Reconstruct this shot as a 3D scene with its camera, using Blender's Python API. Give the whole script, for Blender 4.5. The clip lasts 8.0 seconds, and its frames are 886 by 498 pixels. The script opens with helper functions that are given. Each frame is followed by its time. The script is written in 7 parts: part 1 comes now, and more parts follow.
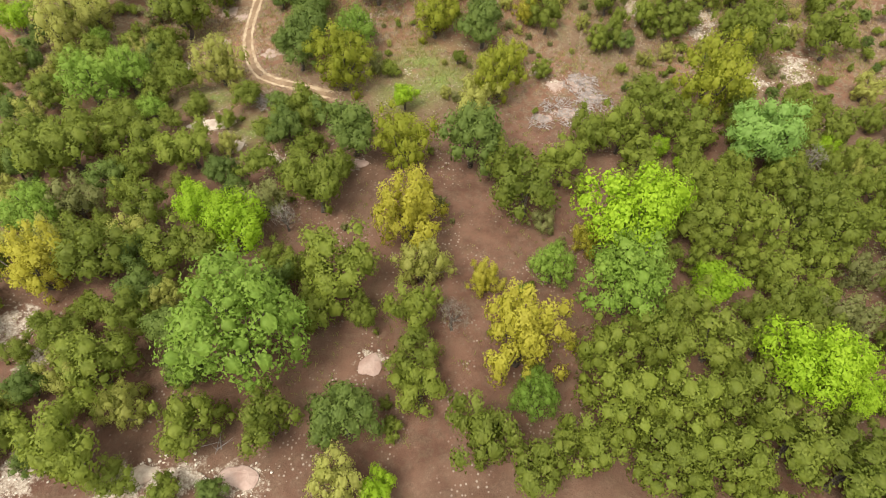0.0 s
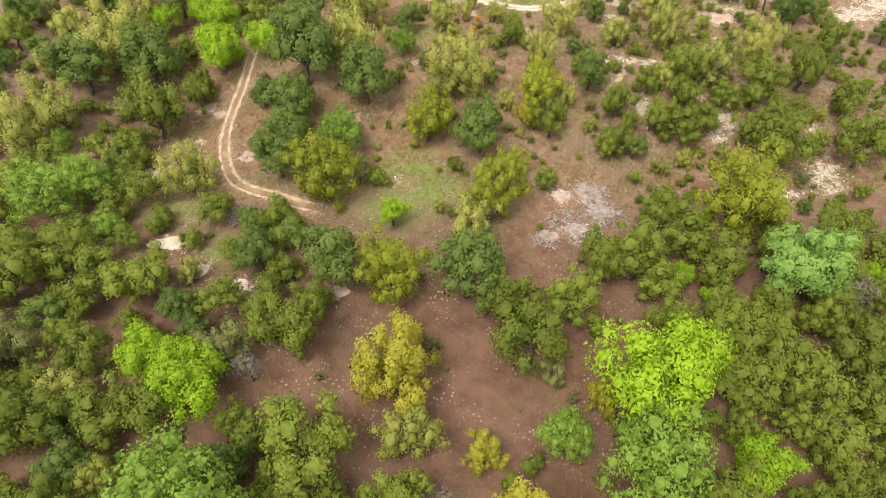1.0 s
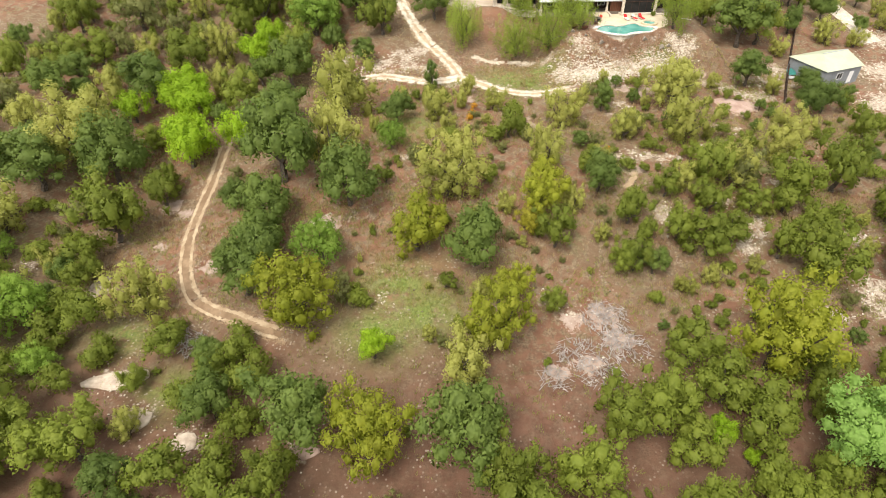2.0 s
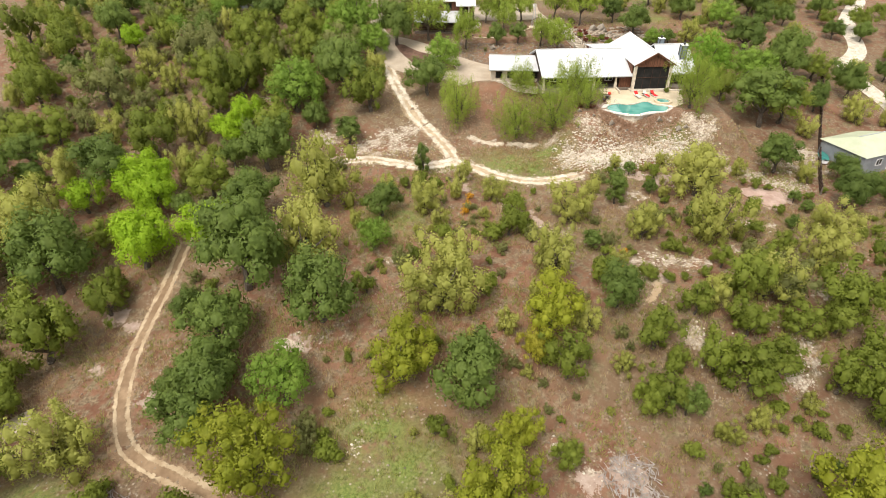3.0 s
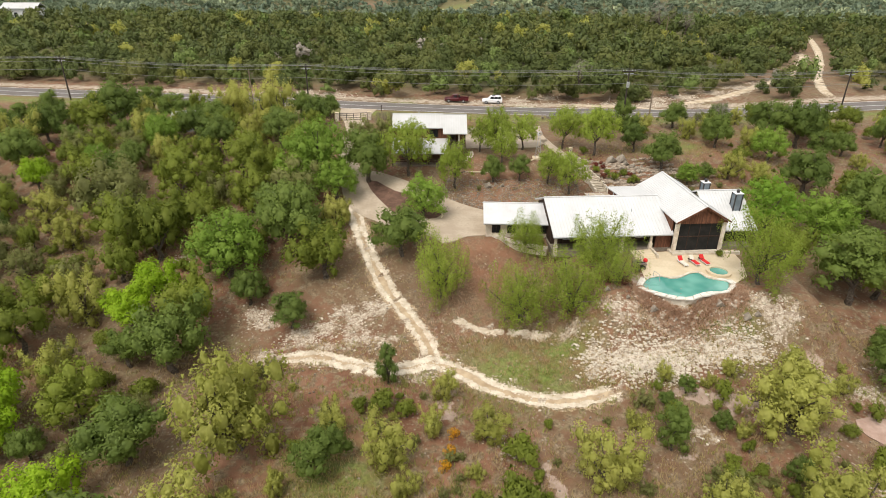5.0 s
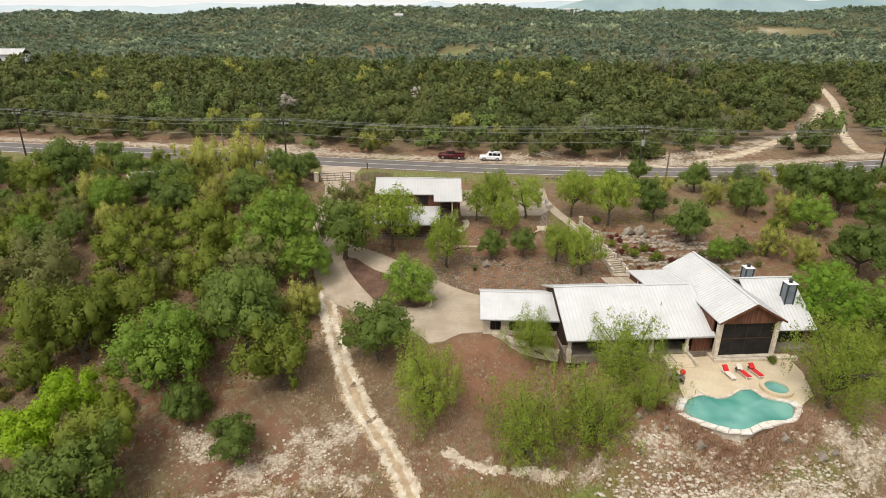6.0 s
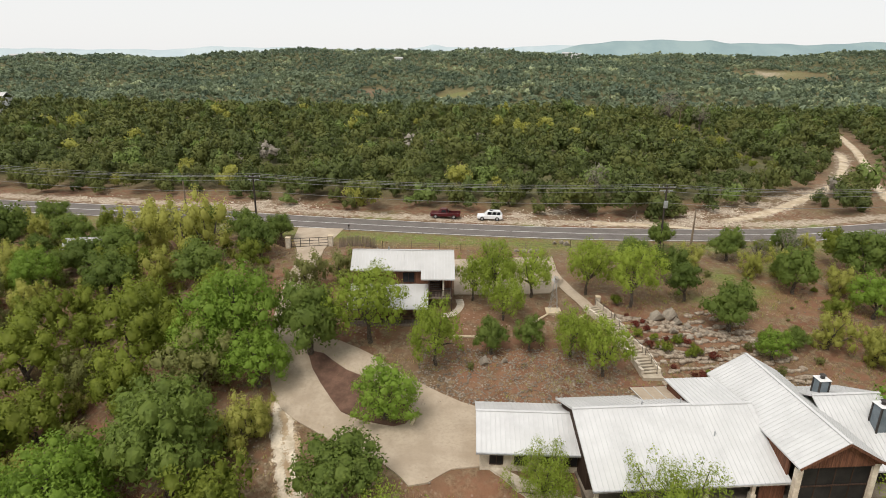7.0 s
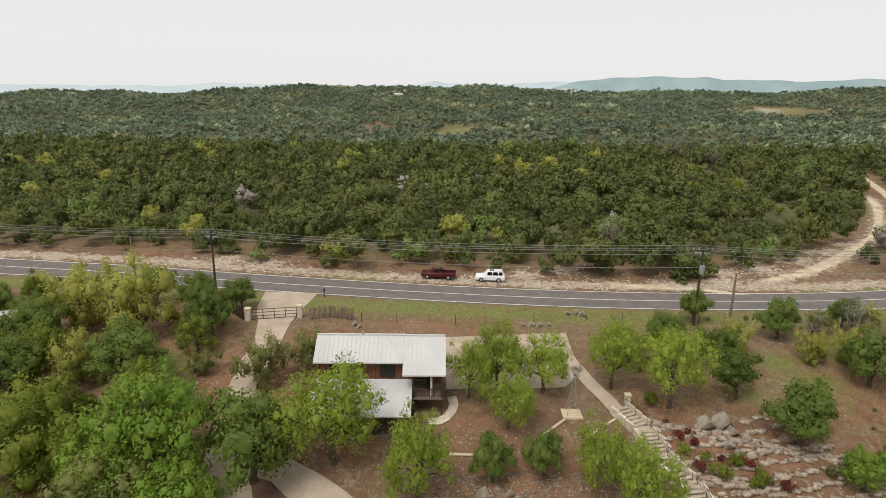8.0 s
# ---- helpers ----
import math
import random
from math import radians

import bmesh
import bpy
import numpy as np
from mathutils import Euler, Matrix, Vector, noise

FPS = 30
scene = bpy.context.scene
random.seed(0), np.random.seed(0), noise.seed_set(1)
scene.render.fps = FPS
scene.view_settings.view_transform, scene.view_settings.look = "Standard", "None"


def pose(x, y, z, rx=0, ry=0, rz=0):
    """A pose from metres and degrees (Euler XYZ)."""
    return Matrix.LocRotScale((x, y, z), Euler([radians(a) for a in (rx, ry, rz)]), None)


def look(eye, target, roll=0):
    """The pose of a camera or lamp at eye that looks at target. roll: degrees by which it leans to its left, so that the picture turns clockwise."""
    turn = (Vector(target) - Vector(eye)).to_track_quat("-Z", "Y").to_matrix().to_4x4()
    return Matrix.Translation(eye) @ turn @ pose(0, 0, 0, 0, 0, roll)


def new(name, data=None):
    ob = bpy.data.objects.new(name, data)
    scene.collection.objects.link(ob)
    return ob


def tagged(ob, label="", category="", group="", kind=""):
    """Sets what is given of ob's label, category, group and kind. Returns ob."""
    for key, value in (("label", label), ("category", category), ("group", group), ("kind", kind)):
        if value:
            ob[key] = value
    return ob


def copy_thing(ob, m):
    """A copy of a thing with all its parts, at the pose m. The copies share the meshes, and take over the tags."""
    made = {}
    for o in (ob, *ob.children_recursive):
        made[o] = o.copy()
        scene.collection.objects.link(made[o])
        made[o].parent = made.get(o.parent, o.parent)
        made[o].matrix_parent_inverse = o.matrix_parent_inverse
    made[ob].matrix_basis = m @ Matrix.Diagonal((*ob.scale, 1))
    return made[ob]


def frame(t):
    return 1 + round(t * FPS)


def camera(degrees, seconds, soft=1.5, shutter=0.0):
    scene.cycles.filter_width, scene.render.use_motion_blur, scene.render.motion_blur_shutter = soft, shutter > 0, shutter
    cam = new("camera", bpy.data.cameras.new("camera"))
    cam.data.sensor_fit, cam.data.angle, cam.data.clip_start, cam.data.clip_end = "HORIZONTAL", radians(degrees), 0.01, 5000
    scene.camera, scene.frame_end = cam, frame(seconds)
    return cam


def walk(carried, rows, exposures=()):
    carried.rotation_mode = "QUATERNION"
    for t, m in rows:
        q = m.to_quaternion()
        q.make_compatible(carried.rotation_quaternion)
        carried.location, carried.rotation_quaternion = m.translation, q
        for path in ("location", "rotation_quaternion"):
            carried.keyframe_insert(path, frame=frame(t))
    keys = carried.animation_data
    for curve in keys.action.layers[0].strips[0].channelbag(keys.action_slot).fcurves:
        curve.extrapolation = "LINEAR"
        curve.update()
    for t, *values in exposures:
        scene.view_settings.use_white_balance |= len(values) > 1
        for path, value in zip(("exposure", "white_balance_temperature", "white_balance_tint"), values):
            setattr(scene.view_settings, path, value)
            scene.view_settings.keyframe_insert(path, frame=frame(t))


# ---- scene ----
cam = camera(73.8, 8.0, soft=0.5, shutter=0.1)
METRES, EYE, TILT, LEAN, TURN = 130.0, 31.0, -47.7, 0.0, 0.0
ROWS = [
    (0.0, 0.0, 0.0, 0.0, 0.0, 0.0, -0.0),
    (0.5, 0.0034, 0.0402, 0.0437, -0.03, 2.44, -0.0),
    (1.0, 0.007, 0.0807, 0.0871, -0.02, 4.88, -0.04),
    (1.5, 0.0109, 0.1215, 0.1308, -0.04, 7.21, -0.06),
    (3.0, 0.0242, 0.2465, 0.2626, -0.13, 14.02, -0.19),
    (3.5, 0.0291, 0.2881, 0.3086, -0.15, 16.04, -0.21),
    (4.0, 0.0347, 0.331, 0.3545, -0.16, 18.07, -0.28),
    (4.5, 0.0402, 0.3739, 0.4016, -0.2, 20.03, -0.32),
    (6.0, 0.0559, 0.5024, 0.5429, -0.34, 25.77, -0.42),
    (6.5, 0.0609, 0.5452, 0.5907, -0.38, 27.64, -0.47),
    (7.0, 0.0662, 0.5883, 0.6385, -0.4, 29.5, -0.49),
    (7.5, 0.0709, 0.6309, 0.6867, -0.4, 31.29, -0.5),
    (8.0, 0.0756, 0.6738, 0.7349, -0.4, 32.72, -0.54),
]
walk(cam, [(t, pose(0, 0, EYE, TILT, LEAN, TURN) @ pose(METRES * x, METRES * y, METRES * z, 90 + pitch, roll, yaw)) for t, x, y, z, yaw, pitch, roll in ROWS],
     ((0.0, 0.86), (1.5, 0.90), (3.0, 0.70), (4.5, 0.47), (6.0, 0.20), (7.0, 0.08), (8.0, -0.03)))

import collections
from math import sin, cos, pi

# ---- overcast daylight ----
SUN_UP, SUN_TURN = radians(58), radians(215)
world = bpy.data.worlds.new("overcast_sky")
scene.world = world
world.use_nodes = True
wn, wl = world.node_tree.nodes, world.node_tree.links
sky = wn.new("ShaderNodeTexSky")
sky.sky_type, sky.sun_disc = "NISHITA", False
sky.sun_elevation, sky.sun_rotation = SUN_UP, SUN_TURN
thin = wn.new("ShaderNodeVectorMath")
thin.operation, thin.inputs["Scale"].default_value = "SCALE", 0.10
wl.new(sky.outputs[0], thin.inputs[0])
cloud = wn.new("ShaderNodeMix")
cloud.data_type = "RGBA"
cloud.inputs["Factor"].default_value = 0.9
wl.new(thin.outputs[0], cloud.inputs["A"])
cloud.inputs["B"].default_value = (0.86, 0.855, 0.85, 1)
wl.new(cloud.outputs["Result"], wn["Background"].inputs[0])
wn["Background"].inputs[1].default_value = 1.03

sun = new("sun", bpy.data.lights.new("sun", "SUN"))
sun.data.energy, sun.data.angle, sun.data.color = 2.3, radians(24), (1.0, 0.95, 0.88)
# the sky's rotation counts clockwise from north
sun.matrix_world = look((0, 0, 0), (-math.sin(SUN_TURN) * math.cos(SUN_UP), -math.cos(SUN_TURN) * math.cos(SUN_UP), -math.sin(SUN_UP)))

# ---- materials ----
class Nodes:
    """A principled material whose nodes are made by short calls."""

    def __init__(self, name, rough=0.8, metal=0.0):
        self.m = bpy.data.materials.new(name)
        self.m.use_nodes = True
        self.n, self.l = self.m.node_tree.nodes, self.m.node_tree.links
        self.b = self.n["Principled BSDF"]
        self.b.inputs["Roughness"].default_value = rough
        self.b.inputs["Metallic"].default_value = metal
        self.b.inputs["Specular IOR Level"].default_value = 0.25

    def put(self, socket, v):
        if isinstance(v, bpy.types.NodeSocket):
            self.l.new(v, socket)
        elif isinstance(v, (tuple, list)) and len(v) == 3 and socket.type == "RGBA":
            socket.default_value = (*v, 1)
        else:
            socket.default_value = v

    def place(self, kind="Position"):
        return self.n.new("ShaderNodeNewGeometry").outputs[kind]

    def local(self):
        return self.n.new("ShaderNodeTexCoord").outputs["Object"]

    def rand(self):
        return self.n.new("ShaderNodeObjectInfo").outputs["Random"]

    def island(self):
        return self.n.new("ShaderNodeNewGeometry").outputs["Random Per Island"]

    def attr(self, name):
        a = self.n.new("ShaderNodeAttribute")
        a.attribute_name = name
        return a.outputs["Fac"]

    def noise(self, scale, detail=4.0, rough=0.6, at=None, distort=0.0):
        t = self.n.new("ShaderNodeTexNoise")
        t.inputs["Scale"].default_value, t.inputs["Detail"].default_value = scale, detail
        t.inputs["Roughness"].default_value, t.inputs["Distortion"].default_value = rough, distort
        self.l.new(at or self.place(), t.inputs["Vector"])
        return t.outputs["Fac"]

    def cells(self, scale, at=None, out="Distance", feature="F1"):
        t = self.n.new("ShaderNodeTexVoronoi")
        t.feature = feature
        t.inputs["Scale"].default_value = scale
        self.l.new(at or self.place(), t.inputs["Vector"])
        return t.outputs[out]

    def step(self, v, a, b, lo=0.0, hi=1.0):
        r = self.n.new("ShaderNodeMapRange")
        r.interpolation_type = "SMOOTHSTEP"
        self.put(r.inputs["Value"], v)
        for k, x in (("From Min", a), ("From Max", b), ("To Min", lo), ("To Max", hi)):
            r.inputs[k].default_value = x
        return r.outputs["Result"]

    def math(self, op, a, b=0.0):
        r = self.n.new("ShaderNodeMath")
        r.operation = op
        self.put(r.inputs[0], a)
        self.put(r.inputs[1], b)
        return r.outputs[0]

    def mix(self, f, a, b, blend="MIX"):
        r = self.n.new("ShaderNodeMix")
        r.data_type, r.blend_type = "RGBA", blend
        self.put(r.inputs["Factor"], f)
        self.put(r.inputs["A"], a)
        self.put(r.inputs["B"], b)
        return r.outputs["Result"]

    def bump(self, h, depth, dist=0.05):
        r = self.n.new("ShaderNodeBump")
        r.inputs["Strength"].default_value, r.inputs["Distance"].default_value = depth, dist
        self.l.new(h, r.inputs["Height"])
        self.l.new(r.outputs[0], self.b.inputs["Normal"])

    def done(self, colour):
        self.put(self.b.inputs["Base Color"], colour)
        return self.m


def leaf_mat(name, dark, light, tip, through_light=0.45):
    """Foliage: leaf to leaf, clump to clump and tree to tree variation."""
    k = Nodes(name, 0.62)
    dark = (dark[0] * 1.45, dark[1] * 1.42, dark[2] * 1.2)
    light, tip = (*light[:2], light[2] * 0.95), (*tip[:2], tip[2] * 0.95)
    c = k.mix(k.step(k.island(), 0.0, 1.0, 0.15, 0.85), dark, light)
    c = k.mix(k.step(k.noise(0.55, 3), 0.42, 0.68), c, tip)
    c = k.mix(k.math("MULTIPLY", k.step(k.noise(0.17, 2), 0.38, 0.62), 0.35), c, tuple(v * 0.8 for v in dark))
    c = k.mix(0.45, c, k.mix(k.rand(), tuple(v * 0.8 for v in dark), tuple(min(1, v * 1.2) for v in light)))
    k.put(k.b.inputs["Base Color"], c)
    tr = k.n.new("ShaderNodeBsdfTranslucent")
    k.l.new(c, tr.inputs[0])
    mx = k.n.new("ShaderNodeMixShader")
    mx.inputs[0].default_value = through_light
    k.l.new(k.b.outputs[0], mx.inputs[1])
    k.l.new(tr.outputs[0], mx.inputs[2])
    k.l.new(mx.outputs[0], k.n["Material Output"].inputs[0])
    return k.m


LEAF = {
    "juniper": leaf_mat("juniper_needles", (0.099, 0.128, 0.017), (0.229, 0.269, 0.037), (0.276, 0.305, 0.052)),
    "oak": leaf_mat("oak_leaves", (0.074, 0.113, 0.024), (0.169, 0.223, 0.046), (0.209, 0.263, 0.057)),
    "elm": leaf_mat("elm_leaves", (0.119, 0.199, 0.026), (0.251, 0.361, 0.053), (0.295, 0.392, 0.07)),
    "lime": leaf_mat("young_lime_green_leaves", (0.185, 0.300, 0.014), (0.340, 0.480, 0.024), (0.400, 0.540, 0.036)),
    "ash": leaf_mat("fresh_green_ash_leaves", (0.096, 0.182, 0.016), (0.199, 0.326, 0.031), (0.236, 0.356, 0.045)),
    "gold": leaf_mat("golden_leaves", (0.270, 0.255, 0.024), (0.480, 0.440, 0.058), (0.560, 0.500, 0.090)),
    "willow": leaf_mat("yellow_green_leaves", (0.221, 0.236, 0.047), (0.405, 0.398, 0.102), (0.464, 0.445, 0.137)),
    "mesquite": leaf_mat("mesquite_leaves", (0.162, 0.217, 0.028), (0.301, 0.373, 0.054), (0.347, 0.411, 0.071), 0.45),
    "sage": leaf_mat("grey_green_leaves", (0.125, 0.136, 0.044), (0.245, 0.250, 0.085), (0.290, 0.290, 0.110)),
    "bare": leaf_mat("grey_twigs", (0.160, 0.135, 0.110), (0.290, 0.260, 0.230), (0.330, 0.300, 0.270), 0.05),
    "russet": leaf_mat("russet_flowers", (0.110, 0.024, 0.018), (0.220, 0.050, 0.036), (0.210, 0.105, 0.060)),
    "marigold": leaf_mat("orange_flowers", (0.45, 0.22, 0.01), (0.70, 0.38, 0.02), (0.75, 0.45, 0.05)),
}


def m_bark():
    k = Nodes("grey_brown_bark", 0.9)
    n = k.noise(6, 5)
    k.bump(n, 0.6)
    return k.done(k.mix(k.step(n, 0.35, 0.7), (0.050, 0.038, 0.028), (0.165, 0.135, 0.105)))


def m_ground():
    k = Nodes("hillside_soil", 0.95)
    big, mid, fine = k.noise(0.045, 5), k.noise(0.35, 6, 0.65), k.noise(3.0, 6, 0.7)
    soil = k.mix(k.step(mid, 0.35, 0.65), (0.146, 0.067, 0.038), (0.242, 0.124, 0.074))
    soil = k.mix(k.step(big, 0.40, 0.62), soil, k.mix(mid, (0.126, 0.076, 0.043), (0.198, 0.130, 0.075)))
    litter = k.mix(k.step(fine, 0.3, 0.7), (0.098, 0.066, 0.038), (0.295, 0.220, 0.135))
    soil = k.mix(k.step(k.noise(0.9, 5), 0.42, 0.62), soil, litter)
    weed = k.math("MULTIPLY", k.step(k.noise(0.22, 6, 0.7), 0.52, 0.70), k.step(k.noise(1.8, 5), 0.35, 0.65))
    soil = k.mix(k.math("MULTIPLY", weed, 0.6), soil, k.mix(fine, (0.085, 0.095, 0.028), (0.190, 0.185, 0.065)))
    red = k.math("MULTIPLY", k.attr("red"), k.step(mid, 0.30, 0.60))
    soil = k.mix(red, soil, k.mix(fine, (0.190, 0.090, 0.050), (0.290, 0.155, 0.092)))
    soil = k.mix(k.math("MULTIPLY", k.attr("humus"), 0.75), soil, k.mix(k.step(mid, 0.3, 0.7), (0.092, 0.046, 0.029), (0.158, 0.086, 0.056)))
    grass = k.math("MULTIPLY", k.attr("green"), k.step(k.noise(0.55, 6, 0.7), 0.28, 0.58))
    soil = k.mix(grass, soil, k.mix(k.step(fine, 0.3, 0.7), (0.090, 0.130, 0.024), (0.210, 0.240, 0.062)))
    # the wood mask tones the soil to a darker olive
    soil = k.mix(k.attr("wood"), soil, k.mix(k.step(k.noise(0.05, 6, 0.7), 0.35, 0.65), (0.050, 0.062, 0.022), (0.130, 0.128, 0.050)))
    chalk = k.mix(k.step(k.noise(2.6, 6, 0.75), 0.32, 0.66), (0.210, 0.145, 0.096), (0.580, 0.500, 0.390))
    edge = k.math("ADD", k.attr("pale"), k.step(k.noise(0.8, 8, 0.78), 0.22, 0.78, -0.75, 0.55))
    soil = k.mix(k.step(edge, 0.38, 0.74, 0.0, 0.92), soil, chalk)
    flat = k.math("ADD", k.attr("bare"), k.step(k.noise(0.6, 6, 0.7), 0.25, 0.75, -0.45, 0.35))
    soil = k.mix(k.step(flat, 0.42, 0.56, 0.0, 0.95), soil, k.mix(k.step(k.noise(1.5, 5), 0.3, 0.7), (0.330, 0.235, 0.180), (0.440, 0.335, 0.270)))
    # loose limestone showing through the litter
    chip = k.math("MULTIPLY", k.step(k.cells(1.9), 0.30, 0.14), k.step(k.noise(0.16, 5), 0.47, 0.62))
    soil = k.mix(k.math("MULTIPLY", chip, 0.7), soil, (0.420, 0.345, 0.270))
    k.bump(fine, 0.8, 0.15)
    return k.done(soil)


def m_asphalt():
    k = Nodes("worn_asphalt", 0.9)
    n = k.noise(0.5, 5)
    c = k.mix(k.step(n, 0.3, 0.7), (0.120, 0.104, 0.094), (0.165, 0.145, 0.130))
    c = k.mix(k.step(k.noise(9, 4), 0.45, 0.75), c, (0.19, 0.17, 0.152))
    k.bump(k.noise(30, 3), 0.2, 0.02)
    return k.done(c)


def m_plain(name, a, b, scale=1.5, rough=0.8, metal=0.0, fine=12.0, depth=0.25, vary=0.0, local=False, worn=0.0):
    k = Nodes(name, rough, metal)
    at = k.local() if local else None
    n, f = k.noise(scale, 5, at=at), k.noise(fine, 4, at=at)
    c = k.mix(k.step(n, 0.32, 0.68), a, b)
    c = k.mix(k.math("MULTIPLY", k.step(f, 0.42, 0.72), 0.5), c, tuple(0.5 * (u + v) * 0.78 for u, v in zip(a, b)))
    if vary:
        c = k.mix(k.math("MULTIPLY", k.rand(), vary), c, tuple(v * 0.45 for v in a))
    k.bump(f, depth, 0.03)
    if worn:
        # loose dirt that thins out in patches towards the edges of a track
        thin = k.math("ADD", k.attr("side"), k.math("ADD", k.step(k.noise(1.1, 6, 0.7), 0.3, 0.7, -worn, worn), k.step(k.noise(7.0, 3), 0.3, 0.7, -0.3, 0.3)))
        mx = k.n.new("ShaderNodeMixShader")
        k.l.new(k.step(thin, 0.66, 0.78), mx.inputs[0])
        k.l.new(k.b.outputs[0], mx.inputs[1])
        k.l.new(k.n.new("ShaderNodeBsdfTransparent").outputs[0], mx.inputs[2])
        k.l.new(mx.outputs[0], k.n["Material Output"].inputs[0])
    return k.done(c)


def m_water():
    k = Nodes("turquoise_pool_water", 0.04)
    k.b.inputs["Specular IOR Level"].default_value = 0.5
    k.bump(k.noise(1.6, 3), 0.10, 0.05)
    n = k.noise(0.22, 2)
    return k.done(k.mix(k.step(n, 0.35, 0.65), (0.055, 0.240, 0.195), (0.160, 0.390, 0.320)))


def m_wood(name, a, b, rough=0.75):
    k = Nodes(name, rough)
    at = k.n.new("ShaderNodeMapping")
    at.inputs["Scale"].default_value = (9, 9, 0.5)
    k.l.new(k.place(), at.inputs[0])
    n = k.noise(1.0, 5, at=at.outputs[0])
    c = k.mix(k.step(n, 0.3, 0.7), a, b)
    c = k.mix(k.math("MULTIPLY", k.rand(), 0.4), c, tuple(v * 0.5 for v in a))
    k.bump(n, 0.4, 0.02)
    return k.done(c)


BARK = m_bark()
GROUND = m_ground()
ASPHALT = m_asphalt()
WATER = m_water()
WHITE_LINE = m_plain("worn_white_road_paint", (0.62, 0.61, 0.58), (0.78, 0.77, 0.74), 0.8)
CONCRETE = m_plain("tan_concrete", (0.37, 0.295, 0.215), (0.47, 0.385, 0.29), 0.35, 0.85, fine=3.0)
PATIO = m_plain("buff_patio_concrete", (0.55, 0.445, 0.30), (0.64, 0.535, 0.375), 0.5, 0.8, fine=5.0)
LIME = m_plain("white_limestone", (0.50, 0.42, 0.32), (0.76, 0.68, 0.56), 1.3, 0.9, fine=7.0, depth=0.5, vary=0.25)
LEDGE = m_plain("tan_ledge_limestone", (0.25, 0.185, 0.13), (0.60, 0.51, 0.40), 2.4, 0.92, fine=7.0, depth=0.8, vary=0.5)
BOULDER = m_plain("tan_grey_boulder_stone", (0.21, 0.175, 0.135), (0.42, 0.365, 0.295), 0.9, 0.92, fine=5.0, depth=0.6, vary=0.3)
STEPSTONE = m_plain("cream_step_stone", (0.37, 0.31, 0.23), (0.51, 0.44, 0.34), 1.5, 0.9, fine=6.0, depth=0.4)
PALEROOF = m_plain("pale_yellow_green_metal_roof", (0.40, 0.42, 0.28), (0.48, 0.50, 0.35), 0.4, 0.5)
GREYROCK = m_plain("weathered_grey_limestone", (0.19, 0.155, 0.118), (0.39, 0.33, 0.26), 1.0, 0.9, fine=5.0, depth=0.6, vary=0.4)
RUTSOIL = m_plain("worn_rut_soil", (0.33, 0.23, 0.135), (0.50, 0.385, 0.25), 0.6, 0.95, fine=2.2, depth=0.5, worn=0.35)
TRACK = m_plain("pale_caliche_dirt", (0.42, 0.325, 0.215), (0.64, 0.54, 0.40), 0.5, 0.95, fine=2.2, depth=0.5, worn=0.2)
CALICHE = m_plain("white_crushed_caliche", (0.44, 0.36, 0.26), (0.70, 0.61, 0.48), 0.9, 0.95, fine=3.5, depth=0.6, worn=0.5)
MULCH = m_plain("red_brown_mulch", (0.100, 0.056, 0.039), (0.180, 0.104, 0.072), 0.8, 0.95, fine=7.0, depth=0.8)
DIRT = m_plain("tan_track_dirt", (0.20, 0.125, 0.070), (0.31, 0.21, 0.125), 0.5, 0.95, fine=2.2, depth=0.5, worn=0.45)
SEAM = m_plain("grey_roof_seams", (0.55, 0.55, 0.54), (0.61, 0.61, 0.60), 0.5, 0.5)
ROOF = m_plain("white_standing_seam_metal", (0.555, 0.548, 0.535), (0.615, 0.608, 0.595), 0.3, 0.4, 0.0, fine=0.5, depth=0.02)
OLDROOF = m_plain("galvanised_standing_seam_metal", (0.49, 0.48, 0.46), (0.56, 0.55, 0.535), 0.35, 0.45, 0.0, fine=0.7, depth=0.02)
CEDAR = m_wood("red_brown_cedar_boards", (0.105, 0.042, 0.024), (0.235, 0.105, 0.060))
DARKWOOD = m_wood("dark_stained_wood", (0.030, 0.018, 0.013), (0.085, 0.050, 0.034))
GREYWOOD = m_wood("weathered_grey_wood", (0.120, 0.090, 0.072), (0.250, 0.200, 0.165))
POLE = m_wood("creosoted_pole_wood", (0.028, 0.022, 0.019), (0.080, 0.062, 0.050))
PALEPOLE = m_wood("weathered_pole_wood", (0.155, 0.115, 0.080), (0.270, 0.205, 0.145))
STEEL = m_plain("dark_steel", (0.045, 0.040, 0.038), (0.085, 0.076, 0.070), 3, 0.55, 0.4)
WIRE = m_plain("grey_aluminium_wire", (0.20, 0.20, 0.19), (0.30, 0.30, 0.29), 3, 0.5, 0.3)
COPING = m_plain("white_pool_coping_stone", (0.58, 0.53, 0.45), (0.76, 0.72, 0.65), 1.2, 0.85, fine=6.0, depth=0.4)
GALV = m_plain("galvanised_steel", (0.42, 0.43, 0.44), (0.58, 0.59, 0.60), 3, 0.4, 0.7)
SCREEN = m_plain("black_insect_screen", (0.010, 0.010, 0.010), (0.026, 0.024, 0.022), 0.7, 0.6, fine=40)
GLASS = m_plain("dark_window_glass", (0.012, 0.013, 0.015), (0.030, 0.032, 0.035), 0.6, 0.06, fine=2, depth=0.0)
TEAL = m_plain("teal_tarpaulin", (0.03, 0.16, 0.14), (0.06, 0.24, 0.20), 3, 0.6)
SLATE = m_plain("slate_grey_metal_siding", (0.13, 0.16, 0.18), (0.19, 0.22, 0.24), 1.2, 0.5)
CREAM = m_plain("cream_lounger_cloth", (0.62, 0.56, 0.46), (0.72, 0.66, 0.56), 3, 0.8)
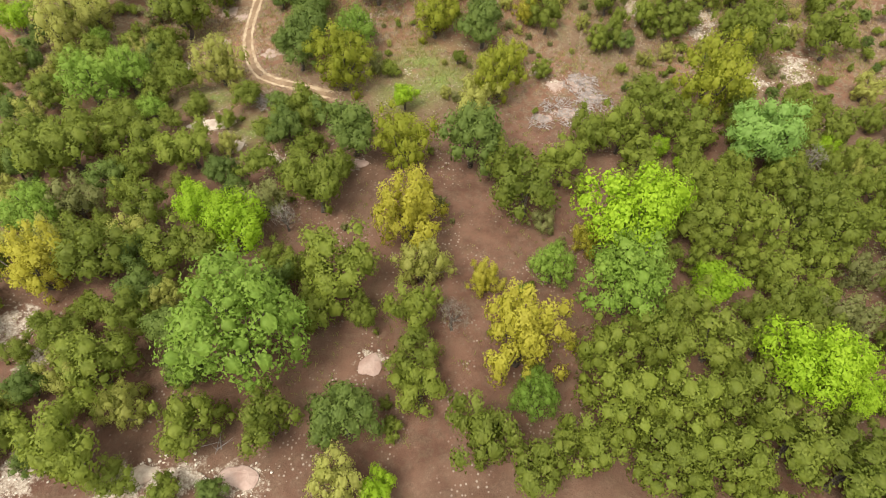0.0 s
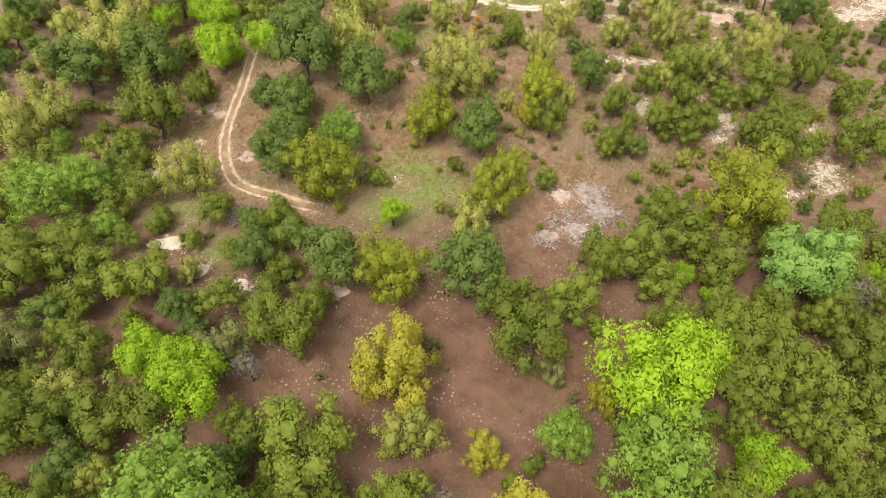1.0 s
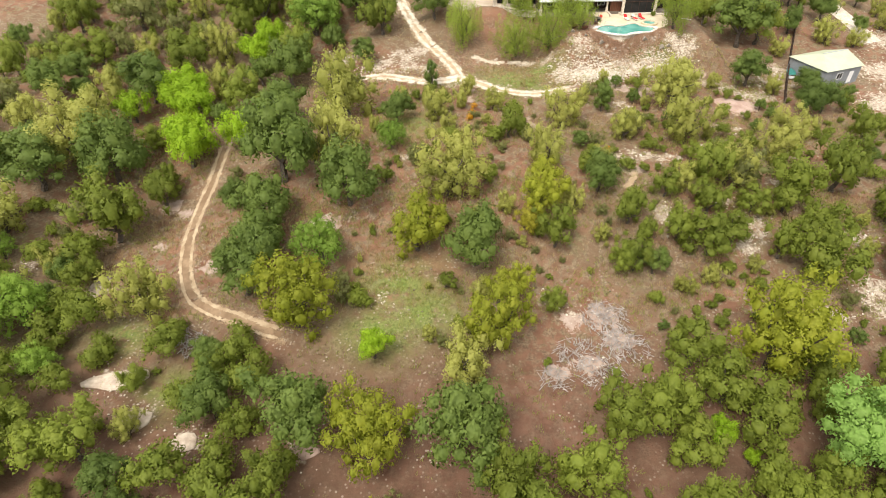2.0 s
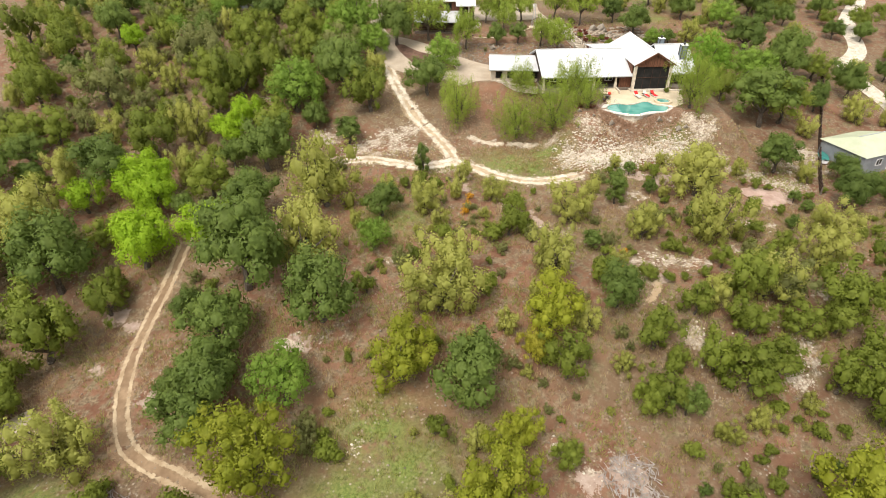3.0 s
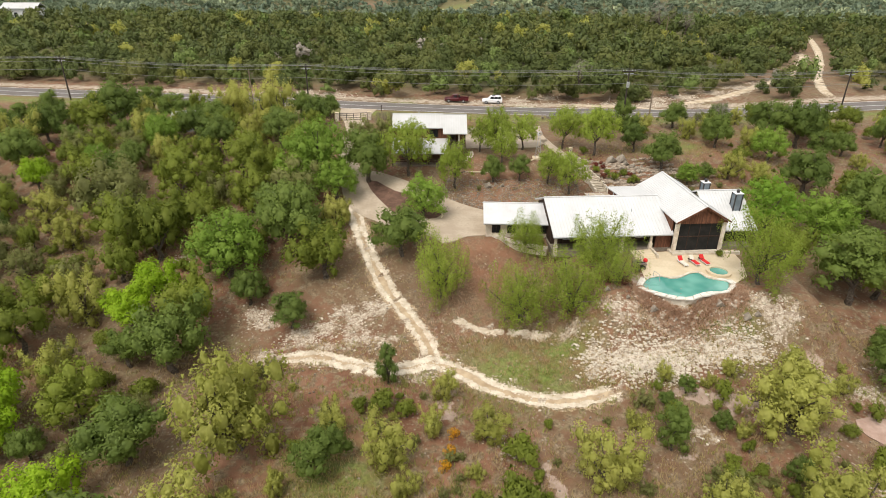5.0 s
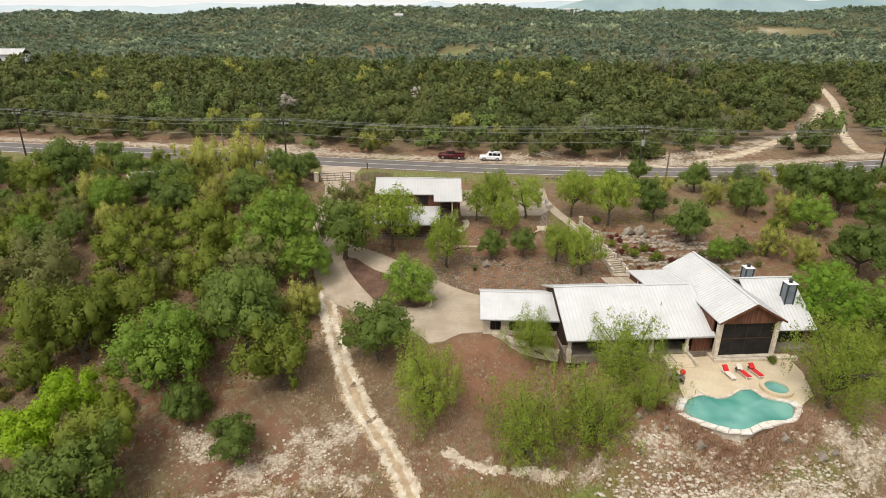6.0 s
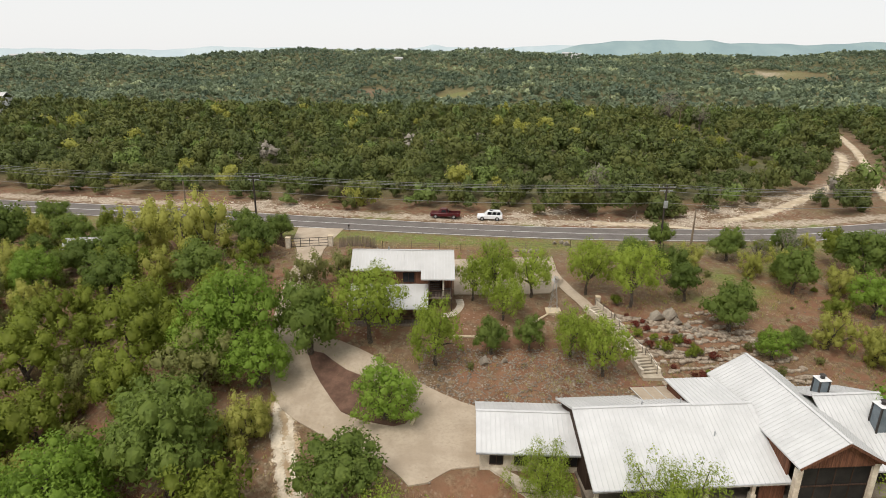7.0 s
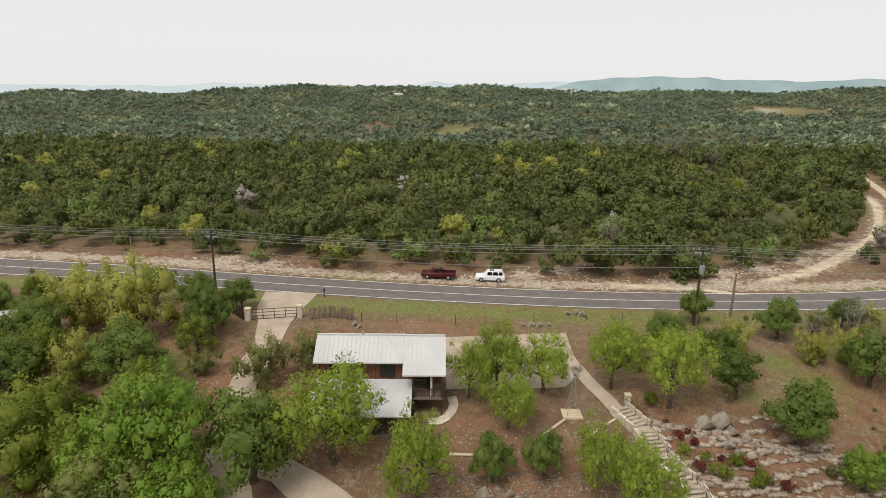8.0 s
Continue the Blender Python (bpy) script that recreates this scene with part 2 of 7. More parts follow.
RUSTY = m_plain("rusty_iron", (0.10, 0.045, 0.03), (0.22, 0.10, 0.06), 4, 0.85)
RED = m_plain("red_cushion_cloth", (0.52, 0.020, 0.022), (0.64, 0.040, 0.036), 3, 0.8)
WHITE = m_plain("white_painted_surface", (0.72, 0.71, 0.69), (0.80, 0.79, 0.77), 2, 0.5)
SUVPAINT = m_plain("white_car_paint", (0.74, 0.74, 0.74), (0.80, 0.80, 0.80), 1, 0.22, fine=2, depth=0.0)
MAROON = m_plain("maroon_car_paint", (0.060, 0.010, 0.012), (0.090, 0.016, 0.018), 1, 0.3, fine=2, depth=0.0)
RUBBER = m_plain("black_rubber", (0.012, 0.012, 0.012), (0.026, 0.025, 0.024), 4, 0.85)
LAMPRED = m_plain("red_lamp_plastic", (0.30, 0.010, 0.010), (0.36, 0.015, 0.015), 4, 0.3)
SHEDWALL = m_plain("grey_painted_metal_wall", (0.20, 0.21, 0.22), (0.28, 0.29, 0.30), 0.8, 0.6)

# control profile across the hillside: distance ahead, ground height
PY = (-150, 0, 37, 55, 75, 90, 105, 118, 131, 144, 157, 170, 181, 200, 215, 224, 240, 300, 410, 500, 700, 900, 1200, 1600, 2050, 2600, 5000)
PZ = (-32, -28, -25.6, -23.9, -22.4, -19.8, -15.4, -13, -12.2, -10.4, -6.9, -4.4, -1.6, -0.1, 0.0, 0, 0.8, 1.6, 2.2, -10, -27, -21, -3, 23, -34, -45, -60)


def smooth(a, b, v):
    v = np.clip((v - a) / (b - a), 0, 1)
    return v * v * (3 - 2 * v)


def bump(x, y, cx, cy, rx, ry):
    return np.exp(-((x - cx) / rx) ** 2 - ((y - cy) / ry) ** 2)


def profile(y):
    k = np.array((-6.0, -3.0, 0.0, 3.0, 6.0))
    w = np.array((0.12, 0.23, 0.30, 0.23, 0.12))
    yy = np.asarray(y, float)
    s = np.where(np.abs(yy) > 420, 12.0, 1.0)
    return sum(wi * np.interp(yy + ki * s, PY, PZ) for ki, wi in zip(k, w))


def pad(z, x, y, x0, x1, y0, y1, soft, level):
    w = smooth(soft, 0, np.maximum(np.maximum(x0 - x, x - x1), np.maximum(y0 - y, y - y1)))
    return z * (1 - w) + level * w


def land(x, y):
    """Ground height at x, y."""
    x, y = np.asarray(x, float), np.asarray(y, float)
    z = profile(y)
    z = z - 6.0 * bump(x, y, -46, 105, 22, 20)            # gully on the west side
    z = z - 3.0 * bump(x, y, -34, 140, 22, 16)
    z = z - 0.004 * np.clip(-x - 40, 0, 400) * smooth(60, 30, np.abs(y - 150) - 60)
    z = z + 2.4 * bump(x, y, 33, 101, 16, 9) + 1.6 * bump(x, y, 36, 134, 18, 12) - 0.8 * bump(x, y, 12, 133, 14, 8)
    far = smooth(380, 900, y)
    z = z + far * (7 * np.sin(x / 310 + 0.6) + 6 * np.sin(x / 143 + y / 260 + 2.0) + 4.5 * np.sin(x / 77 - y / 130) + 2.5 * np.sin(x / 33 + y / 52))
    crest = np.interp(x, (-1300, -1030, -760, -500, -235, 6, 204, 422, 685, 882, 1035, 1400), (-6, -3, 4, 15, 19, 1, 9, 9, 5, 14, 24, 26))
    z = z + crest * np.exp(-((y - 1560) / 230) ** 2)
    z = z - far * 0.030 * np.clip(-x - 500, 0, 3000) * 0.6
    z = z + 4 * bump(x, y, 650, 1345, 130, 75)            # bare far knoll
    z = z + 0.9 * smooth(0, 30, x - 70) * bump(x, y, 100, 235, 40, 30)
    z = pad(z, x, y, 26, 50, 141.5, 162, 6, -5.36)           # levelled for the house and terrace
    z = pad(z, x, y, 2, 26, 156, 163, 5, -5.15)
    return z

# ---- shared builders ----
def rows_to_mesh(name, verts, faces, mat, normals=None):
    """A mesh from an array of places and an array of equal-sided faces."""
    v, f = np.asarray(verts, np.float32), np.asarray(faces, np.int32)
    me = bpy.data.meshes.new(name)
    me.vertices.add(len(v))
    me.vertices.foreach_set("co", v.ravel())
    me.loops.add(f.size)
    me.loops.foreach_set("vertex_index", f.ravel())
    me.polygons.add(len(f))
    me.polygons.foreach_set("loop_start", np.arange(0, f.size, f.shape[1], dtype=np.int32))
    me.update(calc_edges=True)
    if normals is not None:
        me.attributes.new("custom_normal", "FLOAT_VECTOR", "POINT").data.foreach_set("vector", np.asarray(normals, np.float32).ravel())
    if mat:
        me.materials.append(mat)
    return me


def part(name, bm, material, parent=None, label=""):
    me = bpy.data.meshes.new(name)
    bmesh.ops.recalc_face_normals(bm, faces=bm.faces)
    bm.to_mesh(me)
    bm.free()
    me.materials.append(material)
    ob = new(name, me)
    ob.parent = parent
    return tagged(ob, label) if label else ob


def thing(name, x, y, z, label, category, turn=0.0, group="", kind=""):
    ob = new(name)
    ob.empty_display_size = 0.2
    ob.matrix_basis = pose(x, y, z, 0, 0, turn)
    return tagged(ob, label, category, group, kind)


def box(bm, x0, x1, y0, y1, z0, z1, bevel=0.0):
    g = bmesh.ops.create_cube(bm, size=1.0, matrix=Matrix.LocRotScale(((x0 + x1) / 2, (y0 + y1) / 2, (z0 + z1) / 2), None, (x1 - x0, y1 - y0, z1 - z0)))
    if bevel:
        es = list({e for v in g["verts"] for e in v.link_edges})
        bmesh.ops.bevel(bm, geom=es, offset=bevel, segments=1, affect="EDGES")
    return bm


def boxed(*a, **k):
    return box(bmesh.new(), *a, **k)


def tube(bm, a, b, r0, r1=None, sides=8):
    a, b = Vector(a), Vector(b)
    turn = (b - a).to_track_quat("Z", "Y").to_matrix().to_4x4()
    bmesh.ops.create_cone(bm, cap_ends=True, segments=sides, radius1=r0, radius2=r0 if r1 is None else r1, depth=(b - a).length, matrix=Matrix.Translation((a + b) / 2) @ turn)
    return bm


def tubed(*a, **k):
    return tube(bmesh.new(), *a, **k)


def slab(outline, z0, z1):
    """An upright prism over an outline; z0 and z1 are heights or functions of x, y."""
    bm = bmesh.new()
    f0 = z0 if callable(z0) else lambda x, y: z0
    f1 = z1 if callable(z1) else lambda x, y: z1
    lo = [bm.verts.new((x, y, f0(x, y))) for x, y in outline]
    hi = [bm.verts.new((x, y, f1(x, y))) for x, y in outline]
    bm.faces.new(hi)
    bm.faces.new(lo[::-1])
    n = len(lo)
    for i in range(n):
        bm.faces.new((lo[i], lo[(i + 1) % n], hi[(i + 1) % n], hi[i]))
    bmesh.ops.triangulate(bm, faces=[f for f in bm.faces if len(f.verts) > 4])
    return bm


def curve_points(pts, step):
    """Points along a smooth line through pts."""
    p = np.array(pts, float)
    p = np.vstack((2 * p[0] - p[1], p, 2 * p[-1] - p[-2]))
    out = []
    for i in range(1, len(p) - 2):
        n = max(2, int(np.linalg.norm(p[i + 1] - p[i]) / step))
        for s in np.arange(n) / n:
            out.append(0.5 * (2 * p[i] + (p[i + 1] - p[i - 1]) * s + (2 * p[i - 1] - 5 * p[i] + 4 * p[i + 1] - p[i + 2]) * s * s + (3 * p[i] - p[i - 1] - 3 * p[i + 1] + p[i + 2]) * s ** 3))
    out.append(p[-2])
    return np.array(out)


def ribbon(name, line, half, lift, mat, ragged=0.0, across=4, offset=0.0, seed=1, drop=0.0):
    """A strip that lies on the land along a line."""
    rng = np.random.default_rng(seed)
    d = np.gradient(line, axis=0)
    d /= np.linalg.norm(d, axis=1)[:, None]
    nrm = np.stack((-d[:, 1], d[:, 0]), 1)
    k = np.convolve(rng.normal(size=len(line) + 4), np.ones(5) / 5, "valid") * ragged
    m = np.convolve(rng.normal(size=len(line) + 4), np.ones(5) / 5, "valid") * ragged
    vs, w = [], across + 1
    for j in range(w):
        s = -1 + 2 * j / across
        side = np.where(s < 0, half + k, half + m) * s + offset
        q = line + nrm * side[:, None]
        z = land(q[:, 0], q[:, 1]) + lift - drop * abs(s) ** 6
        vs.append(np.column_stack((q, z)))
    v = np.stack(vs, 1).reshape(-1, 3)
    i = np.arange(len(line) - 1)[:, None] * w + np.arange(across)[None]
    f = np.stack((i, i + w, i + w + 1, i + 1), -1).reshape(-1, 4)
    me = rows_to_mesh(name, v, f, mat)
    reach = np.repeat(np.clip(np.minimum(np.arange(len(line)), len(line) - 1 - np.arange(len(line))) / 3.0, 0, 1), w)
    side = np.tile(np.abs(np.linspace(-1, 1, w)), len(line))
    me.attributes.new("side", "FLOAT", "POINT").data.foreach_set("value", np.maximum(side, 1 - reach).astype(np.float32))
    return me


def away(x, y, line):
    """Distance from a line of points."""
    best = np.full(np.shape(x), 1e9)
    for a, b in zip(line[:-1], line[1:]):
        d = b - a
        s = np.clip(((x - a[0]) * d[0] + (y - a[1]) * d[1]) / (d @ d), 0, 1)
        best = np.minimum(best, np.hypot(x - a[0] - s * d[0], y - a[1] - s * d[1]))
    return best


# ---- lines of the plan ----
ROAD_LINE = curve_points(((-420, 300), (-260, 262), (-150, 240), (-110, 233.5), (-67, 228), (-46, 225.3), (-25, 221.8), (-6.6, 219), (11.4, 216.6), (28.6, 215), (45.6, 214.4), (63, 214.9), (80, 216.3), (110, 221), (150, 231), (220, 252), (330, 290)), 4)
RUT_LINE = curve_points(((-33.8, 119.3), (-34.1, 113.0), (-34.8, 105.5), (-34.8, 99.3), (-33.3, 92.9), (-30.5, 87.6), (-27.2, 84.9), (-23.4, 83.2), (-19.8, 81.5), (-16.2, 80.4)), 1.0)
CALICHE_LINE = curve_points(((-8.4, 168.6), (-7.6, 165.4), (-6.0, 159.8), (-4.0, 154.3), (-1.7, 149.4), (1.2, 144.6), (3.5, 140.8), (4.7, 137.9), (4.6, 136.2)), 0.6)
CROSS_LINE = curve_points(((-13.7, 137.4), (-9.2, 137.5), (-5.3, 136.3), (-1.5, 135.1), (2.2, 135.4), (5.0, 136.2), (8.7, 134.4), (12.2, 132.1), (15.5, 130.5), (18.8, 129.7), (22.2, 129.9), (25.4, 130.7)), 0.7)
SIDE_LINE = curve_points(((61.1, 222.9), (66.3, 225.3), (77.9, 231.9), (90.5, 241.4), (103.0, 253.5), (120.3, 276.6), (133.4, 297.7), (136.2, 306.1)), 3)
LANE_LINE = curve_points(((102.9, 226.8), (104.2, 234.7), (113.8, 254.4), (133.3, 287.2), (153.3, 324.9), (169.7, 359.8)), 3)
POOL_RING = ((30.2, 142.9), (31.5, 144.9), (33.4, 145.8), (34.5, 145.3), (36.2, 145.7), (37.8, 146.7), (39.1, 146.9), (39.7, 145.6), (40.7, 144.9), (41.8, 144.5), (42.1, 143.6), (40.9, 141.9), (39.9, 141.4), (38.3, 141.2), (36.8, 140.6), (35.2, 139.9), (33.7, 140.0), (32.3, 140.7), (31.2, 141.5), (30.2, 142.1))
PALE_SPOTS = tuple(zip(((24.3, 135.8), (27.6, 135.9), (30.7, 135.1), (34.2, 136.0), (37.0, 135.5), (40.3, 136.7), (42.4, 136.2), (31.6, 133.3), (27.4, 133.8)), (1.8, 2.0, 2.2, 2.2, 2.0, 1.8, 1.6, 1.8, 1.6)))
PALE_SPOTS += tuple(zip(((45.5, 138.0), (46.8, 135.6), (49.1, 131.9), (52.1, 130.6), (54.6, 128.8), (57.3, 127.9), (63.1, 138.2), (61.7, 133.5), (57.0, 134.3), (-6.6, 145.2), (-2.5, 145.6), (-12.5, 141.1), (-8.3, 139.4), (-15.2, 138.4), (2.0, 135.1), (5.7, 136.2), (8.9, 141.7), (12.0, 141.7), (16.6, 140.0), (20.7, 139.4), (-8.7, 142.4)), (1.5, 1.6, 1.6, 2.0, 2.2, 2.5, 3.0, 3.5, 2.0, 1.8, 2.0, 1.5, 1.5, 1.6, 1.8, 2.2, 0.9, 0.9, 0.8, 0.8, 1.6)))
PALE_SPOTS += tuple(zip(((11.6, 124.6), (12.7, 123.0), (17.4, 116.4), (20.4, 116.4), (28.8, 110.0), (31.8, 109.6), (35.0, 109.4), (37.6, 109.4), (31.5, 124.6), (32.9, 124.2), (46.4, 118.7), (42.2, 112.9), (-3.8, 111.1), (-11.6, 111.4), (49.7, 118.0)), (1.0, 1.0, 1.0, 1.0, 1.3, 1.2, 1.3, 1.2, 1.0, 0.9, 1.0, 1.2, 1.2, 1.2, 1.0)))
PALE_SPOTS += (((80, 128), 4), ((86, 131), 4), ((84, 138), 4.5), ((90, 137), 4), ((92, 145), 4), ((88, 149), 3.5), ((76, 126), 3))
PALE_SPOTS += (((655, 1270), 42), ((640, 1295), 30))
BARE_SPOTS = tuple(zip(((6.8, 132.4), (6.7, 130.2), (6.5, 127.9), (15.9, 120.7), (16.7, 119.5), (16.9, 118.1), (31.6, 129.7), (34.2, 129.1), (37.1, 128.6), (39.3, 127.3), (51.2, 125.2), (53.7, 124.9), (51.6, 123.0), (28.7, 106.2), (30.0, 105.8), (29.6, 121.7), (48.5, 135.2), (31.0, 144.4)), (1.1, 1.2, 1.0, 0.7, 0.8, 0.7, 1.2, 1.5, 1.8, 1.5, 2.2, 2.2, 2.0, 1.4, 1.4, 0.6, 1.3, 1.5)))
BARE_SPOTS += tuple(zip(((21.7, 83.3), (23.0, 80.0), (19.1, 76.4), (18.1, 82.4), (15.0, 75.5)), (2.0, 1.9, 1.8, 1.6, 1.5)))
BARE_SPOTS += tuple(zip(((-40.0, 106.5), (-37.0, 104.7), (-14.7, 99.1), (-13.0, 98.4), (-29.8, 92.9), (-27.0, 93.2), (-38.3, 98.4)), (1.6, 1.4, 1.2, 1.0, 1.6, 1.5, 1.2)))
PALE_SPOTS += tuple(zip(((21.7, 83.8), (23.0, 80.0), (19.1, 76.4), (17.8, 82.8), (-35.2, 74.5), (-44.5, 90.1), (-30.7, 69.6), (-24.5, 66.5), (-12.6, 65.6), (57.8, 87.8), (57.3, 84.8), (59.0, 94.9), (42.6, 93.1), (45.2, 96.9), (15.1, 85.7), (-15.1, 98.8), (-10.9, 99.5), (-55.7, 94.5), (49.8, 83.4), (-5.8, 85.8)),
                        (1.3, 1.3, 1.2, 1.2, 2.2, 1.6, 1.8, 1.5, 1.6, 2.5, 2.5, 2, 1.8, 1.8, 1.2, 1.2, 1, 1.2, 2, 1)))
PALE_SPOTS += tuple(zip(((-49.6, 39.4), (-42.0, 22.0), (-31.0, 21.2), (-29.4, 22.3), (-19.5, 22.0), (-7.8, 35.1), (-25.1, 22.5), (-45.3, 34.8)), (3, 2.5, 2.5, 2, 2.2, 1.3, 2, 2)))
PALE_SPOTS += tuple(zip(((-18.5, 145.6), (-16.9, 144.2), (-11.3, 141.2), (-5.1, 143.4), (-3.2, 146.0), (-31.4, 155.7), (28.0, 139.5), (31.6, 139.2), (26.1, 140.3), (43.9, 140.4), (46.6, 139.3), (-4.5, 140.2), (-1.2, 139.5), (21.7, 139.9), (39.1, 138.6), (34.6, 138.9)), (2, 2, 2.5, 2, 1.8, 1.5, 1.5, 1.5, 1.5, 2, 2, 2.2, 2, 1.5, 1.5, 1.5)))
PALE_SPOTS += tuple(zip(((6.6, 135.6), (3.7, 134.0), (-0.8, 135.5), (13.6, 132.3), (-8.3, 136.9), (17.5, 130.3)), (1.6, 1.5, 1.6, 1.5, 1.4, 1.6)))
PALE_SPOTS += tuple(zip(((75.6, 235.8), (84.5, 240.5), (93.1, 245.1), (66.8, 230.8), (59.5, 228.6)), (4, 4, 4, 4, 3)))
PALE_SPOTS += tuple(zip(((-36.0, 230.9), (-29.3, 232.0), (-21.7, 230.5), (-60.8, 233.4), (26.2, 221.4), (37.4, 221.8), (46.9, 222.1), (57.0, 223.9), (24.1, 226.1), (31.4, 228.7), (16.2, 223.9), (-69.0, 234.8), (72.7, 218.9)), (3, 3.5, 3.5, 3, 3, 3.5, 3.5, 3.5, 3, 3, 3, 3, 2)))
RED_SPOTS = tuple(zip(((-6.8, 51.3), (4.1, 34.1), (-45.6, 41.7), (-1.3, 91.3), (-18.4, 78.1), (-8.4, 34.8), (-23.3, 31.4), (6.4, 54.1)), (3, 4, 3, 3, 2, 2, 4, 3)))
RED_SPOTS += tuple(zip(((5.1, 204.1), (11.2, 204.3), (15.7, 202.5), (-18.9, 193.3), (-14.7, 187.5), (12.1, 181.4), (34.9, 181.0), (43.6, 179.6), (54.2, 187.8)), (3, 3, 3, 3, 3, 4, 4, 5, 4)))
RED_SPOTS += tuple(zip(((11.7, 152.5), (12.3, 150.1), (10.5, 153.4), (15.3, 175.0), (12.7, 172.3)), (4, 4, 3, 5, 4)))
GREEN_SPOTS = tuple(zip(((-1.8, 210.2), (4.7, 210.4), (11.3, 209.5), (17.7, 208.6), (24.1, 207.7), (32.1, 208.0), (38.7, 206.1), (-20.9, 215.6), (-56.0, 220.0), (71.7, 221.6), (78.7, 221.0), (60.8, 198.0), (51.8, 190.0), (50.6, 194.9), (43.6, 187.6), (-22.2, 193.3), (71.4, 209.2), (25.2, 220.5), (-3.8, 224.6)), (3, 3.5, 3.5, 3.5, 3.5, 4, 4, 2, 3, 2.5, 3, 3.5, 3, 2.5, 1.5, 3, 3.5, 2, 3)))
GREEN_SPOTS += (((650, 1275), 60), ((25, 930), 30))
PALE_SPOTS += tuple(zip(((33.3, 110.4), (36.2, 109.8), (31.2, 111.0), (39.1, 101.5), (41.5, 100.1), (32.9, 96.8), (34.5, 94.9), (32.6, 98.1), (44.9, 97.5), (44.6, 94.7), (23.2, 133.6), (28.2, 136.0), (33.1, 137.1), (39.6, 126.3), (56.3, 111.4), (50.8, 104.7)), (1.3, 1.3, 1.2, 1.4, 1.5, 1.6, 1.5, 1.4, 1.5, 1.5, 1.3, 1.3, 1.3, 1.0, 1.4, 1.3)))
GREEN_SPOTS += tuple(zip(((-3.6, 87.8), (-0.4, 83.8), (-5.5, 81.0), (-3.6, 89.3), (-28.0, 73.0), (-37.2, 81.1), (-48.2, 77.1)), (4, 4, 4, 3, 3, 3, 3)))
GREEN_SPOTS += tuple(zip(((13.9, 135.4), (17.3, 133.6), (20.0, 137.5), (-3.3, 120.1), (39.7, 138.2)), (4, 4, 3, 4, 3)))


def spread(spots, x, y):
    out = np.zeros(np.shape(x))
    for (cx, cy), r in spots:
        near = (np.abs(x - cx) < 3 * r) & (np.abs(y - cy) < 3 * r)
        out[near] = np.maximum(out[near], np.exp(-(((x[near] - cx) / (1.25 * r)) ** 2 + ((y[near] - cy) / (0.95 * r)) ** 2)))
    return out


# ---- the land, one sheet to the horizon ----
def graded(lo, hi, step, ends):
    v = list(np.arange(lo, hi + step / 2, step))
    s = step
    while v[-1] < ends[1]:
        s *= 1.09
        v.append(v[-1] + s)
    s = step
    while v[0] > ends[0]:
        s *= 1.12
        v.insert(0, v[0] - s)
    return np.array(v)


def build_ground():
    gx, gy = graded(-95, 105, 1.0, (-4500, 4500)), graded(5, 245, 1.0, (-1200, 4900))
    X, Y = np.meshgrid(gx, gy)
    x, y = X.ravel(), Y.ravel()
    z = land(x, y)
    rough = smooth(400, 200, np.abs(y - 100)) * (1 - smooth(0, 3, 7 - away(x, y, ROAD_LINE)))
    rng = np.random.default_rng(3)
    z = z + rough * rng.normal(size=len(z)) * 0.04 - under_floors(x, y)
    nx = len(gx)
    i = (np.arange(len(gy) - 1)[:, None] * nx + np.arange(nx - 1)[None]).ravel()
    me = rows_to_mesh("ground", np.column_stack((x, y, z)), np.stack((i, i + 1, i + nx + 1, i + nx), 1), GROUND)
    me.polygons.foreach_set("use_smooth", np.ones(len(me.polygons), bool))
    pale = spread(PALE_SPOTS, x, y)
    for line, w in ((CALICHE_LINE, 1.3), (CROSS_LINE, 1.2), (SIDE_LINE, 3.0)):
        pale = np.maximum(pale, 0.8 * np.exp(-(away(x, y, line) / w) ** 2))
    pale = np.maximum(pale, 0.95 * np.exp(-((away(x, y, ROAD_LINE) - 6.8) / 2.6) ** 2) * (y > np.interp(x, ROAD_LINE[:, 0], ROAD_LINE[:, 1])))
    pale = np.maximum(pale, 0.5 * np.exp(-(away(x, y, RUT_LINE) / 2.0) ** 2))
    side = y < np.interp(x, ROAD_LINE[:, 0], ROAD_LINE[:, 1])
    green = np.maximum(spread(GREEN_SPOTS, x, y), 0.9 * np.exp(-((away(x, y, ROAD_LINE) - 7.0) / 3.2) ** 2) * side)
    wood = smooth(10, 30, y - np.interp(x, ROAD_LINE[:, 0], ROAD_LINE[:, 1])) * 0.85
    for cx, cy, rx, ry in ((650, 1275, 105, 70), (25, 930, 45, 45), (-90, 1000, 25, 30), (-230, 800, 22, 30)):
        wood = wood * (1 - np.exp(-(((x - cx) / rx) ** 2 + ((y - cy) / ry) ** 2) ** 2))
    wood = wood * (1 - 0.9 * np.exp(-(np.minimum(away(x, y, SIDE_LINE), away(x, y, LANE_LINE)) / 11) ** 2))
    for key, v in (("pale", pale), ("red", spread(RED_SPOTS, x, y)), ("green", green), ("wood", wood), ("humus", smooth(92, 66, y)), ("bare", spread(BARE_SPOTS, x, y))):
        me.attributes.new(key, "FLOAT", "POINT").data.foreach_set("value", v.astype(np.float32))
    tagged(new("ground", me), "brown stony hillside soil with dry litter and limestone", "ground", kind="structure")


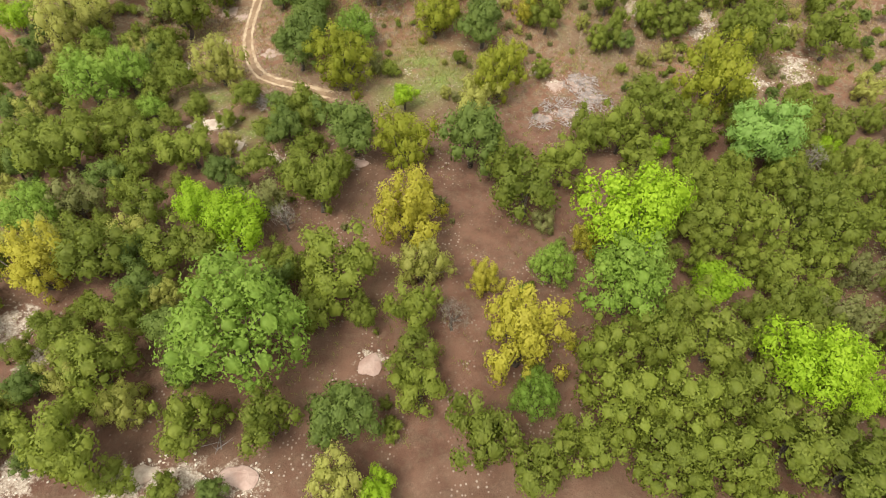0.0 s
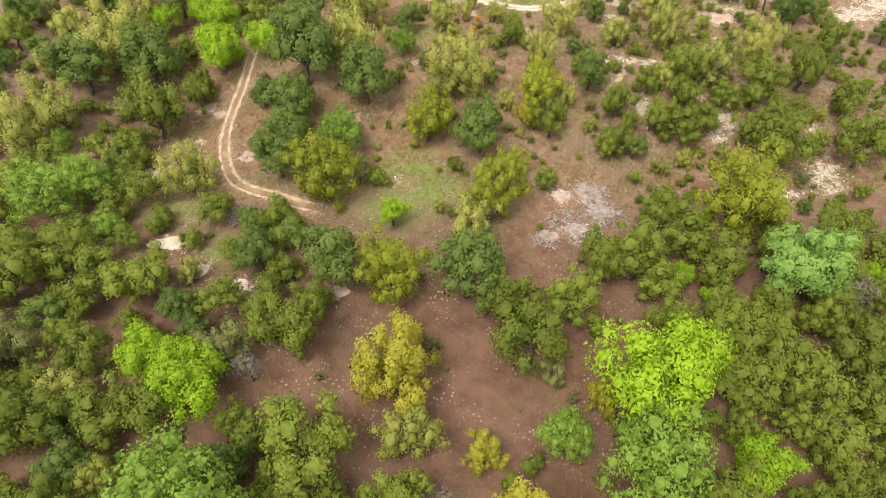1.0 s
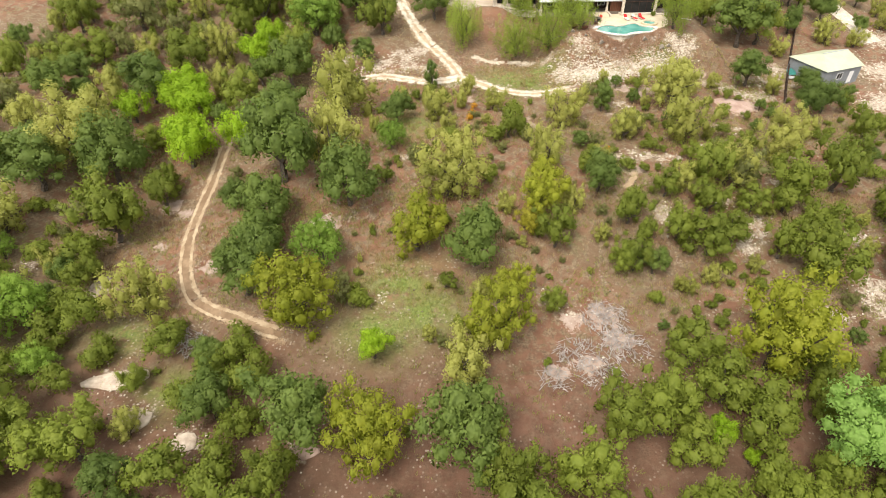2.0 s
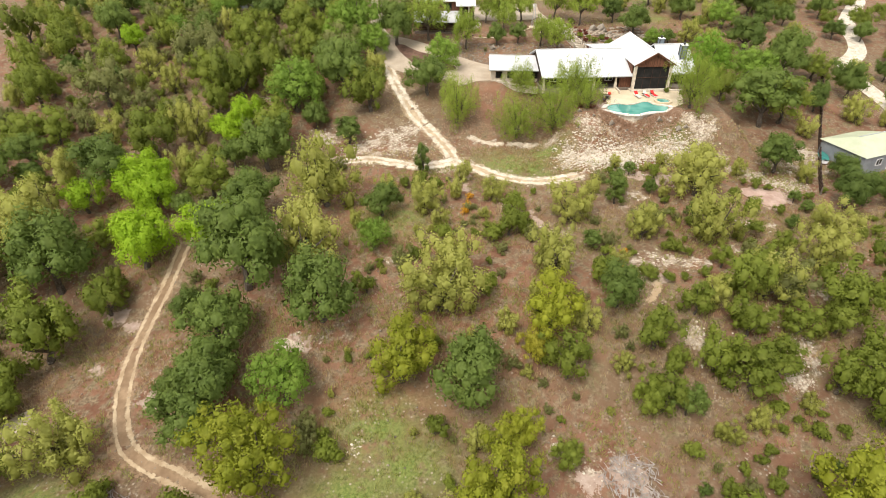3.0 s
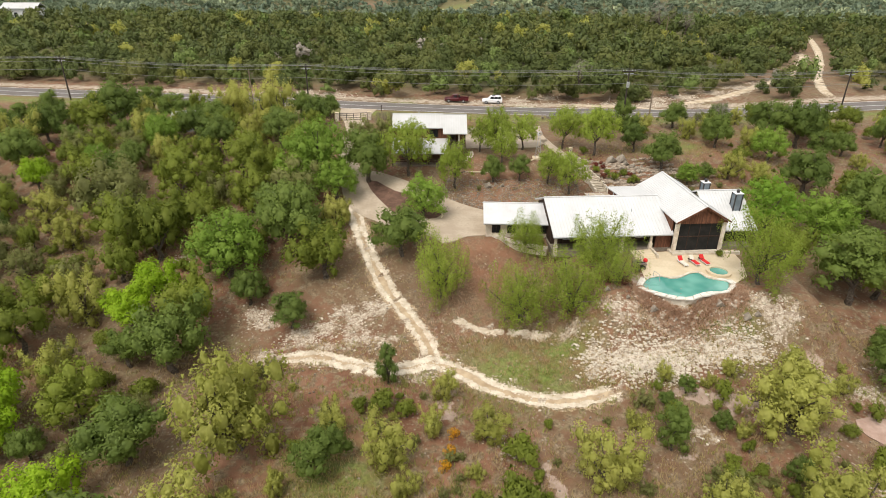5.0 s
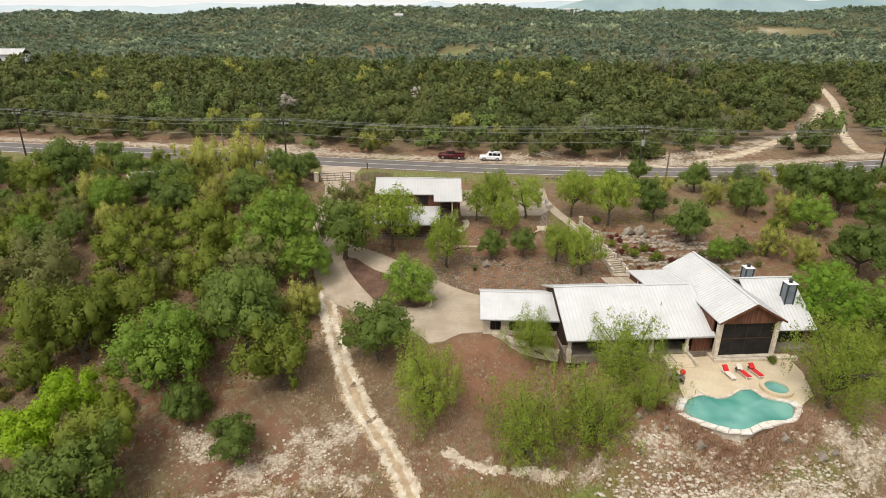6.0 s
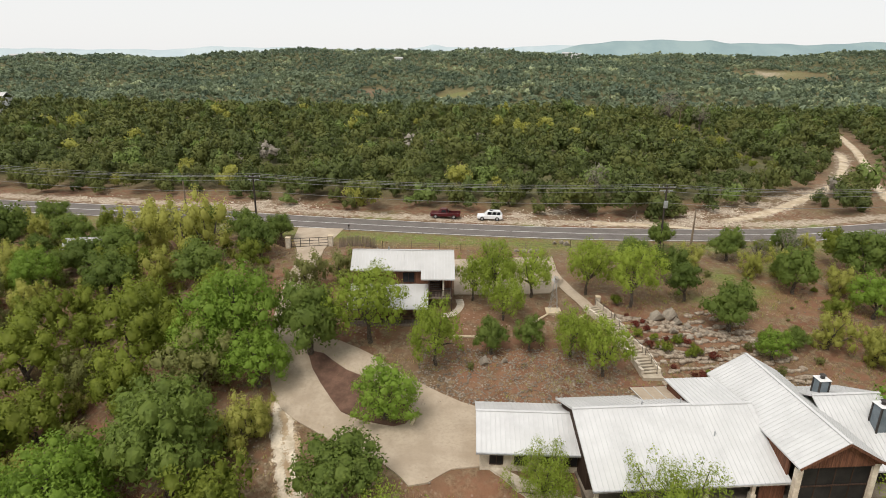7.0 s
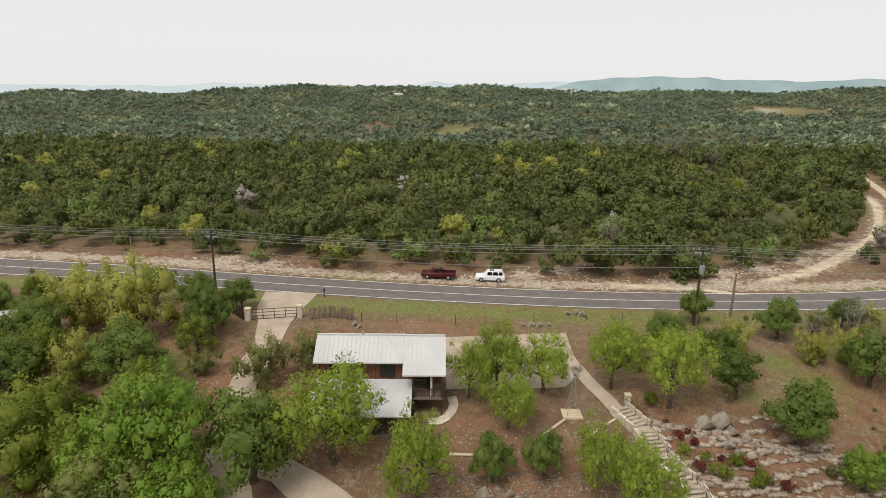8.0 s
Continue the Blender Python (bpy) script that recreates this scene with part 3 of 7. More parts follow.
def under_floors(x, y):
    """How far the land is dug away below floors and the pool."""
    mid = np.mean(POOL_RING, axis=0)
    r = np.array(POOL_RING) - mid
    a = np.arctan2(r[:, 1], r[:, 0])
    o = np.argsort(a)
    reach = np.interp(np.arctan2(y - mid[1], x - mid[0]), a[o], np.hypot(r[o, 0], r[o, 1]), period=2 * pi)
    return np.where(np.hypot(x - mid[0], y - mid[1]) < reach - 0.3, 2.5, 0.0)


build_ground()

# ---- roads, tracks and paving ----
def laid(name, me, label, category, kind="structure"):
    return tagged(new(name, me), label, category, kind=kind)


laid("road", ribbon("road", ROAD_LINE, 4.1, 0.07, ASPHALT, across=8, drop=0.1), "worn grey asphalt two-lane road with white edge lines", "road")
for off, wide, name in ((3.55, 0.10, "edge_line"), (-3.55, 0.10, "edge_line"), (0.0, 0.09, "centre_line")):
    laid(name, ribbon(name, ROAD_LINE, wide, 0.085, WHITE_LINE, across=1, offset=off), "worn pale paint line along the road", "road marking")
laid("dirt_track", ribbon("dirt_track", RUT_LINE, 1.9, 0.05, DIRT, 0.45, 8, drop=0.15), "tan dirt track with two pale wheel ruts", "track")
for off, seed in ((-0.72, 5), (0.72, 6)):
    laid("wheel_rut", ribbon("wheel_rut", RUT_LINE, 0.36, 0.075, RUTSOIL, 0.15, 4, off, seed), "pale worn wheel rut in the dirt track", "track")
laid("caliche_track", ribbon("caliche_track", CALICHE_LINE, 1.75, 0.05, RUTSOIL, 0.4, 8, drop=0.12), "pale caliche gravel track down the hillside", "track")
laid("caliche_track", ribbon("caliche_track", CROSS_LINE, 1.7, 0.05, RUTSOIL, 0.6, 8, drop=0.12), "pale caliche gravel track across the hillside", "track")
for line, where in ((CALICHE_LINE, "down"), (CROSS_LINE, "across")):
    for off, seed in ((-0.66, 8), (0.66, 9)):
        laid("wheel_rut", ribbon("wheel_rut", line, 0.52, 0.07, CALICHE, 0.3, 4, off, seed), "white worn wheel rut in the track leading %s the hillside" % where, "track")
laid("rock_step", ribbon("rock_step", curve_points(((7.3, 143.6), (9.0, 142.4), (11.3, 141.4), (14.3, 141.0), (18.1, 140.3), (19.8, 139.9)), 0.7), 0.75, 0.07, CALICHE, 0.4, 6, 0.0, 15, drop=0.1), "pale broken limestone ledge along the slope", "ledge")
laid("gravel_lane", ribbon("gravel_lane", SIDE_LINE, 1.6, 0.07, TRACK, 0.5, 6, drop=0.2), "pale caliche lane joining the road", "track")
laid("gravel_shoulder", ribbon("gravel_shoulder", curve_points(((30.7, 223.0), (36.4, 222.3), (41.8, 221.3), (47.3, 220.7), (52.6, 219.7), (57.4, 217.8), (61.0, 216.8)), 1.5), 1.3, 0.05, TRACK, 1.2, 6, drop=0.25), "pale gravel shoulder beyond the road", "shoulder")
laid("paved_lane", ribbon("paved_lane", LANE_LINE, 1.8, 0.07, TRACK, 0.3, 6, drop=0.2), "pale lane climbing through the woods", "track")
laid("foot_path", ribbon("foot_path", curve_points(((28.5, 106.9), (29.6, 106.3), (29.7, 104.5), (28.5, 102.6), (27.1, 102.0)), 0.6), 0.6, 0.05, RUTSOIL, 0.1, 4), "pale bare footpath round a shrub", "path")

DRIVE_LINE = curve_points(((-14.6, 215.9), (-11.6, 203.6), (-12.6, 194.6), (-12.7, 186.0)) + ((-10.5, 178.4), (-6.9, 172.6), (-2.7, 167.1)) + ((0.7, 163.3), (5.1, 161.4)), 1.5)
LOOP_LINE = curve_points(((-8.2, 177.4), (-3.7, 176.9), (0.8, 173.6), (4.8, 171.4), (8.0, 169.3)), 1.5)
COURT = (
    (-17.6, 216.4), (-16.9, 209.7), (-15.0, 204.0), (-13.7, 198.0), (-13.9, 193.5), (-13.3, 187.0), (-12.8, 182.2), (-12.0, 177.5), (-11.1, 173.5), (-10.4, 170.8), (-9.5, 168.5),
    (-8.1, 166.4), (-6.3, 164.8), (-4.0, 163.4), (-0.6, 161.0), (2.4, 158.8), (4.7, 156.5), (5.9, 155.1), (7.6, 155.4), (9.7, 157.1), (12.9, 157.6), (12.9, 166.7), (10.8, 167.5),
    (8.7, 168.7), (6.6, 170.1), (4.5, 171.5), (2.8, 172.9), (1.0, 174.3), (-1.1, 175.7), (-3.5, 177.0), (-5.2, 177.8), (-8.2, 178.8), (-9.7, 182.0), (-10.4, 188.7), (-10.3, 193.5),
    (-10.4, 199.3), (-10.6, 204.0), (-10.2, 209.2), (-9.3, 216.0),
)
ISLAND = ((-7.1, 175.2), (-6.0, 172.4), (-4.7, 170.2), (-3.1, 167.8), (-1.7, 165.9), (0.6, 164.5), (2.5, 163.8), (3.9, 163.4), (5.1, 163.9), (5.8, 165.3), (5.6, 166.7), (4.1, 168.4), (2.4, 169.6), (0.5, 170.8), (-2.1, 172.1), (-3.8, 173.5), (-5.1, 174.7))
PARKING = ((10.3, 200.1), (26.2, 201.9), (25.9, 196.0), (26.4, 192.4), (23.6, 188.7), (17.2, 188.1), (10.4, 188.0))


def paved(name, outline, up, mat, label, category):
    """A draped slab over an outline, cut into small cells."""
    bm = bmesh.new()
    f = bm.faces.new([bm.verts.new((x, y, 0)) for x, y in outline])
    f.normal_update()
    bmesh.ops.triangulate(bm, faces=[f])
    for _ in range(6):
        bmesh.ops.subdivide_edges(bm, edges=[e for e in bm.edges if e.calc_length() > 1.6], cuts=1)
        bmesh.ops.triangulate(bm, faces=[g for g in bm.faces if len(g.verts) > 3])
    for v in bm.verts:
        v.co.z = float(land(v.co.x, v.co.y)) + up
    ex = bmesh.ops.extrude_face_region(bm, geom=bm.faces[:])
    for v in ex["geom"]:
        if isinstance(v, bmesh.types.BMVert):
            v.co.z -= up + 0.3
    return tagged(part(name, bm, mat), label, category, kind="structure")


paved("court", COURT, 0.11, CONCRETE, "tan concrete driveway and car court in front of the garage wing", "driveway")
paved("planting_bed", ISLAND, 0.19, MULCH, "red-brown mulched planting island in the driveway", "planting bed")
paved("parking_pad", PARKING, 0.10, CONCRETE, "tan concrete parking pad beside the guest house", "driveway")
PATH_LINE = curve_points(((25.6, 193.1), (26.5, 189.5), (27.6, 186.4), (28.4, 183.6)), 1.0)
laid("walkway", ribbon("walkway", PATH_LINE, 0.85, 0.10, CONCRETE, 0.03, 4), "tan concrete walkway down to the stone stairs", "path")


# ---- roofs and walls ----
def gable_roof(parent, u0, u1, v0, v1, vr, ze0, ze1, zr, mat, seam=0.45, thick=0.14):
    """Two slopes with a ridge along u; the front eave at v0, the back eave at v1."""
    for va, za, name in ((v0, ze0, "roof"), (v1, ze1, "roof")):
        bm = bmesh.new()
        q = [bm.verts.new(p) for p in ((u0, va, za), (u1, va, za), (u1, vr, zr), (u0, vr, zr))]
        lo = [bm.verts.new((p.co.x, p.co.y, p.co.z - thick)) for p in q]
        bm.faces.new(q)
        bm.faces.new(lo[::-1])
        for i in range(4):
            bm.faces.new((q[i], q[(i + 1) % 4], lo[(i + 1) % 4], lo[i]))
        slope = part(name, bm, mat, parent)
        bm = bmesh.new()
        n = max(2, int(round((u1 - u0) / seam)))
        for i in range(n + 1):
            u = u0 + 0.02 + (u1 - u0 - 0.04) * i / n
            d = Vector((0, vr - va, zr - za))
            c = Vector((u, (va + vr) / 2, (za + zr) / 2 + 0.02))
            m = Matrix.Translation(c) @ d.to_track_quat("Y", "Z").to_matrix().to_4x4() @ Matrix.Diagonal((0.035, d.length, 0.05, 1))
            bmesh.ops.create_cube(bm, size=1, matrix=m)
        part("seams", bm, SEAM, slope)
    part("ridge_cap", boxed(u0, u1, vr - 0.14, vr + 0.14, zr - 0.02, zr + 0.05), mat, parent)


def cross_roof(parent, u0, u1, ur, v0, v1, ze, zr, mat, seam=0.45, thick=0.14):
    """Two slopes with a ridge along v."""
    for ua in (u0, u1):
        bm = bmesh.new()
        q = [bm.verts.new(p) for p in ((ua, v0, ze), (ua, v1, ze), (ur, v1, zr), (ur, v0, zr))]
        lo = [bm.verts.new((p.co.x, p.co.y, p.co.z - thick)) for p in q]
        bm.faces.new(q)
        bm.faces.new(lo[::-1])
        for i in range(4):
            bm.faces.new((q[i], q[(i + 1) % 4], lo[(i + 1) % 4], lo[i]))
        slope = part("roof", bm, mat, parent)
        bm = bmesh.new()
        n = max(2, int(round((v1 - v0) / seam)))
        for i in range(n + 1):
            v = v0 + 0.02 + (v1 - v0 - 0.04) * i / n
            d = Vector((ur - ua, 0, zr - ze))
            c = Vector(((ua + ur) / 2, v, (ze + zr) / 2 + 0.02))
            m = Matrix.Translation(c) @ d.to_track_quat("X", "Z").to_matrix().to_4x4() @ Matrix.Diagonal((d.length, 0.035, 0.05, 1))
            bmesh.ops.create_cube(bm, size=1, matrix=m)
        part("seams", bm, SEAM, slope)
    part("ridge_cap", boxed(ur - 0.14, ur + 0.14, v0, v1, zr - 0.02, zr + 0.05), mat, parent)


def shed_roof(parent, u0, u1, v0, z0, v1, z1, mat, seam=0.45, thick=0.12):
    bm = bmesh.new()
    q = [bm.verts.new(p) for p in ((u0, v0, z0), (u1, v0, z0), (u1, v1, z1), (u0, v1, z1))]
    lo = [bm.verts.new((p.co.x, p.co.y, p.co.z - thick)) for p in q]
    bm.faces.new(q)
    bm.faces.new(lo[::-1])
    for i in range(4):
        bm.faces.new((q[i], q[(i + 1) % 4], lo[(i + 1) % 4], lo[i]))
    slope = part("roof", bm, mat, parent)
    bm = bmesh.new()
    n = max(2, int(round((u1 - u0) / seam)))
    for i in range(n + 1):
        u = u0 + 0.02 + (u1 - u0 - 0.04) * i / n
        d = Vector((0, v1 - v0, z1 - z0))
        m = Matrix.Translation((u, (v0 + v1) / 2, (z0 + z1) / 2 + 0.02)) @ d.to_track_quat("Y", "Z").to_matrix().to_4x4() @ Matrix.Diagonal((0.035, d.length, 0.05, 1))
        bmesh.ops.create_cube(bm, size=1, matrix=m)
    part("seams", bm, SEAM, slope)
    return slope


def window(parent, u0, u1, v, z0, z1, mat=WHITE, bars=1):
    """A framed window in a wall that faces -v."""
    bm = bmesh.new()
    t = 0.07
    box(bm, u0 - t, u0, v - 0.05, v + 0.06, z0 - t, z1 + t)
    box(bm, u1, u1 + t, v - 0.05, v + 0.06, z0 - t, z1 + t)
    box(bm, u0, u1, v - 0.05, v + 0.06, z1, z1 + t)
    box(bm, u0, u1, v - 0.07, v + 0.06, z0 - t, z0)
    for i in range(1, bars + 1):
        c = u0 + (u1 - u0) * i / (bars + 1)
        box(bm, c - 0.025, c + 0.025, v - 0.04, v + 0.05, z0, z1)
    w = part("window", bm, mat, parent)
    part("pane", boxed(u0, u1, v - 0.01, v + 0.02, z0, z1), GLASS, w)


def boards(parent, u0, u1, v, z0, top, mat, wide=0.22):
    """Upright boards on a wall that faces -v; top is a function of u."""
    n = max(1, int((u1 - u0) / wide))
    w = (u1 - u0) / n
    for i in range(n):
        a = u0 + i * w
        hi = top(a + w / 2)
        if hi - z0 > 0.1:
            part("board", boxed(a + 0.012, a + w - 0.012, v - 0.03, v + 0.01, z0, hi), mat, parent)


def stone_wall(name, parent, u0, u1, v0, v1, z0, z1, seed=1, mat=None):
    """A limestone wall: a core with coursed stones standing proud."""
    w = part(name, boxed(u0, u1, v0, v1, z0, z1), mat or GREYROCK, parent)
    return w


# ---- the main house ----
house = thing("house", 37.3, 152.3, 0, "long ranch house with white metal roofs and limestone posts", "house", 4.5)
FLOOR = -4.95
# the long wing
gable_roof(house, -16.4, 0.3, 0.6, 12.6, 7.5, -2.7, -1.7, 0.45, ROOF)
part("floor_slab", boxed(-16.2, 12.2, 1.0, 12.4, -5.9, FLOOR), GREYROCK, house)
part("wall", boxed(-16.0, 0.2, 3.4, 3.65, FLOOR, -1.75), DARKWOOD, house, "dark stained wooden wall under the porch")
part("porch_ceiling", boxed(-16.0, 0.2, 1.1, 3.4, -2.86, -2.80), DARKWOOD, house)
part("wall", boxed(-16.0, -15.75, 3.65, 12.0, FLOOR, -2.2), DARKWOOD, house)
part("wall", boxed(-15.75, 0.2, 11.75, 12.0, FLOOR, -2.0), LIME, house)
bm = bmesh.new()
for tri_v in ((-15.98, ), ):
    a = [bm.verts.new(p) for p in ((-16.0, 1.2, -2.75), (-16.0, 12.2, -1.9), (-16.0, 7.5, 0.30))]
    b = [bm.verts.new((p.co.x + 0.18, p.co.y, p.co.z)) for p in a]
    bm.faces.new(a)
    bm.faces.new(b[::-1])
    for i in range(3):
        bm.faces.new((a[i], b[i], b[(i + 1) % 3], a[(i + 1) % 3]))
part("gable", bm, DARKWOOD, house, "dark wooden gable end")
for u in (-14.2, -11.6, -7.4, -3.8):
    window(house, u, u + 1.3, 3.38, FLOOR + 0.7, FLOOR + 2.0)
for u in (-9.2, -5.6):
    d = part("door", boxed(u, u + 0.95, 3.33, 3.39, FLOOR, FLOOR + 2.05), DARKWOOD, house)
    part("handle", boxed(u + 0.8, u + 0.86, 3.27, 3.33, FLOOR + 0.95, FLOOR + 1.1), GALV, d)
for u in (-15.9, -11.2, -6.6, -2.6):
    p = part("post", boxed(u - 0.16, u + 0.16, 0.94, 1.26, FLOOR + 0.9, -2.72, bevel=0.02), LIME, house)
    part("post_base", boxed(u - 0.24, u + 0.24, 0.86, 1.34, -5.7, FLOOR + 0.9, bevel=0.03), LIME, p, "cream limestone pier")
part("porch_beam", boxed(-16.2, 0.1, 1.0, 1.2, -2.98, -2.72), DARKWOOD, house)
part("gutter", boxed(-16.4, 0.2, 0.48, 0.6, -2.84, -2.70), GALV, house)
# cedar closet beside the screened porch
boards(house, -1.9, 0.1, 1.3, FLOOR, lambda u: -2.85, CEDAR, 0.2)
part("wall", boxed(-1.9, 0.1, 1.32, 3.4, FLOOR, -2.9), DARKWOOD, house)
# the tall cross wing with its screened porch
cross_roof(house, -0.15, 7.45, 3.65, -0.45, 14.4, -0.55, 1.65, ROOF)
part("wall", boxed(0.1, 0.3, 1.2, 14.0, -5.4, -0.75), CEDAR, house)
part("wall", boxed(7.0, 7.2, 1.2, 14.0, -5.4, -0.75), CEDAR, house)
part("wall", boxed(0.3, 7.0, 13.8, 14.0, -5.4, -0.75), LIME, house)
part("plinth", boxed(-0.1, 7.4, -0.15, 1.2, -5.8, -5.02), LIME, house, "low limestone plinth below the screens")
for u in (0.15, 6.65):
    part("post", boxed(u, u + 0.5, 0.05, 0.55, -5.3, -0.8, bevel=0.04), LIME, house, "square cream limestone pillar")
for i in range(4):
    u = 0.65 + i * 1.5
    for z0, z1 in ((-5.0, -3.0), (-2.88, -1.02)):
        part("insect_screen", boxed(u + 0.05, u + 1.45, 0.36, 0.38, z0, z1), SCREEN, house)
    part("mullion", boxed(u - 0.03, u + 0.03, 0.32, 0.42, -5.0, -0.9), DARKWOOD, house)
part("mullion", boxed(6.60, 6.66, 0.30, 0.44, -5.0, -0.9), DARKWOOD, house)
part("rail", boxed(0.65, 6.65, 0.28, 0.44, -3.0, -2.88), DARKWOOD, house)
part("porch_beam", boxed(0.1, 7.2, 0.1, 0.5, -1.02, -0.72), DARKWOOD, house)
boards(house, 0.05, 7.25, 0.1, -0.95, lambda u: 1.42 - abs(u - 3.65) * 0.6, CEDAR, 0.2)
bm = bmesh.new()
a = [bm.verts.new(p) for p in ((0.1, 0.12, -0.95), (7.2, 0.12, -0.95), (7.2, 0.12, -0.72), (3.65, 0.12, 1.42), (0.1, 0.12, -0.72))]
b = [bm.verts.new((p.co.x, p.co.y + 0.15, p.co.z)) for p in a]
bm.faces.new(a)
bm.faces.new(b[::-1])
for i in range(5):
    bm.faces.new((a[i], a[(i + 1) % 5], b[(i + 1) % 5], b[i]))
part("gable", bm, DARKWOOD, house)
for ua in (-0.15, 7.45):
    d = Vector((3.65 - ua, 0, 2.2))
    m = Matrix.Translation(((ua + 3.65) / 2, -0.47, 0.44)) @ d.to_track_quat("X", "Z").to_matrix().to_4x4() @ Matrix.Diagonal((d.length, 0.04, 0.22, 1))
    bm = bmesh.new()
    bmesh.ops.create_cube(bm, size=1, matrix=m)
    part("barge_board", bm, CEDAR, house)
# the east wing
gable_roof(house, 6.0, 12.6, 1.4, 12.6, 7.4, -2.7, -1.3, 1.05, ROOF)
part("wall", boxed(7.2, 12.2, 2.6, 2.8, -5.3, -2.4), DARKWOOD, house)
part("wall", boxed(12.0, 12.2, 2.8, 12.0, -5.3, -1.9), LIME, house)
part("wall", boxed(7.2, 12.0, 11.8, 12.0, -5.3, -1.6), LIME, house)
for i in range(3):
    part("insect_screen", boxed(7.5 + i * 1.5, 8.85 + i * 1.5, 2.53, 2.56, -4.6, -2.7), SCREEN, house)
# the entry porch behind
shed_roof(house, -5.4, -0.3, 7.3, 0.50, 13.0, -0.15, ROOF)
part("wall", boxed(-5.2, -5.0, 8.0, 12.4, -4.75, -0.2), CEDAR, house)
part("wall", boxed(-5.2, -0.6, 12.3, 12.5, -4.75, -0.3), CEDAR, house)
shed_roof(house, -8.7, -5.0, 9.6, -0.60, 13.2, -1.15, CONCRETE, 1.2)
part("fascia", boxed(-8.75, -5.0, 13.2, 13.3, -1.45, -1.12), CEDAR, house, "red-brown cedar fascia")
for u, v, z0, z1, s in ((8.0, 9.0, 0.0, 1.7, 0.46), (10.6, 4.7, -1.2, 1.55, 0.50)):
    ch = part("chimney", boxed(u - s, u + s, v - s, v + s, z0, z1), SLATE, house, "slate-grey metal chimney with dark corner trim")
    for a in (-1, 1):
        for b in (-1, 1):
            part("corner_trim", boxed(u + a * s - 0.07, u + a * s + 0.07, v + b * s - 0.07, v + b * s + 0.07, z0, z1 - 0.02), STEEL, ch)
    part("cap", boxed(u - s - 0.12, u + s + 0.12, v - s - 0.12, v + s + 0.12, z1, z1 + 0.08, bevel=0.02), WHITE, ch)
    part("flue", tubed((u, v, z1 + 0.08), (u, v, z1 + 0.42), 0.2, 0.2, 12), STEEL, ch)
    part("rain_cap", tubed((u, v, z1 + 0.42), (u, v, z1 + 0.55), 0.32, 0.1, 12), STEEL, ch)
for u, v in ((-4.5, 4.6), (-9.8, 7.9), (-6.0, 8.2), (9.2, 6.0), (0.6, 12.4)):
    zz = -2.7 + (v - 0.6) * 0.4565 if v < 7.5 else 0.45 - (v - 7.5) * 0.42
    part("vent_pipe", tubed((u, v, zz - 0.1), (u, v, zz + 0.45), 0.06, 0.06, 8), GALV, house)

garage = thing("garage_wing", 11.9, 156.6, 0, "limestone garage wing with a white metal roof", "building", -2.0)
gable_roof(garage, -0.1, 9.6, -0.1, 7.8, 3.9, -2.8, -2.7, -1.15, ROOF)
part("wall", boxed(0.3, 9.5, 0.55, 0.8, -5.6, -2.6), LIME, garage, "cream limestone wall")
part("wall", boxed(0.3, 0.55, 0.8, 7.3, -5.6, -2.6), LIME, garage)
part("wall", boxed(0.3, 9.5, 7.05, 7.3, -5.6, -2.6), LIME, garage)
bm = bmesh.new()
a = [bm.verts.new(p) for p in ((0.3, 0.55, -2.75), (0.3, 7.3, -2.75), (0.3, 3.9, -1.32))]
b = [bm.verts.new((p.co.x + 0.2, p.co.y, p.co.z)) for p in a]
bm.faces.new(a)
bm.faces.new(b[::-1])
for i in range(3):
    bm.faces.new((a[i], b[i], b[(i + 1) % 3], a[(i + 1) % 3]))
part("gable", bm, LIME, garage)
for u in (1.2, 3.4, 5.8, 7.8):
    window(garage, u, u + 1.1, 0.53, -4.4, -3.3, DARKWOOD)
part("gutter", boxed(-0.1, 9.6, -0.22, -0.1, -2.95, -2.82), GALV, garage)
tagged(part("low_wall", slab(((12.9, 157.3), (13.3, 157.9), (15.9, 155.8), (18.5, 154.4), (20.6, 153.4), (20.3, 152.6), (18.0, 153.4), (15.3, 154.8)), -6.0, -4.9), LIME), "low curved cream limestone garden wall", "wall", kind="structure")

# ---- the guest house ----
guest = thing("guest_house", 0, 184, 0, "two-storey guest house of cedar with galvanised roofs", "house", 0.9)
gable_roof(guest, -3.2, 6.0, 0.5, 6.6, 3.45, 3.75, 3.75, 5.6, OLDROOF)
gable_roof(guest, 5.95, 10.3, -0.85, 6.6, 3.40, 3.05, 3.70, 5.55, OLDROOF)
part("wall", boxed(-2.9, 5.9, 1.2, 1.4, -2.4, 3.9), DARKWOOD, guest)
part("wall", boxed(-2.9, -2.7, 1.4, 6.0, -2.4, 3.8), CEDAR, guest)
part("wall", boxed(-2.7, 10.0, 5.8, 6.0, -1.6, 3.8), CEDAR, guest)
part("wall", boxed(5.9, 10.0, 2.6, 2.8, -2.4, 4.4), DARKWOOD, guest)
part("wall", boxed(9.85, 10.0, 2.8, 5.8, -2.4, 3.8), CEDAR, guest)
boards(guest, -2.9, 6.9, 1.16, 1.6, lambda u: 3.85, CEDAR, 0.24)
boards(guest, 5.9, 9.9, 2.56, -2.0, lambda u: 4.2, CEDAR, 0.24)
window(guest, 3.6, 5.0, 1.08, 1.95, 3.2, DARKWOOD)
window(guest, -1.6, -0.2, 1.08, 1.95, 3.2, DARKWOOD)
shed_roof(guest, -3.2, 6.9, -4.1, 0.35, 1.1, 1.65, OLDROOF, 1.75)
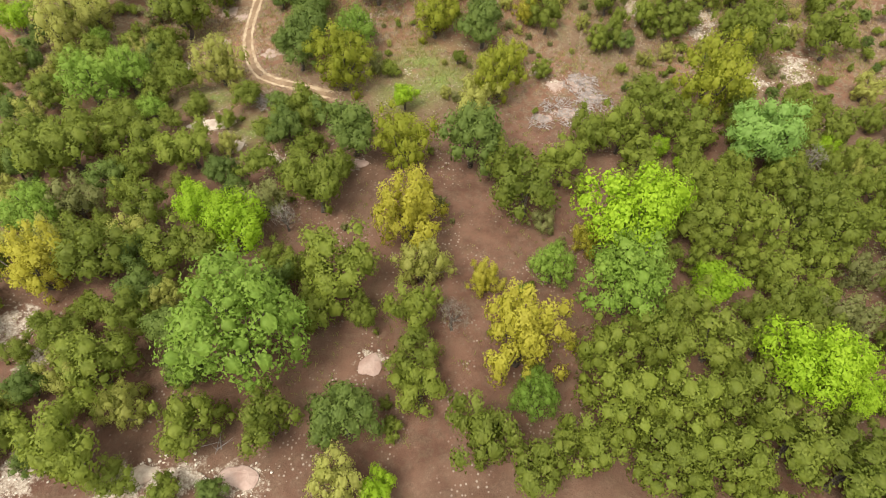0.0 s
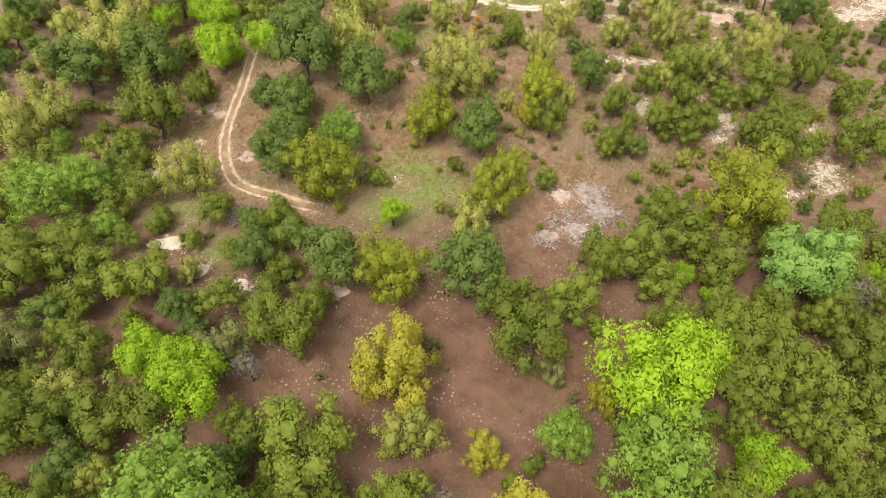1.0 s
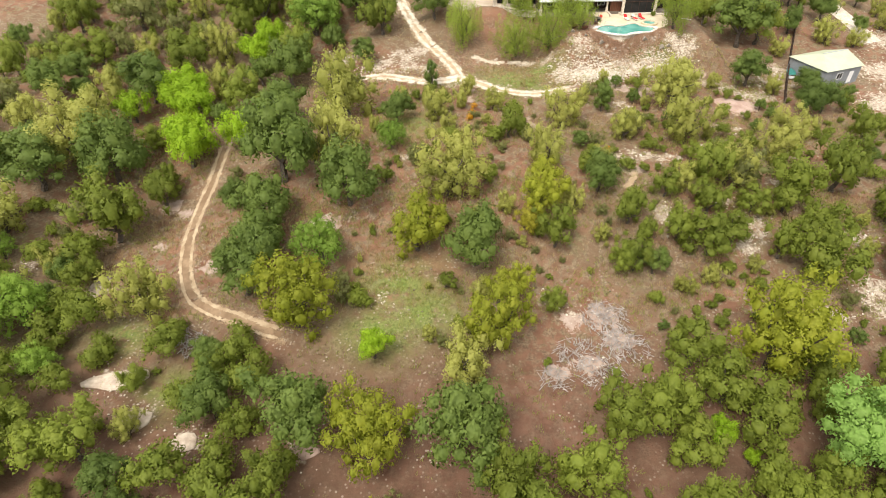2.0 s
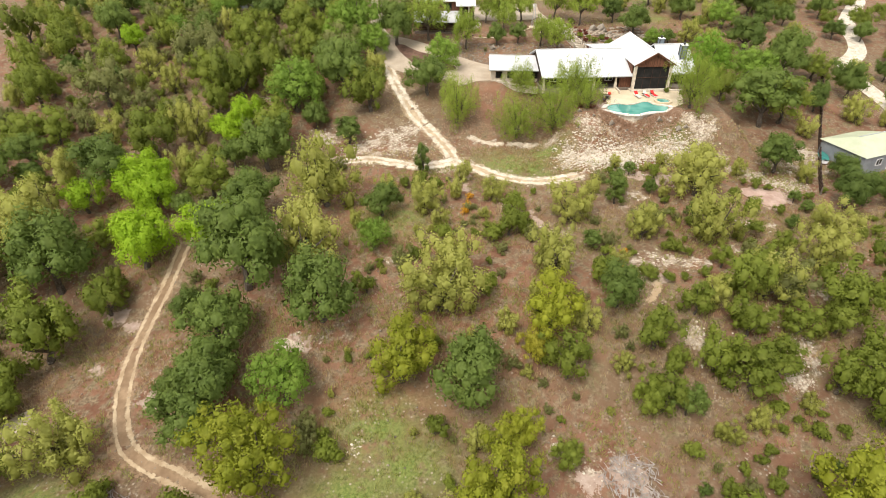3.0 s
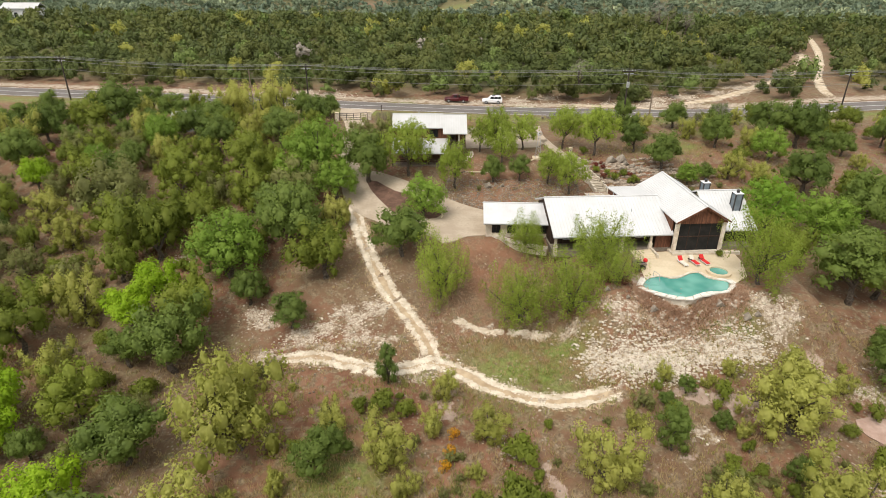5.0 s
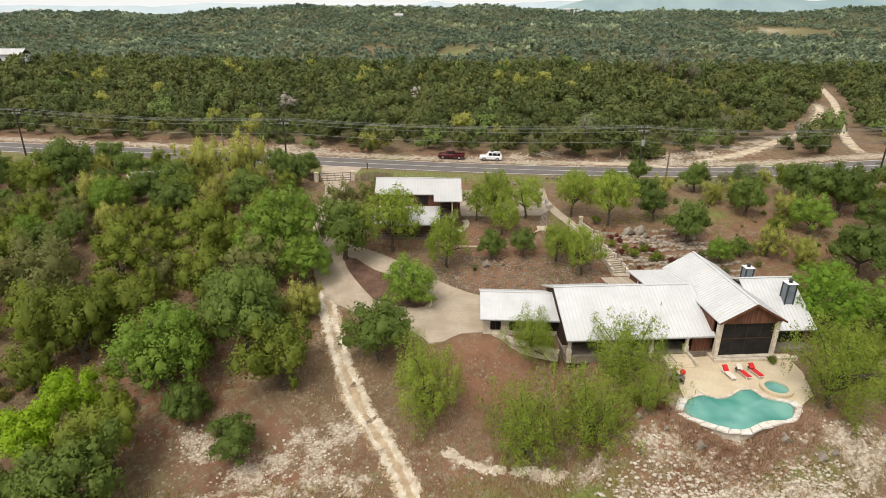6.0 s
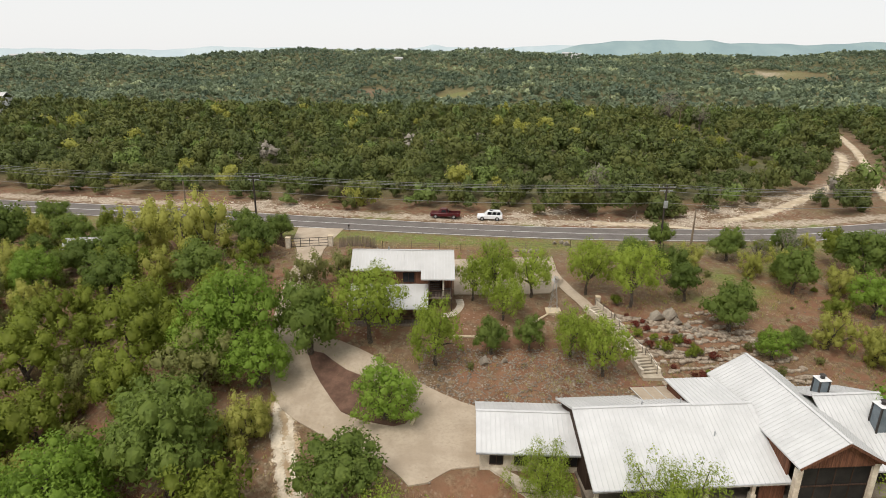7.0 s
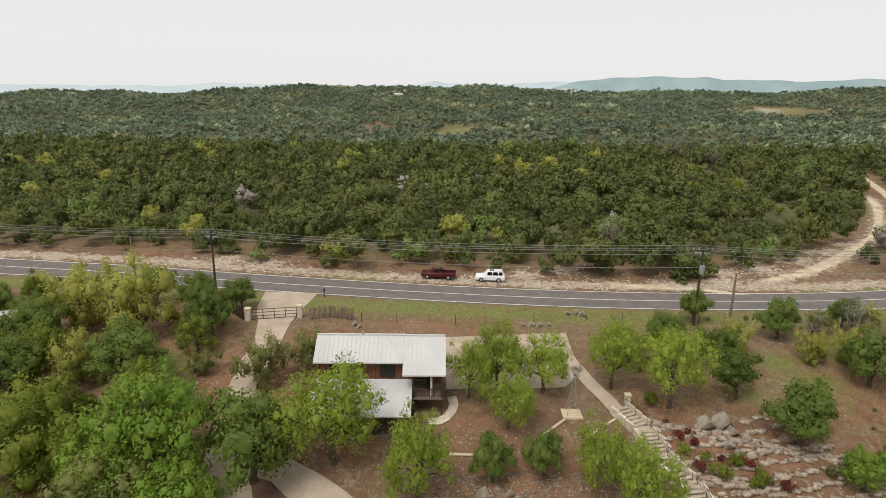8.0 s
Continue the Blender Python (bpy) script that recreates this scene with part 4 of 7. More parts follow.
for u in (-3.0, 0.2, 3.4, 6.6):
    part("post", boxed(u - 0.09, u + 0.09, -3.9, -3.72, -2.6, 0.30), DARKWOOD, guest)
part("porch_beam", boxed(-3.2, 6.8, -3.9, -3.74, 0.12, 0.30), DARKWOOD, guest)
part("deck", boxed(-3.1, 6.8, -4.0, 1.2, -2.3, -1.75), GREYWOOD, guest)
for z in (-0.85, -1.25):
    part("rail", boxed(-3.0, 6.6, -3.88, -3.80, z, z + 0.07), DARKWOOD, guest)
for i in range(24):
    u = -2.8 + i * 0.4
    part("baluster", boxed(u - 0.02, u + 0.02, -3.86, -3.82, -1.75, -0.8), DARKWOOD, guest)
part("deck", boxed(6.9, 10.0, -0.9, 2.6, 0.35, 0.55), GREYWOOD, guest)
for u in (7.0, 9.9):
    part("post", boxed(u - 0.08, u + 0.08, -0.78, -0.62, -2.4, 3.0), DARKWOOD, guest)
part("rail", boxed(7.0, 9.9, -0.76, -0.66, 1.40, 1.48), DARKWOOD, guest)
for i in range(15):
    u = 7.15 + i * 0.19
    part("baluster", boxed(u - 0.02, u + 0.02, -0.73, -0.69, 0.55, 1.40), DARKWOOD, guest)
for i in range(10):
    part("stair_tread", boxed(7.1, 8.4, -0.2 + i * 0.26, 0.1 + i * 0.26, 0.6 + i * 0.17, 0.66 + i * 0.17), GREYWOOD, guest)
part("stair_wall", boxed(8.75, 8.95, -0.4, 2.5, 0.55, 2.9), LIME, guest, "cream plastered panel beside the stair")
part("vent_pipe", tubed((1.6, 3.4, 5.4), (1.6, 3.4, 6.0), 0.09, 0.09, 8), GALV, guest)
part("wall_lamp", boxed(10.0, 10.12, 5.0, 5.2, 3.6, 4.0), STEEL, guest)

# ---- terrace and pool ----
mid = np.mean(POOL_RING, axis=0)
ring = curve_points(POOL_RING + (POOL_RING[0],), 0.5)[:-1]


def grown(k):
    d = ring - mid
    return mid + d * (1 + k / np.linalg.norm(d, axis=1))[:, None]


pool = thing("swimming_pool", float(mid[0]), float(mid[1]), -5.2, "free-form swimming pool with turquoise water and stone coping", "pool")
off = np.array([mid[0], mid[1]])


def ring_band(a, b, z0, z1):
    bm = bmesh.new()
    n = len(a)
    vs = [[bm.verts.new((*(p - off), z)) for p in q] for q, z in ((a, z0), (a, z1), (b, z1), (b, z0))]
    for i in range(n):
        j = (i + 1) % n
        for k in range(4):
            bm.faces.new((vs[k][i], vs[k][j], vs[(k + 1) % 4][j], vs[(k + 1) % 4][i]))
    return bm


bm = ring_band(grown(-0.35), grown(0.05), -0.25, 0.04)
part("coping_bed", bm, LIME, pool)
inner, outer = grown(-0.38), grown(0.14)
for i in range(0, len(ring) - 1, 2):
    j = min(i + 2, len(ring)) % len(ring)
    a, b, c, d = (Vector((*(p - off), 0)) for p in (inner[i], inner[j], outer[j], outer[i]))
    m = (a + b + c + d) / 4
    bm = bmesh.new()
    flush = m.y > 0.9 and -4.9 < m.x < 4.6
    rs = random.Random(i)
    if not flush:
        c, d = c + (c - b) * rs.uniform(0.1, 0.8), d + (d - a) * rs.uniform(0.1, 0.8)
        m = (a + b + c + d) / 4
    q = [(p - m) * 0.95 + m for p in (a, b, c, d)]
    h = 0.02 if flush else 0.10 + rs.uniform(0, 0.09)
    lo = [bm.verts.new((p.x, p.y, 0.0)) for p in q]
    hi = [bm.verts.new(((p.x - m.x) * 0.93 + m.x, (p.y - m.y) * 0.93 + m.y, h)) for p in q]
    bm.faces.new(hi)
    for k in range(4):
        bm.faces.new((lo[k], lo[(k + 1) % 4], hi[(k + 1) % 4], hi[k]))
    part("coping_stone", bm, PATIO if flush else COPING, pool)
inr = grown(-0.34)
part("water", slab([tuple(p - off) for p in inr], -0.22, -0.10), WATER, pool, "clear turquoise water")
part("basin", slab([tuple(p - off) for p in grown(0.0)], -1.6, -0.26), LIME, pool)
for k, s in enumerate((1.15, 0.8, 0.45)):
    part("step", tubed((-4.1, 1.0, -0.22), (-4.1, 1.0, -0.085 + 0.015 * k), s, s, 20), WATER, pool)
hr = bmesh.new()
tube(hr, (-3.6, 2.1, 0.0), (-3.6, 2.1, 0.8), 0.03)
tube(hr, (-3.6, 2.1, 0.8), (-3.2, 1.3, 0.75), 0.03)
tube(hr, (-3.2, 1.3, 0.75), (-3.1, 1.0, -0.2), 0.03)
part("hand_rail", hr, GALV, pool)
SPA = ((41.5, 146.7),)[0]
spa = thing("hot_tub", SPA[0], SPA[1], -5.36, "round stone hot tub with turquoise water beside the pool", "hot tub")
bm = bmesh.new()
n = 28
vs = [[bm.verts.new((r * cos(6.2832 * i / n), r * sin(6.2832 * i / n), z)) for i in range(n)] for r, z in ((1.55, 0), (1.55, 0.42), (1.12, 0.42), (1.12, 0.0))]
for i in range(n):
    for k in range(3):
        bm.faces.new((vs[k][i], vs[k][(i + 1) % n], vs[k + 1][(i + 1) % n], vs[k + 1][i]))
part("rim", bm, PATIO, spa)
part("water", tubed((0, 0, 0.02), (0, 0, 0.22), 1.13, 1.13, 28), WATER, spa)
north = [p for p in POOL_RING[1:11]]
TERRACE = tuple(north) + ((44.8, 145.8), (46.0, 149.8), (46.0, 152.0)) + ((46.6, 153.6), (37.2, 152.9), (31.5, 152.0)) + ((33.1, 151.8), (31.8, 147.5))
tagged(part("terrace", slab([tuple(p) for p in TERRACE], -5.75, -5.26), PATIO), "buff concrete pool terrace beside the house", "terrace", kind="structure")
stair = thing("porch_steps", 33.4, 151.9, -5.26, "cream stone steps with a dark handrail up to the porch", "stairs", 4.5)
for i in range(3):
    part("step", boxed(-1.6, 1.3, -1.5 + 0.4 * i, 0.9, -0.1 + 0.1 * i, 0.1 + 0.1 * i, bevel=0.015), PATIO, stair)
hr = bmesh.new()
tube(hr, (-1.5, 0.9, 1.25), (-1.1, -1.7, 0.9), 0.03)
for u, v, z in ((-1.5, 0.9, 1.25), (-1.3, -0.4, 1.07), (-1.1, -1.7, 0.9)):
    tube(hr, (u, v, 0.0), (u, v, z), 0.025)
part("hand_rail", hr, STEEL, stair)
part("side_wall", boxed(1.32, 1.6, -1.4, 1.0, -0.1, 0.55, bevel=0.03), LIME, stair, "low cream stone side wall")
curb = bmesh.new()
line = ((5.2, 166.7), (5.8, 165.8), (6.0, 164.7), (5.7, 163.6))
for (xa, ya), (xb, yb) in zip(line[:-1], line[1:]):
    tube(curb, (xa, ya, float(land(xa, ya)) + 0.15), (xb, yb, float(land(xb, yb)) + 0.15), 0.16, 0.16, 6)
tagged(part("curb", curb, PATIO), "short curved cream stone curb at the planting bed", "curb", kind="structure")
laid("stone_path", ribbon("stone_path", curve_points(((11.0, 186.6), (11.2, 185.1), (10.7, 183.5), (9.7, 182.5), (8.6, 182.4)), 0.6), 0.5, 0.09, LIME, 0.12, 2), "curved cream stone path at the guest house corner", "path")
log_x, log_y = ((49.4, 149.5),)[0]
tagged(part("fallen_pole", tubed((log_x - 0.9, log_y + 0.45, -5.2), (log_x + 0.9, log_y - 0.45, -5.2), 0.07, 0.06), WHITE), "thin white pole lying under the tree by the terrace", "pole")
tagged(part("planter_wall", slab(((37.2, 151.5), (46.8, 152.3), (46.8, 152.7), (37.2, 151.9)), -5.5, -4.95), LIME), "low buff planter wall below the screened porch", "wall", kind="structure")

# ---- stairs and rock garden ----
def steps_down(a, b, za, zb, wide, n, label):
    """A flight of stone steps from a to b with low stepped side walls."""
    a, b = Vector((*a, za)), Vector((*b, zb))
    flat = Vector((b.x - a.x, b.y - a.y, 0))
    st = thing("stone_stairs", a.x, a.y, 0, label, "stairs", math.degrees(math.atan2(flat.y, flat.x)), "garden stairs")
    L, h = flat.length, (za - zb) / n
    bm = bmesh.new()
    side = [[bm.verts.new(p) for p in ((0, s * wide, za - 0.9), (0, s * wide, za - 0.22), (L, s * wide, zb - 0.22), (L, s * wide, zb - 0.9))] for s in (-1, 1)]
    for i in range(4):
        bm.faces.new((side[0][i], side[0][(i + 1) % 4], side[1][(i + 1) % 4], side[1][i]))
    bm.faces.new(side[0])
    bm.faces.new(side[1])
    # browner than the treads, so the gaps carry the risers' shade as colour
    part("flight_core", bm, LEDGE, st, "brown stone core, its dark tone standing for riser shade")
    for i in range(n):
        x = L * i / n
        part("step", boxed(x, x + L / n * 0.74, -wide, wide, za - i * h - 0.16, za - i * h, bevel=0.015), STEPSTONE, st)
    for s in (-1, 1):
        for i in range(3):
            x0, x1 = L * i / 3, L * (i + 1) / 3
            z = za - (za - zb) * (i + 0.4) / 3
            part("side_wall", boxed(x0 + 0.02, x1 - 0.02, s * (wide + 0.19) - 0.17, s * (wide + 0.19) + 0.17, z - 1.0, z + 0.4, bevel=0.03), LIME, st)
    bm = bmesh.new()
    tube(bm, (0, wide * 0.8, za + 0.9), (L, wide * 0.8, zb + 0.9), 0.03)
    for i in range(3):
        x, z = L * i / 2, za + (zb - za) * i / 2
        tube(bm, (x, wide * 0.8, z - 0.1), (x, wide * 0.8, z + 0.9), 0.025)
    part("hand_rail", bm, STEEL, st)


S1, S2, S3 = (28.4, 184.6), (30.8, 177.6), (32.4, 171.3)
stops = (S1, (29.9, 181.2), (30.5, 177.8), (31.9, 174.6), S3)
for i in range(4):
    a, b = stops[i], stops[i + 1]
    steps_down(a, (b[0] - 0.12 * (b[0] - a[0]), b[1] - 0.12 * (b[1] - a[1])), float(land(*a)) + 0.35, float(land(*b)) + 0.45, 0.85, 6, "cream stone garden stairs with stepped side walls")
    lx_, ly_ = b
    tagged(part("stair_landing", boxed(lx_ - 1.15, lx_ + 1.15, ly_ - 0.35, ly_ + 0.75, float(land(*b)) - 0.5, float(land(*b)) + 0.34, bevel=0.02), STEPSTONE), "cream stone landing between stair flights", "landing", kind="structure")
pier = thing("stone_pier", 29.5, 185.6, float(land(29.5, 185.6)), "square cream limestone pier at the stair head", "pier")
part("shaft", boxed(-0.28, 0.28, -0.28, 0.28, -0.1, 1.15, bevel=0.03), LIME, pier)
part("cap", boxed(-0.34, 0.34, -0.34, 0.34, 1.15, 1.28, bevel=0.03), PATIO, pier)


def rock_mesh(seed, flat=0.6, corners=10):
    """A rough angular stone about one metre across."""
    r = random.Random(seed)
    bm = bmesh.new()
    for i in range(corners):
        a, h = 6.2832 * (i * 0.382 + r.uniform(0, 0.12)), -0.45 + 0.9 * (i % 4) / 3
        k = r.uniform(0.38, 0.56) * (1 - 0.35 * max(0, h))
        bm.verts.new((k * cos(a), k * sin(a) * 0.9, h * flat * r.uniform(0.75, 1.0)))
    out = bmesh.ops.convex_hull(bm, input=bm.verts[:])
    bmesh.ops.delete(bm, geom=[v for v in out["geom_interior"] if isinstance(v, bmesh.types.BMVert)], context="VERTS")
    return bm


def to_arrays(bm):
    bmesh.ops.triangulate(bm, faces=bm.faces[:])
    bm.verts.index_update()
    v = np.array([p.co[:] for p in bm.verts])
    f = np.array([[q.index for q in p.verts] for p in bm.faces])
    bm.free()
    return v, f


def block_mesh(seed):
    """A split ledge stone, longer than deep."""
    r = random.Random(seed)
    bm = bmesh.new()
    bmesh.ops.create_cube(bm, size=1)
    bmesh.ops.subdivide_edges(bm, edges=[e for e in bm.edges if abs(e.verts[0].co.x - e.verts[1].co.x) > 0.5], cuts=1)
    for v in bm.verts:
        v.co = Vector((v.co.x * r.uniform(0.8, 1.1), v.co.y * r.uniform(0.42, 0.62), v.co.z * r.uniform(0.38, 0.52))) + Vector((r.uniform(-0.08, 0.08), r.uniform(-0.08, 0.08), r.uniform(-0.05, 0.05)))
    return bm


ROCKS = [to_arrays(rock_mesh(30 + i, 0.45 + 0.1 * (i % 4))) for i in range(6)]


def strew(name, places, sizes, mat, label, seed, category="stones", shapes=None, turn=6.28):
    """Many small stones in one mesh."""
    rng = np.random.default_rng(seed)
    V, Fc, n = [], [], 0
    shapes = shapes or ROCKS
    for (x, y), s in zip(places, sizes):
        v, f = shapes[rng.integers(0, len(shapes))]
        a = rng.uniform(0, turn) - turn / 2
        c, d = cos(a), sin(a)
        q = np.column_stack((v[:, 0] * c - v[:, 1] * d, v[:, 0] * d + v[:, 1] * c, v[:, 2])) * s * (1, rng.uniform(0.6, 1), rng.uniform(0.7, 1.1))
        V.append(q + (x, y, float(land(x, y)) + 0.08 * s))
        Fc.append(f + n)
        n += len(v)
    return tagged(new(name, rows_to_mesh(name, np.concatenate(V), np.concatenate(Fc), mat)), label, category, kind="stuff")


def round_spots(spots, n, seed, wide=1.0):
    rng = np.random.default_rng(seed)
    w = np.array([r * r for _, r in spots], float)
    k = rng.choice(len(spots), n, p=w / w.sum())
    out = []
    for i in k:
        (cx, cy), r = spots[i]
        out.append((cx + rng.normal() * r * 0.75 * wide, cy + rng.normal() * r * 0.6 * wide))
    return [p for p in out if not (24 < p[0] < 50 and 142 < p[1] < 167) and away(np.array([p[0]]), np.array([p[1]]), ROAD_LINE)[0] > 4.6]


rng = np.random.default_rng(21)
NEAR_PALE = [p for p in PALE_SPOTS if p[0][1] < 235]
pl = round_spots(NEAR_PALE, 8500, 22)
strew("limestone_rubble", pl, 0.09 + 0.4 * rng.random(len(pl)) ** 2.5, LIME, "white limestone rubble on the slope", 23)
# the dam of rubble below the pool
pl = round_spots(PALE_SPOTS[:9], 5200, 24, 1.3)
strew("limestone_rubble", pl, 0.12 + 0.5 * rng.random(len(pl)) ** 2.5, LIME, "pale limestone rubble bank below the pool", 24)
pl = [tuple(p + (rng.normal() * 0.3, -rng.uniform(0.3, 1.6))) for p in grown(0.5) for _ in range(3) if p[1] < mid[1]]
strew("limestone_rubble", pl, rng.uniform(0.3, 0.9, len(pl)), LIME, "pale boulders under the pool edge", 25)
# general litter of small stones
pl = [(rng.uniform(-60, 75), rng.uniform(80, 205)) for _ in range(3200)]
pl = [p for p in pl if not (8 < p[0] < 51 and 143 < p[1] < 167) and not (-4 < p[0] < 11 and 179 < p[1] < 191)]
strew("scattered_stones", pl, rng.uniform(0.1, 0.4, len(pl)), GREYROCK, "scattered grey limestone stones in dry litter", 26)
def rock_slab(x, y, half, deep, turn, seed, mat, label):
    """A low worn rock shelf with an uneven edge."""
    rg = random.Random(seed)
    rim, bm = 16, bmesh.new()
    rings = []
    for k, (grow, up) in enumerate(((1.0, -0.25), (1.0, 0.10), (0.86, 0.20), (0.5, 0.26))):
        ring = []
        for i in range(rim):
            a = 6.2832 * i / rim
            rr = grow * (1 + 0.16 * sin(2 * a + seed) + 0.12 * sin(3 * a + 2 * seed)) + rg.uniform(-0.07, 0.07)
            px, py = half * rr * cos(a), deep * rr * sin(a)
            qx, qy = x + px * cos(turn) - py * sin(turn), y + px * sin(turn) + py * cos(turn)
            ring.append(bm.verts.new((qx - x, qy - y, float(land(qx, qy)) + up + rg.uniform(-0.04, 0.04))))
        rings.append(ring)
    for lo, hi in zip(rings[:-1], rings[1:]):
        for i in range(rim):
            bm.faces.new((lo[i], lo[(i + 1) % rim], hi[(i + 1) % rim], hi[i]))
    bm.faces.new(rings[-1])
    ob = part("rock_slab", bm, mat)
    ob.location = (x, y, 0)
    tagged(ob, label, "rock")


SHELF = m_plain("bleached_rock_shelf", (0.36, 0.275, 0.205), (0.60, 0.50, 0.385), 0.7, 0.92, fine=2.5, depth=0.6)
PINKROCK = m_plain("pinkish_worn_rock", (0.33, 0.215, 0.165), (0.46, 0.335, 0.27), 0.6, 0.92, fine=2.5, depth=0.6)
for i, (x, y, half, deep, turn) in enumerate(((-35.0, 74.6, 3.6, 1.3, 0.25), (-30.8, 69.4, 1.6, 1.3, 0.5), (-24.9, 66.7, 1.8, 0.9, 0.0), (-44.5, 90.7, 1.3, 1.9, 0.2), (-15.0, 98.5, 1.8, 0.9, -0.4), (-30.4, 22.0, 2.2, 1.2, 0.5))):
    rock_slab(x, y, half, deep, turn, 3 + i, SHELF, "bleached limestone shelf bare of soil on the hillside")
for i, (x, y, half, deep, turn) in enumerate(((-12.8, 65.3, 2.0, 1.0, 0.1), (-8.0, 34.3, 1.1, 1.6, -0.3), (-19.8, 22.3, 1.8, 1.2, 0.0), (51.6, 124.8, 3.0, 2.4, 0.1))):
    rock_slab(x, y, half, deep, turn, 13 + i, PINKROCK, "pinkish worn rock shelf on the bare slope")

# cut rock ledges across the rock garden
pl, sz = [], []
for k in range(13):
    y0 = 171.4 + k * 0.95
    for i in range(60):
        x = 33.6 + i * 0.36 + rng.uniform(-0.2, 0.2) - 0.35 * k
        if rng.random() < 0.8 and x < 52 - 0.5 * k:
            pl.append((x, y0 + 0.8 * sin(x * 0.33 + k) + rng.uniform(-0.2, 0.2)))
            sz.append(rng.uniform(0.35, 1.15))
strew("rock_ledge", pl, sz, LEDGE, "stepped tan limestone ledges of the rock garden", 27, shapes=[to_arrays(block_mesh(50 + i)) for i in range(6)], turn=0.9)
pl = [(rng.uniform(6, 29), rng.uniform(167, 176)) for _ in range(2600)]
strew("rubble_slope", pl, rng.uniform(0.12, 0.42, len(pl)), GREYROCK, "brown stones on the slope above the car court", 28)


pl = [(rng.uniform(2, 25), rng.uniform(139, 153)) for _ in range(420)]
strew("rubble_slope", pl, rng.uniform(0.08, 0.26, len(pl)), GREYROCK, "small brown stones on the slope below the garage", 29)


def boulder(x, y, s, seed, label="large tan limestone boulder on the garden slope"):
    bm = rock_mesh(seed, 0.85, 9)
    bmesh.ops.bevel(bm, geom=bm.edges[:], offset=0.02, segments=1, affect="EDGES")
    for v in bm.verts:
        v.co *= s
    ob = part("boulder", bm, BOULDER)
    ob.location = (x, y, float(land(x, y)) + 0.18 * s)
    tagged(ob, label, "boulder")


for i, (x, y) in enumerate(((36.3, 182.0), (38.1, 182.5), (38.6, 181.1), (39.7, 180.2), (40.1, 179.4), (40.4, 178.6), (39.1, 178.1), (38.1, 178.5), (41.5, 179.0), (38.9, 179.8), (37.5, 179.3), (41.2, 180.2))):
    boulder(x, y, (2.3, 2.4, 1.6, 1.2, 1.1, 1.0, 1.1, 1.0, 0.9, 0.9, 1.3, 0.9)[i], 60 + i)
for i, (x, y) in enumerate(((27.8, 208.5), (29.1, 208.7), (29.7, 207.9), (-1.2, 203.0), (-1.9, 203.7))):
    boulder(x, y, 1.0 + 0.2 * (i % 3), 80 + i, "pale boulder on the roadside verge")
for i, (x, y) in enumerate(((20.8, 204.2), (22.0, 204.2), (23.1, 204.2), (24.3, 204.3))):
    boulder(x, y, 1.0, 90 + i, "upright pale stone beside the parking pad")
for i, (x, y) in enumerate(((33.5, 138.7), (43.4, 139.1), (42.1, 138.9), (39.0, 139.9), (28.3, 140.7), (26.1, 142.1), (31.1, 139.5), (13.6, 173.6), (14.9, 174.3), (16.0, 173.7))):
    boulder(x, y, 0.7 + 0.25 * (i % 4), 100 + i, "pale limestone boulder on the bank")
for a, b in ((((9.8, 178.0), (14.6, 177.9))), (((23.8, 180.1), (27.5, 183.0))), (((19.2, 180.0), (22.4, 182.9)))):
    za, zb = float(land(*a)), float(land(*b))
    ob = part("log_edging", tubed((0, 0, 0.12), (b[0] - a[0], b[1] - a[1], zb - za + 0.12), 0.16, 0.13, 10), PATIO)
    ob.location = (*a, za)
    tagged(ob, "pale log edging a garden terrace", "edging")




def stick_pile(x, y, wide, n, mat, label, seed, long=1.6, heap=0.5):
    """A heap of cut branches."""
    rg = random.Random(seed)
    bm = bmesh.new()
    for _ in range(n):
        a, d, h = rg.uniform(0, 6.28), wide * rg.random() ** 0.6, rg.uniform(0.3, 1) * long
        cx, cy = d * cos(a), 0.8 * d * sin(a)
        t = rg.uniform(0, 3.14)
        z = float(land(x + cx, y + cy)) + 0.05 + heap * (1 - d / wide) * rg.random()
        e = Vector((cos(t), sin(t), rg.uniform(-0.12, 0.25))) * h
        c = Vector((cx, cy, z))
        v = [bm.verts.new(p) for p in (c - e + Vector((0, 0, 0.07)), c - e + Vector((-0.06 * sin(t), 0.06 * cos(t), 0)), c - e - Vector((-0.06 * sin(t), 0.06 * cos(t), 0)), c + e + Vector((0, 0, 0.04)))]
        for f in ((0, 1, 2), (0, 3, 1), (1, 3, 2), (2, 3, 0)):
            bm.faces.new([v[q] for q in f])
    ob = part("brush_pile", bm, mat)
    ob.location = (x, y, 0)
    tagged(ob, label, "brush pile", kind="stuff")


DEADWOOD = m_plain("bleached_dead_wood", (0.22, 0.18, 0.155), (0.46, 0.41, 0.37), 1.5, 0.9, fine=6)
for (x, y), w, n in zip(((22.0, 82.8), (23.5, 79.1), (17.9, 78.2), (20.0, 75.5), (14.9, 74.6), (-27.7, 79.6), (-29.3, 81.2)), (3.2, 3.0, 2.6, 2.8, 2.2, 2.2, 1.2), (170, 150, 100, 110, 70, 90, 16)):
    stick_pile(x, y, w, n, DEADWOOD, "sprawling heap of bleached grey cut branches", int(x * 10), 1.0 if n > 20 else 2.2)
stick_pile(*((-22.6, 25.6),)[0], 0.8, 6, DEADWOOD, "fallen grey dead branch on the soil", 3, 2.2, 0.2)

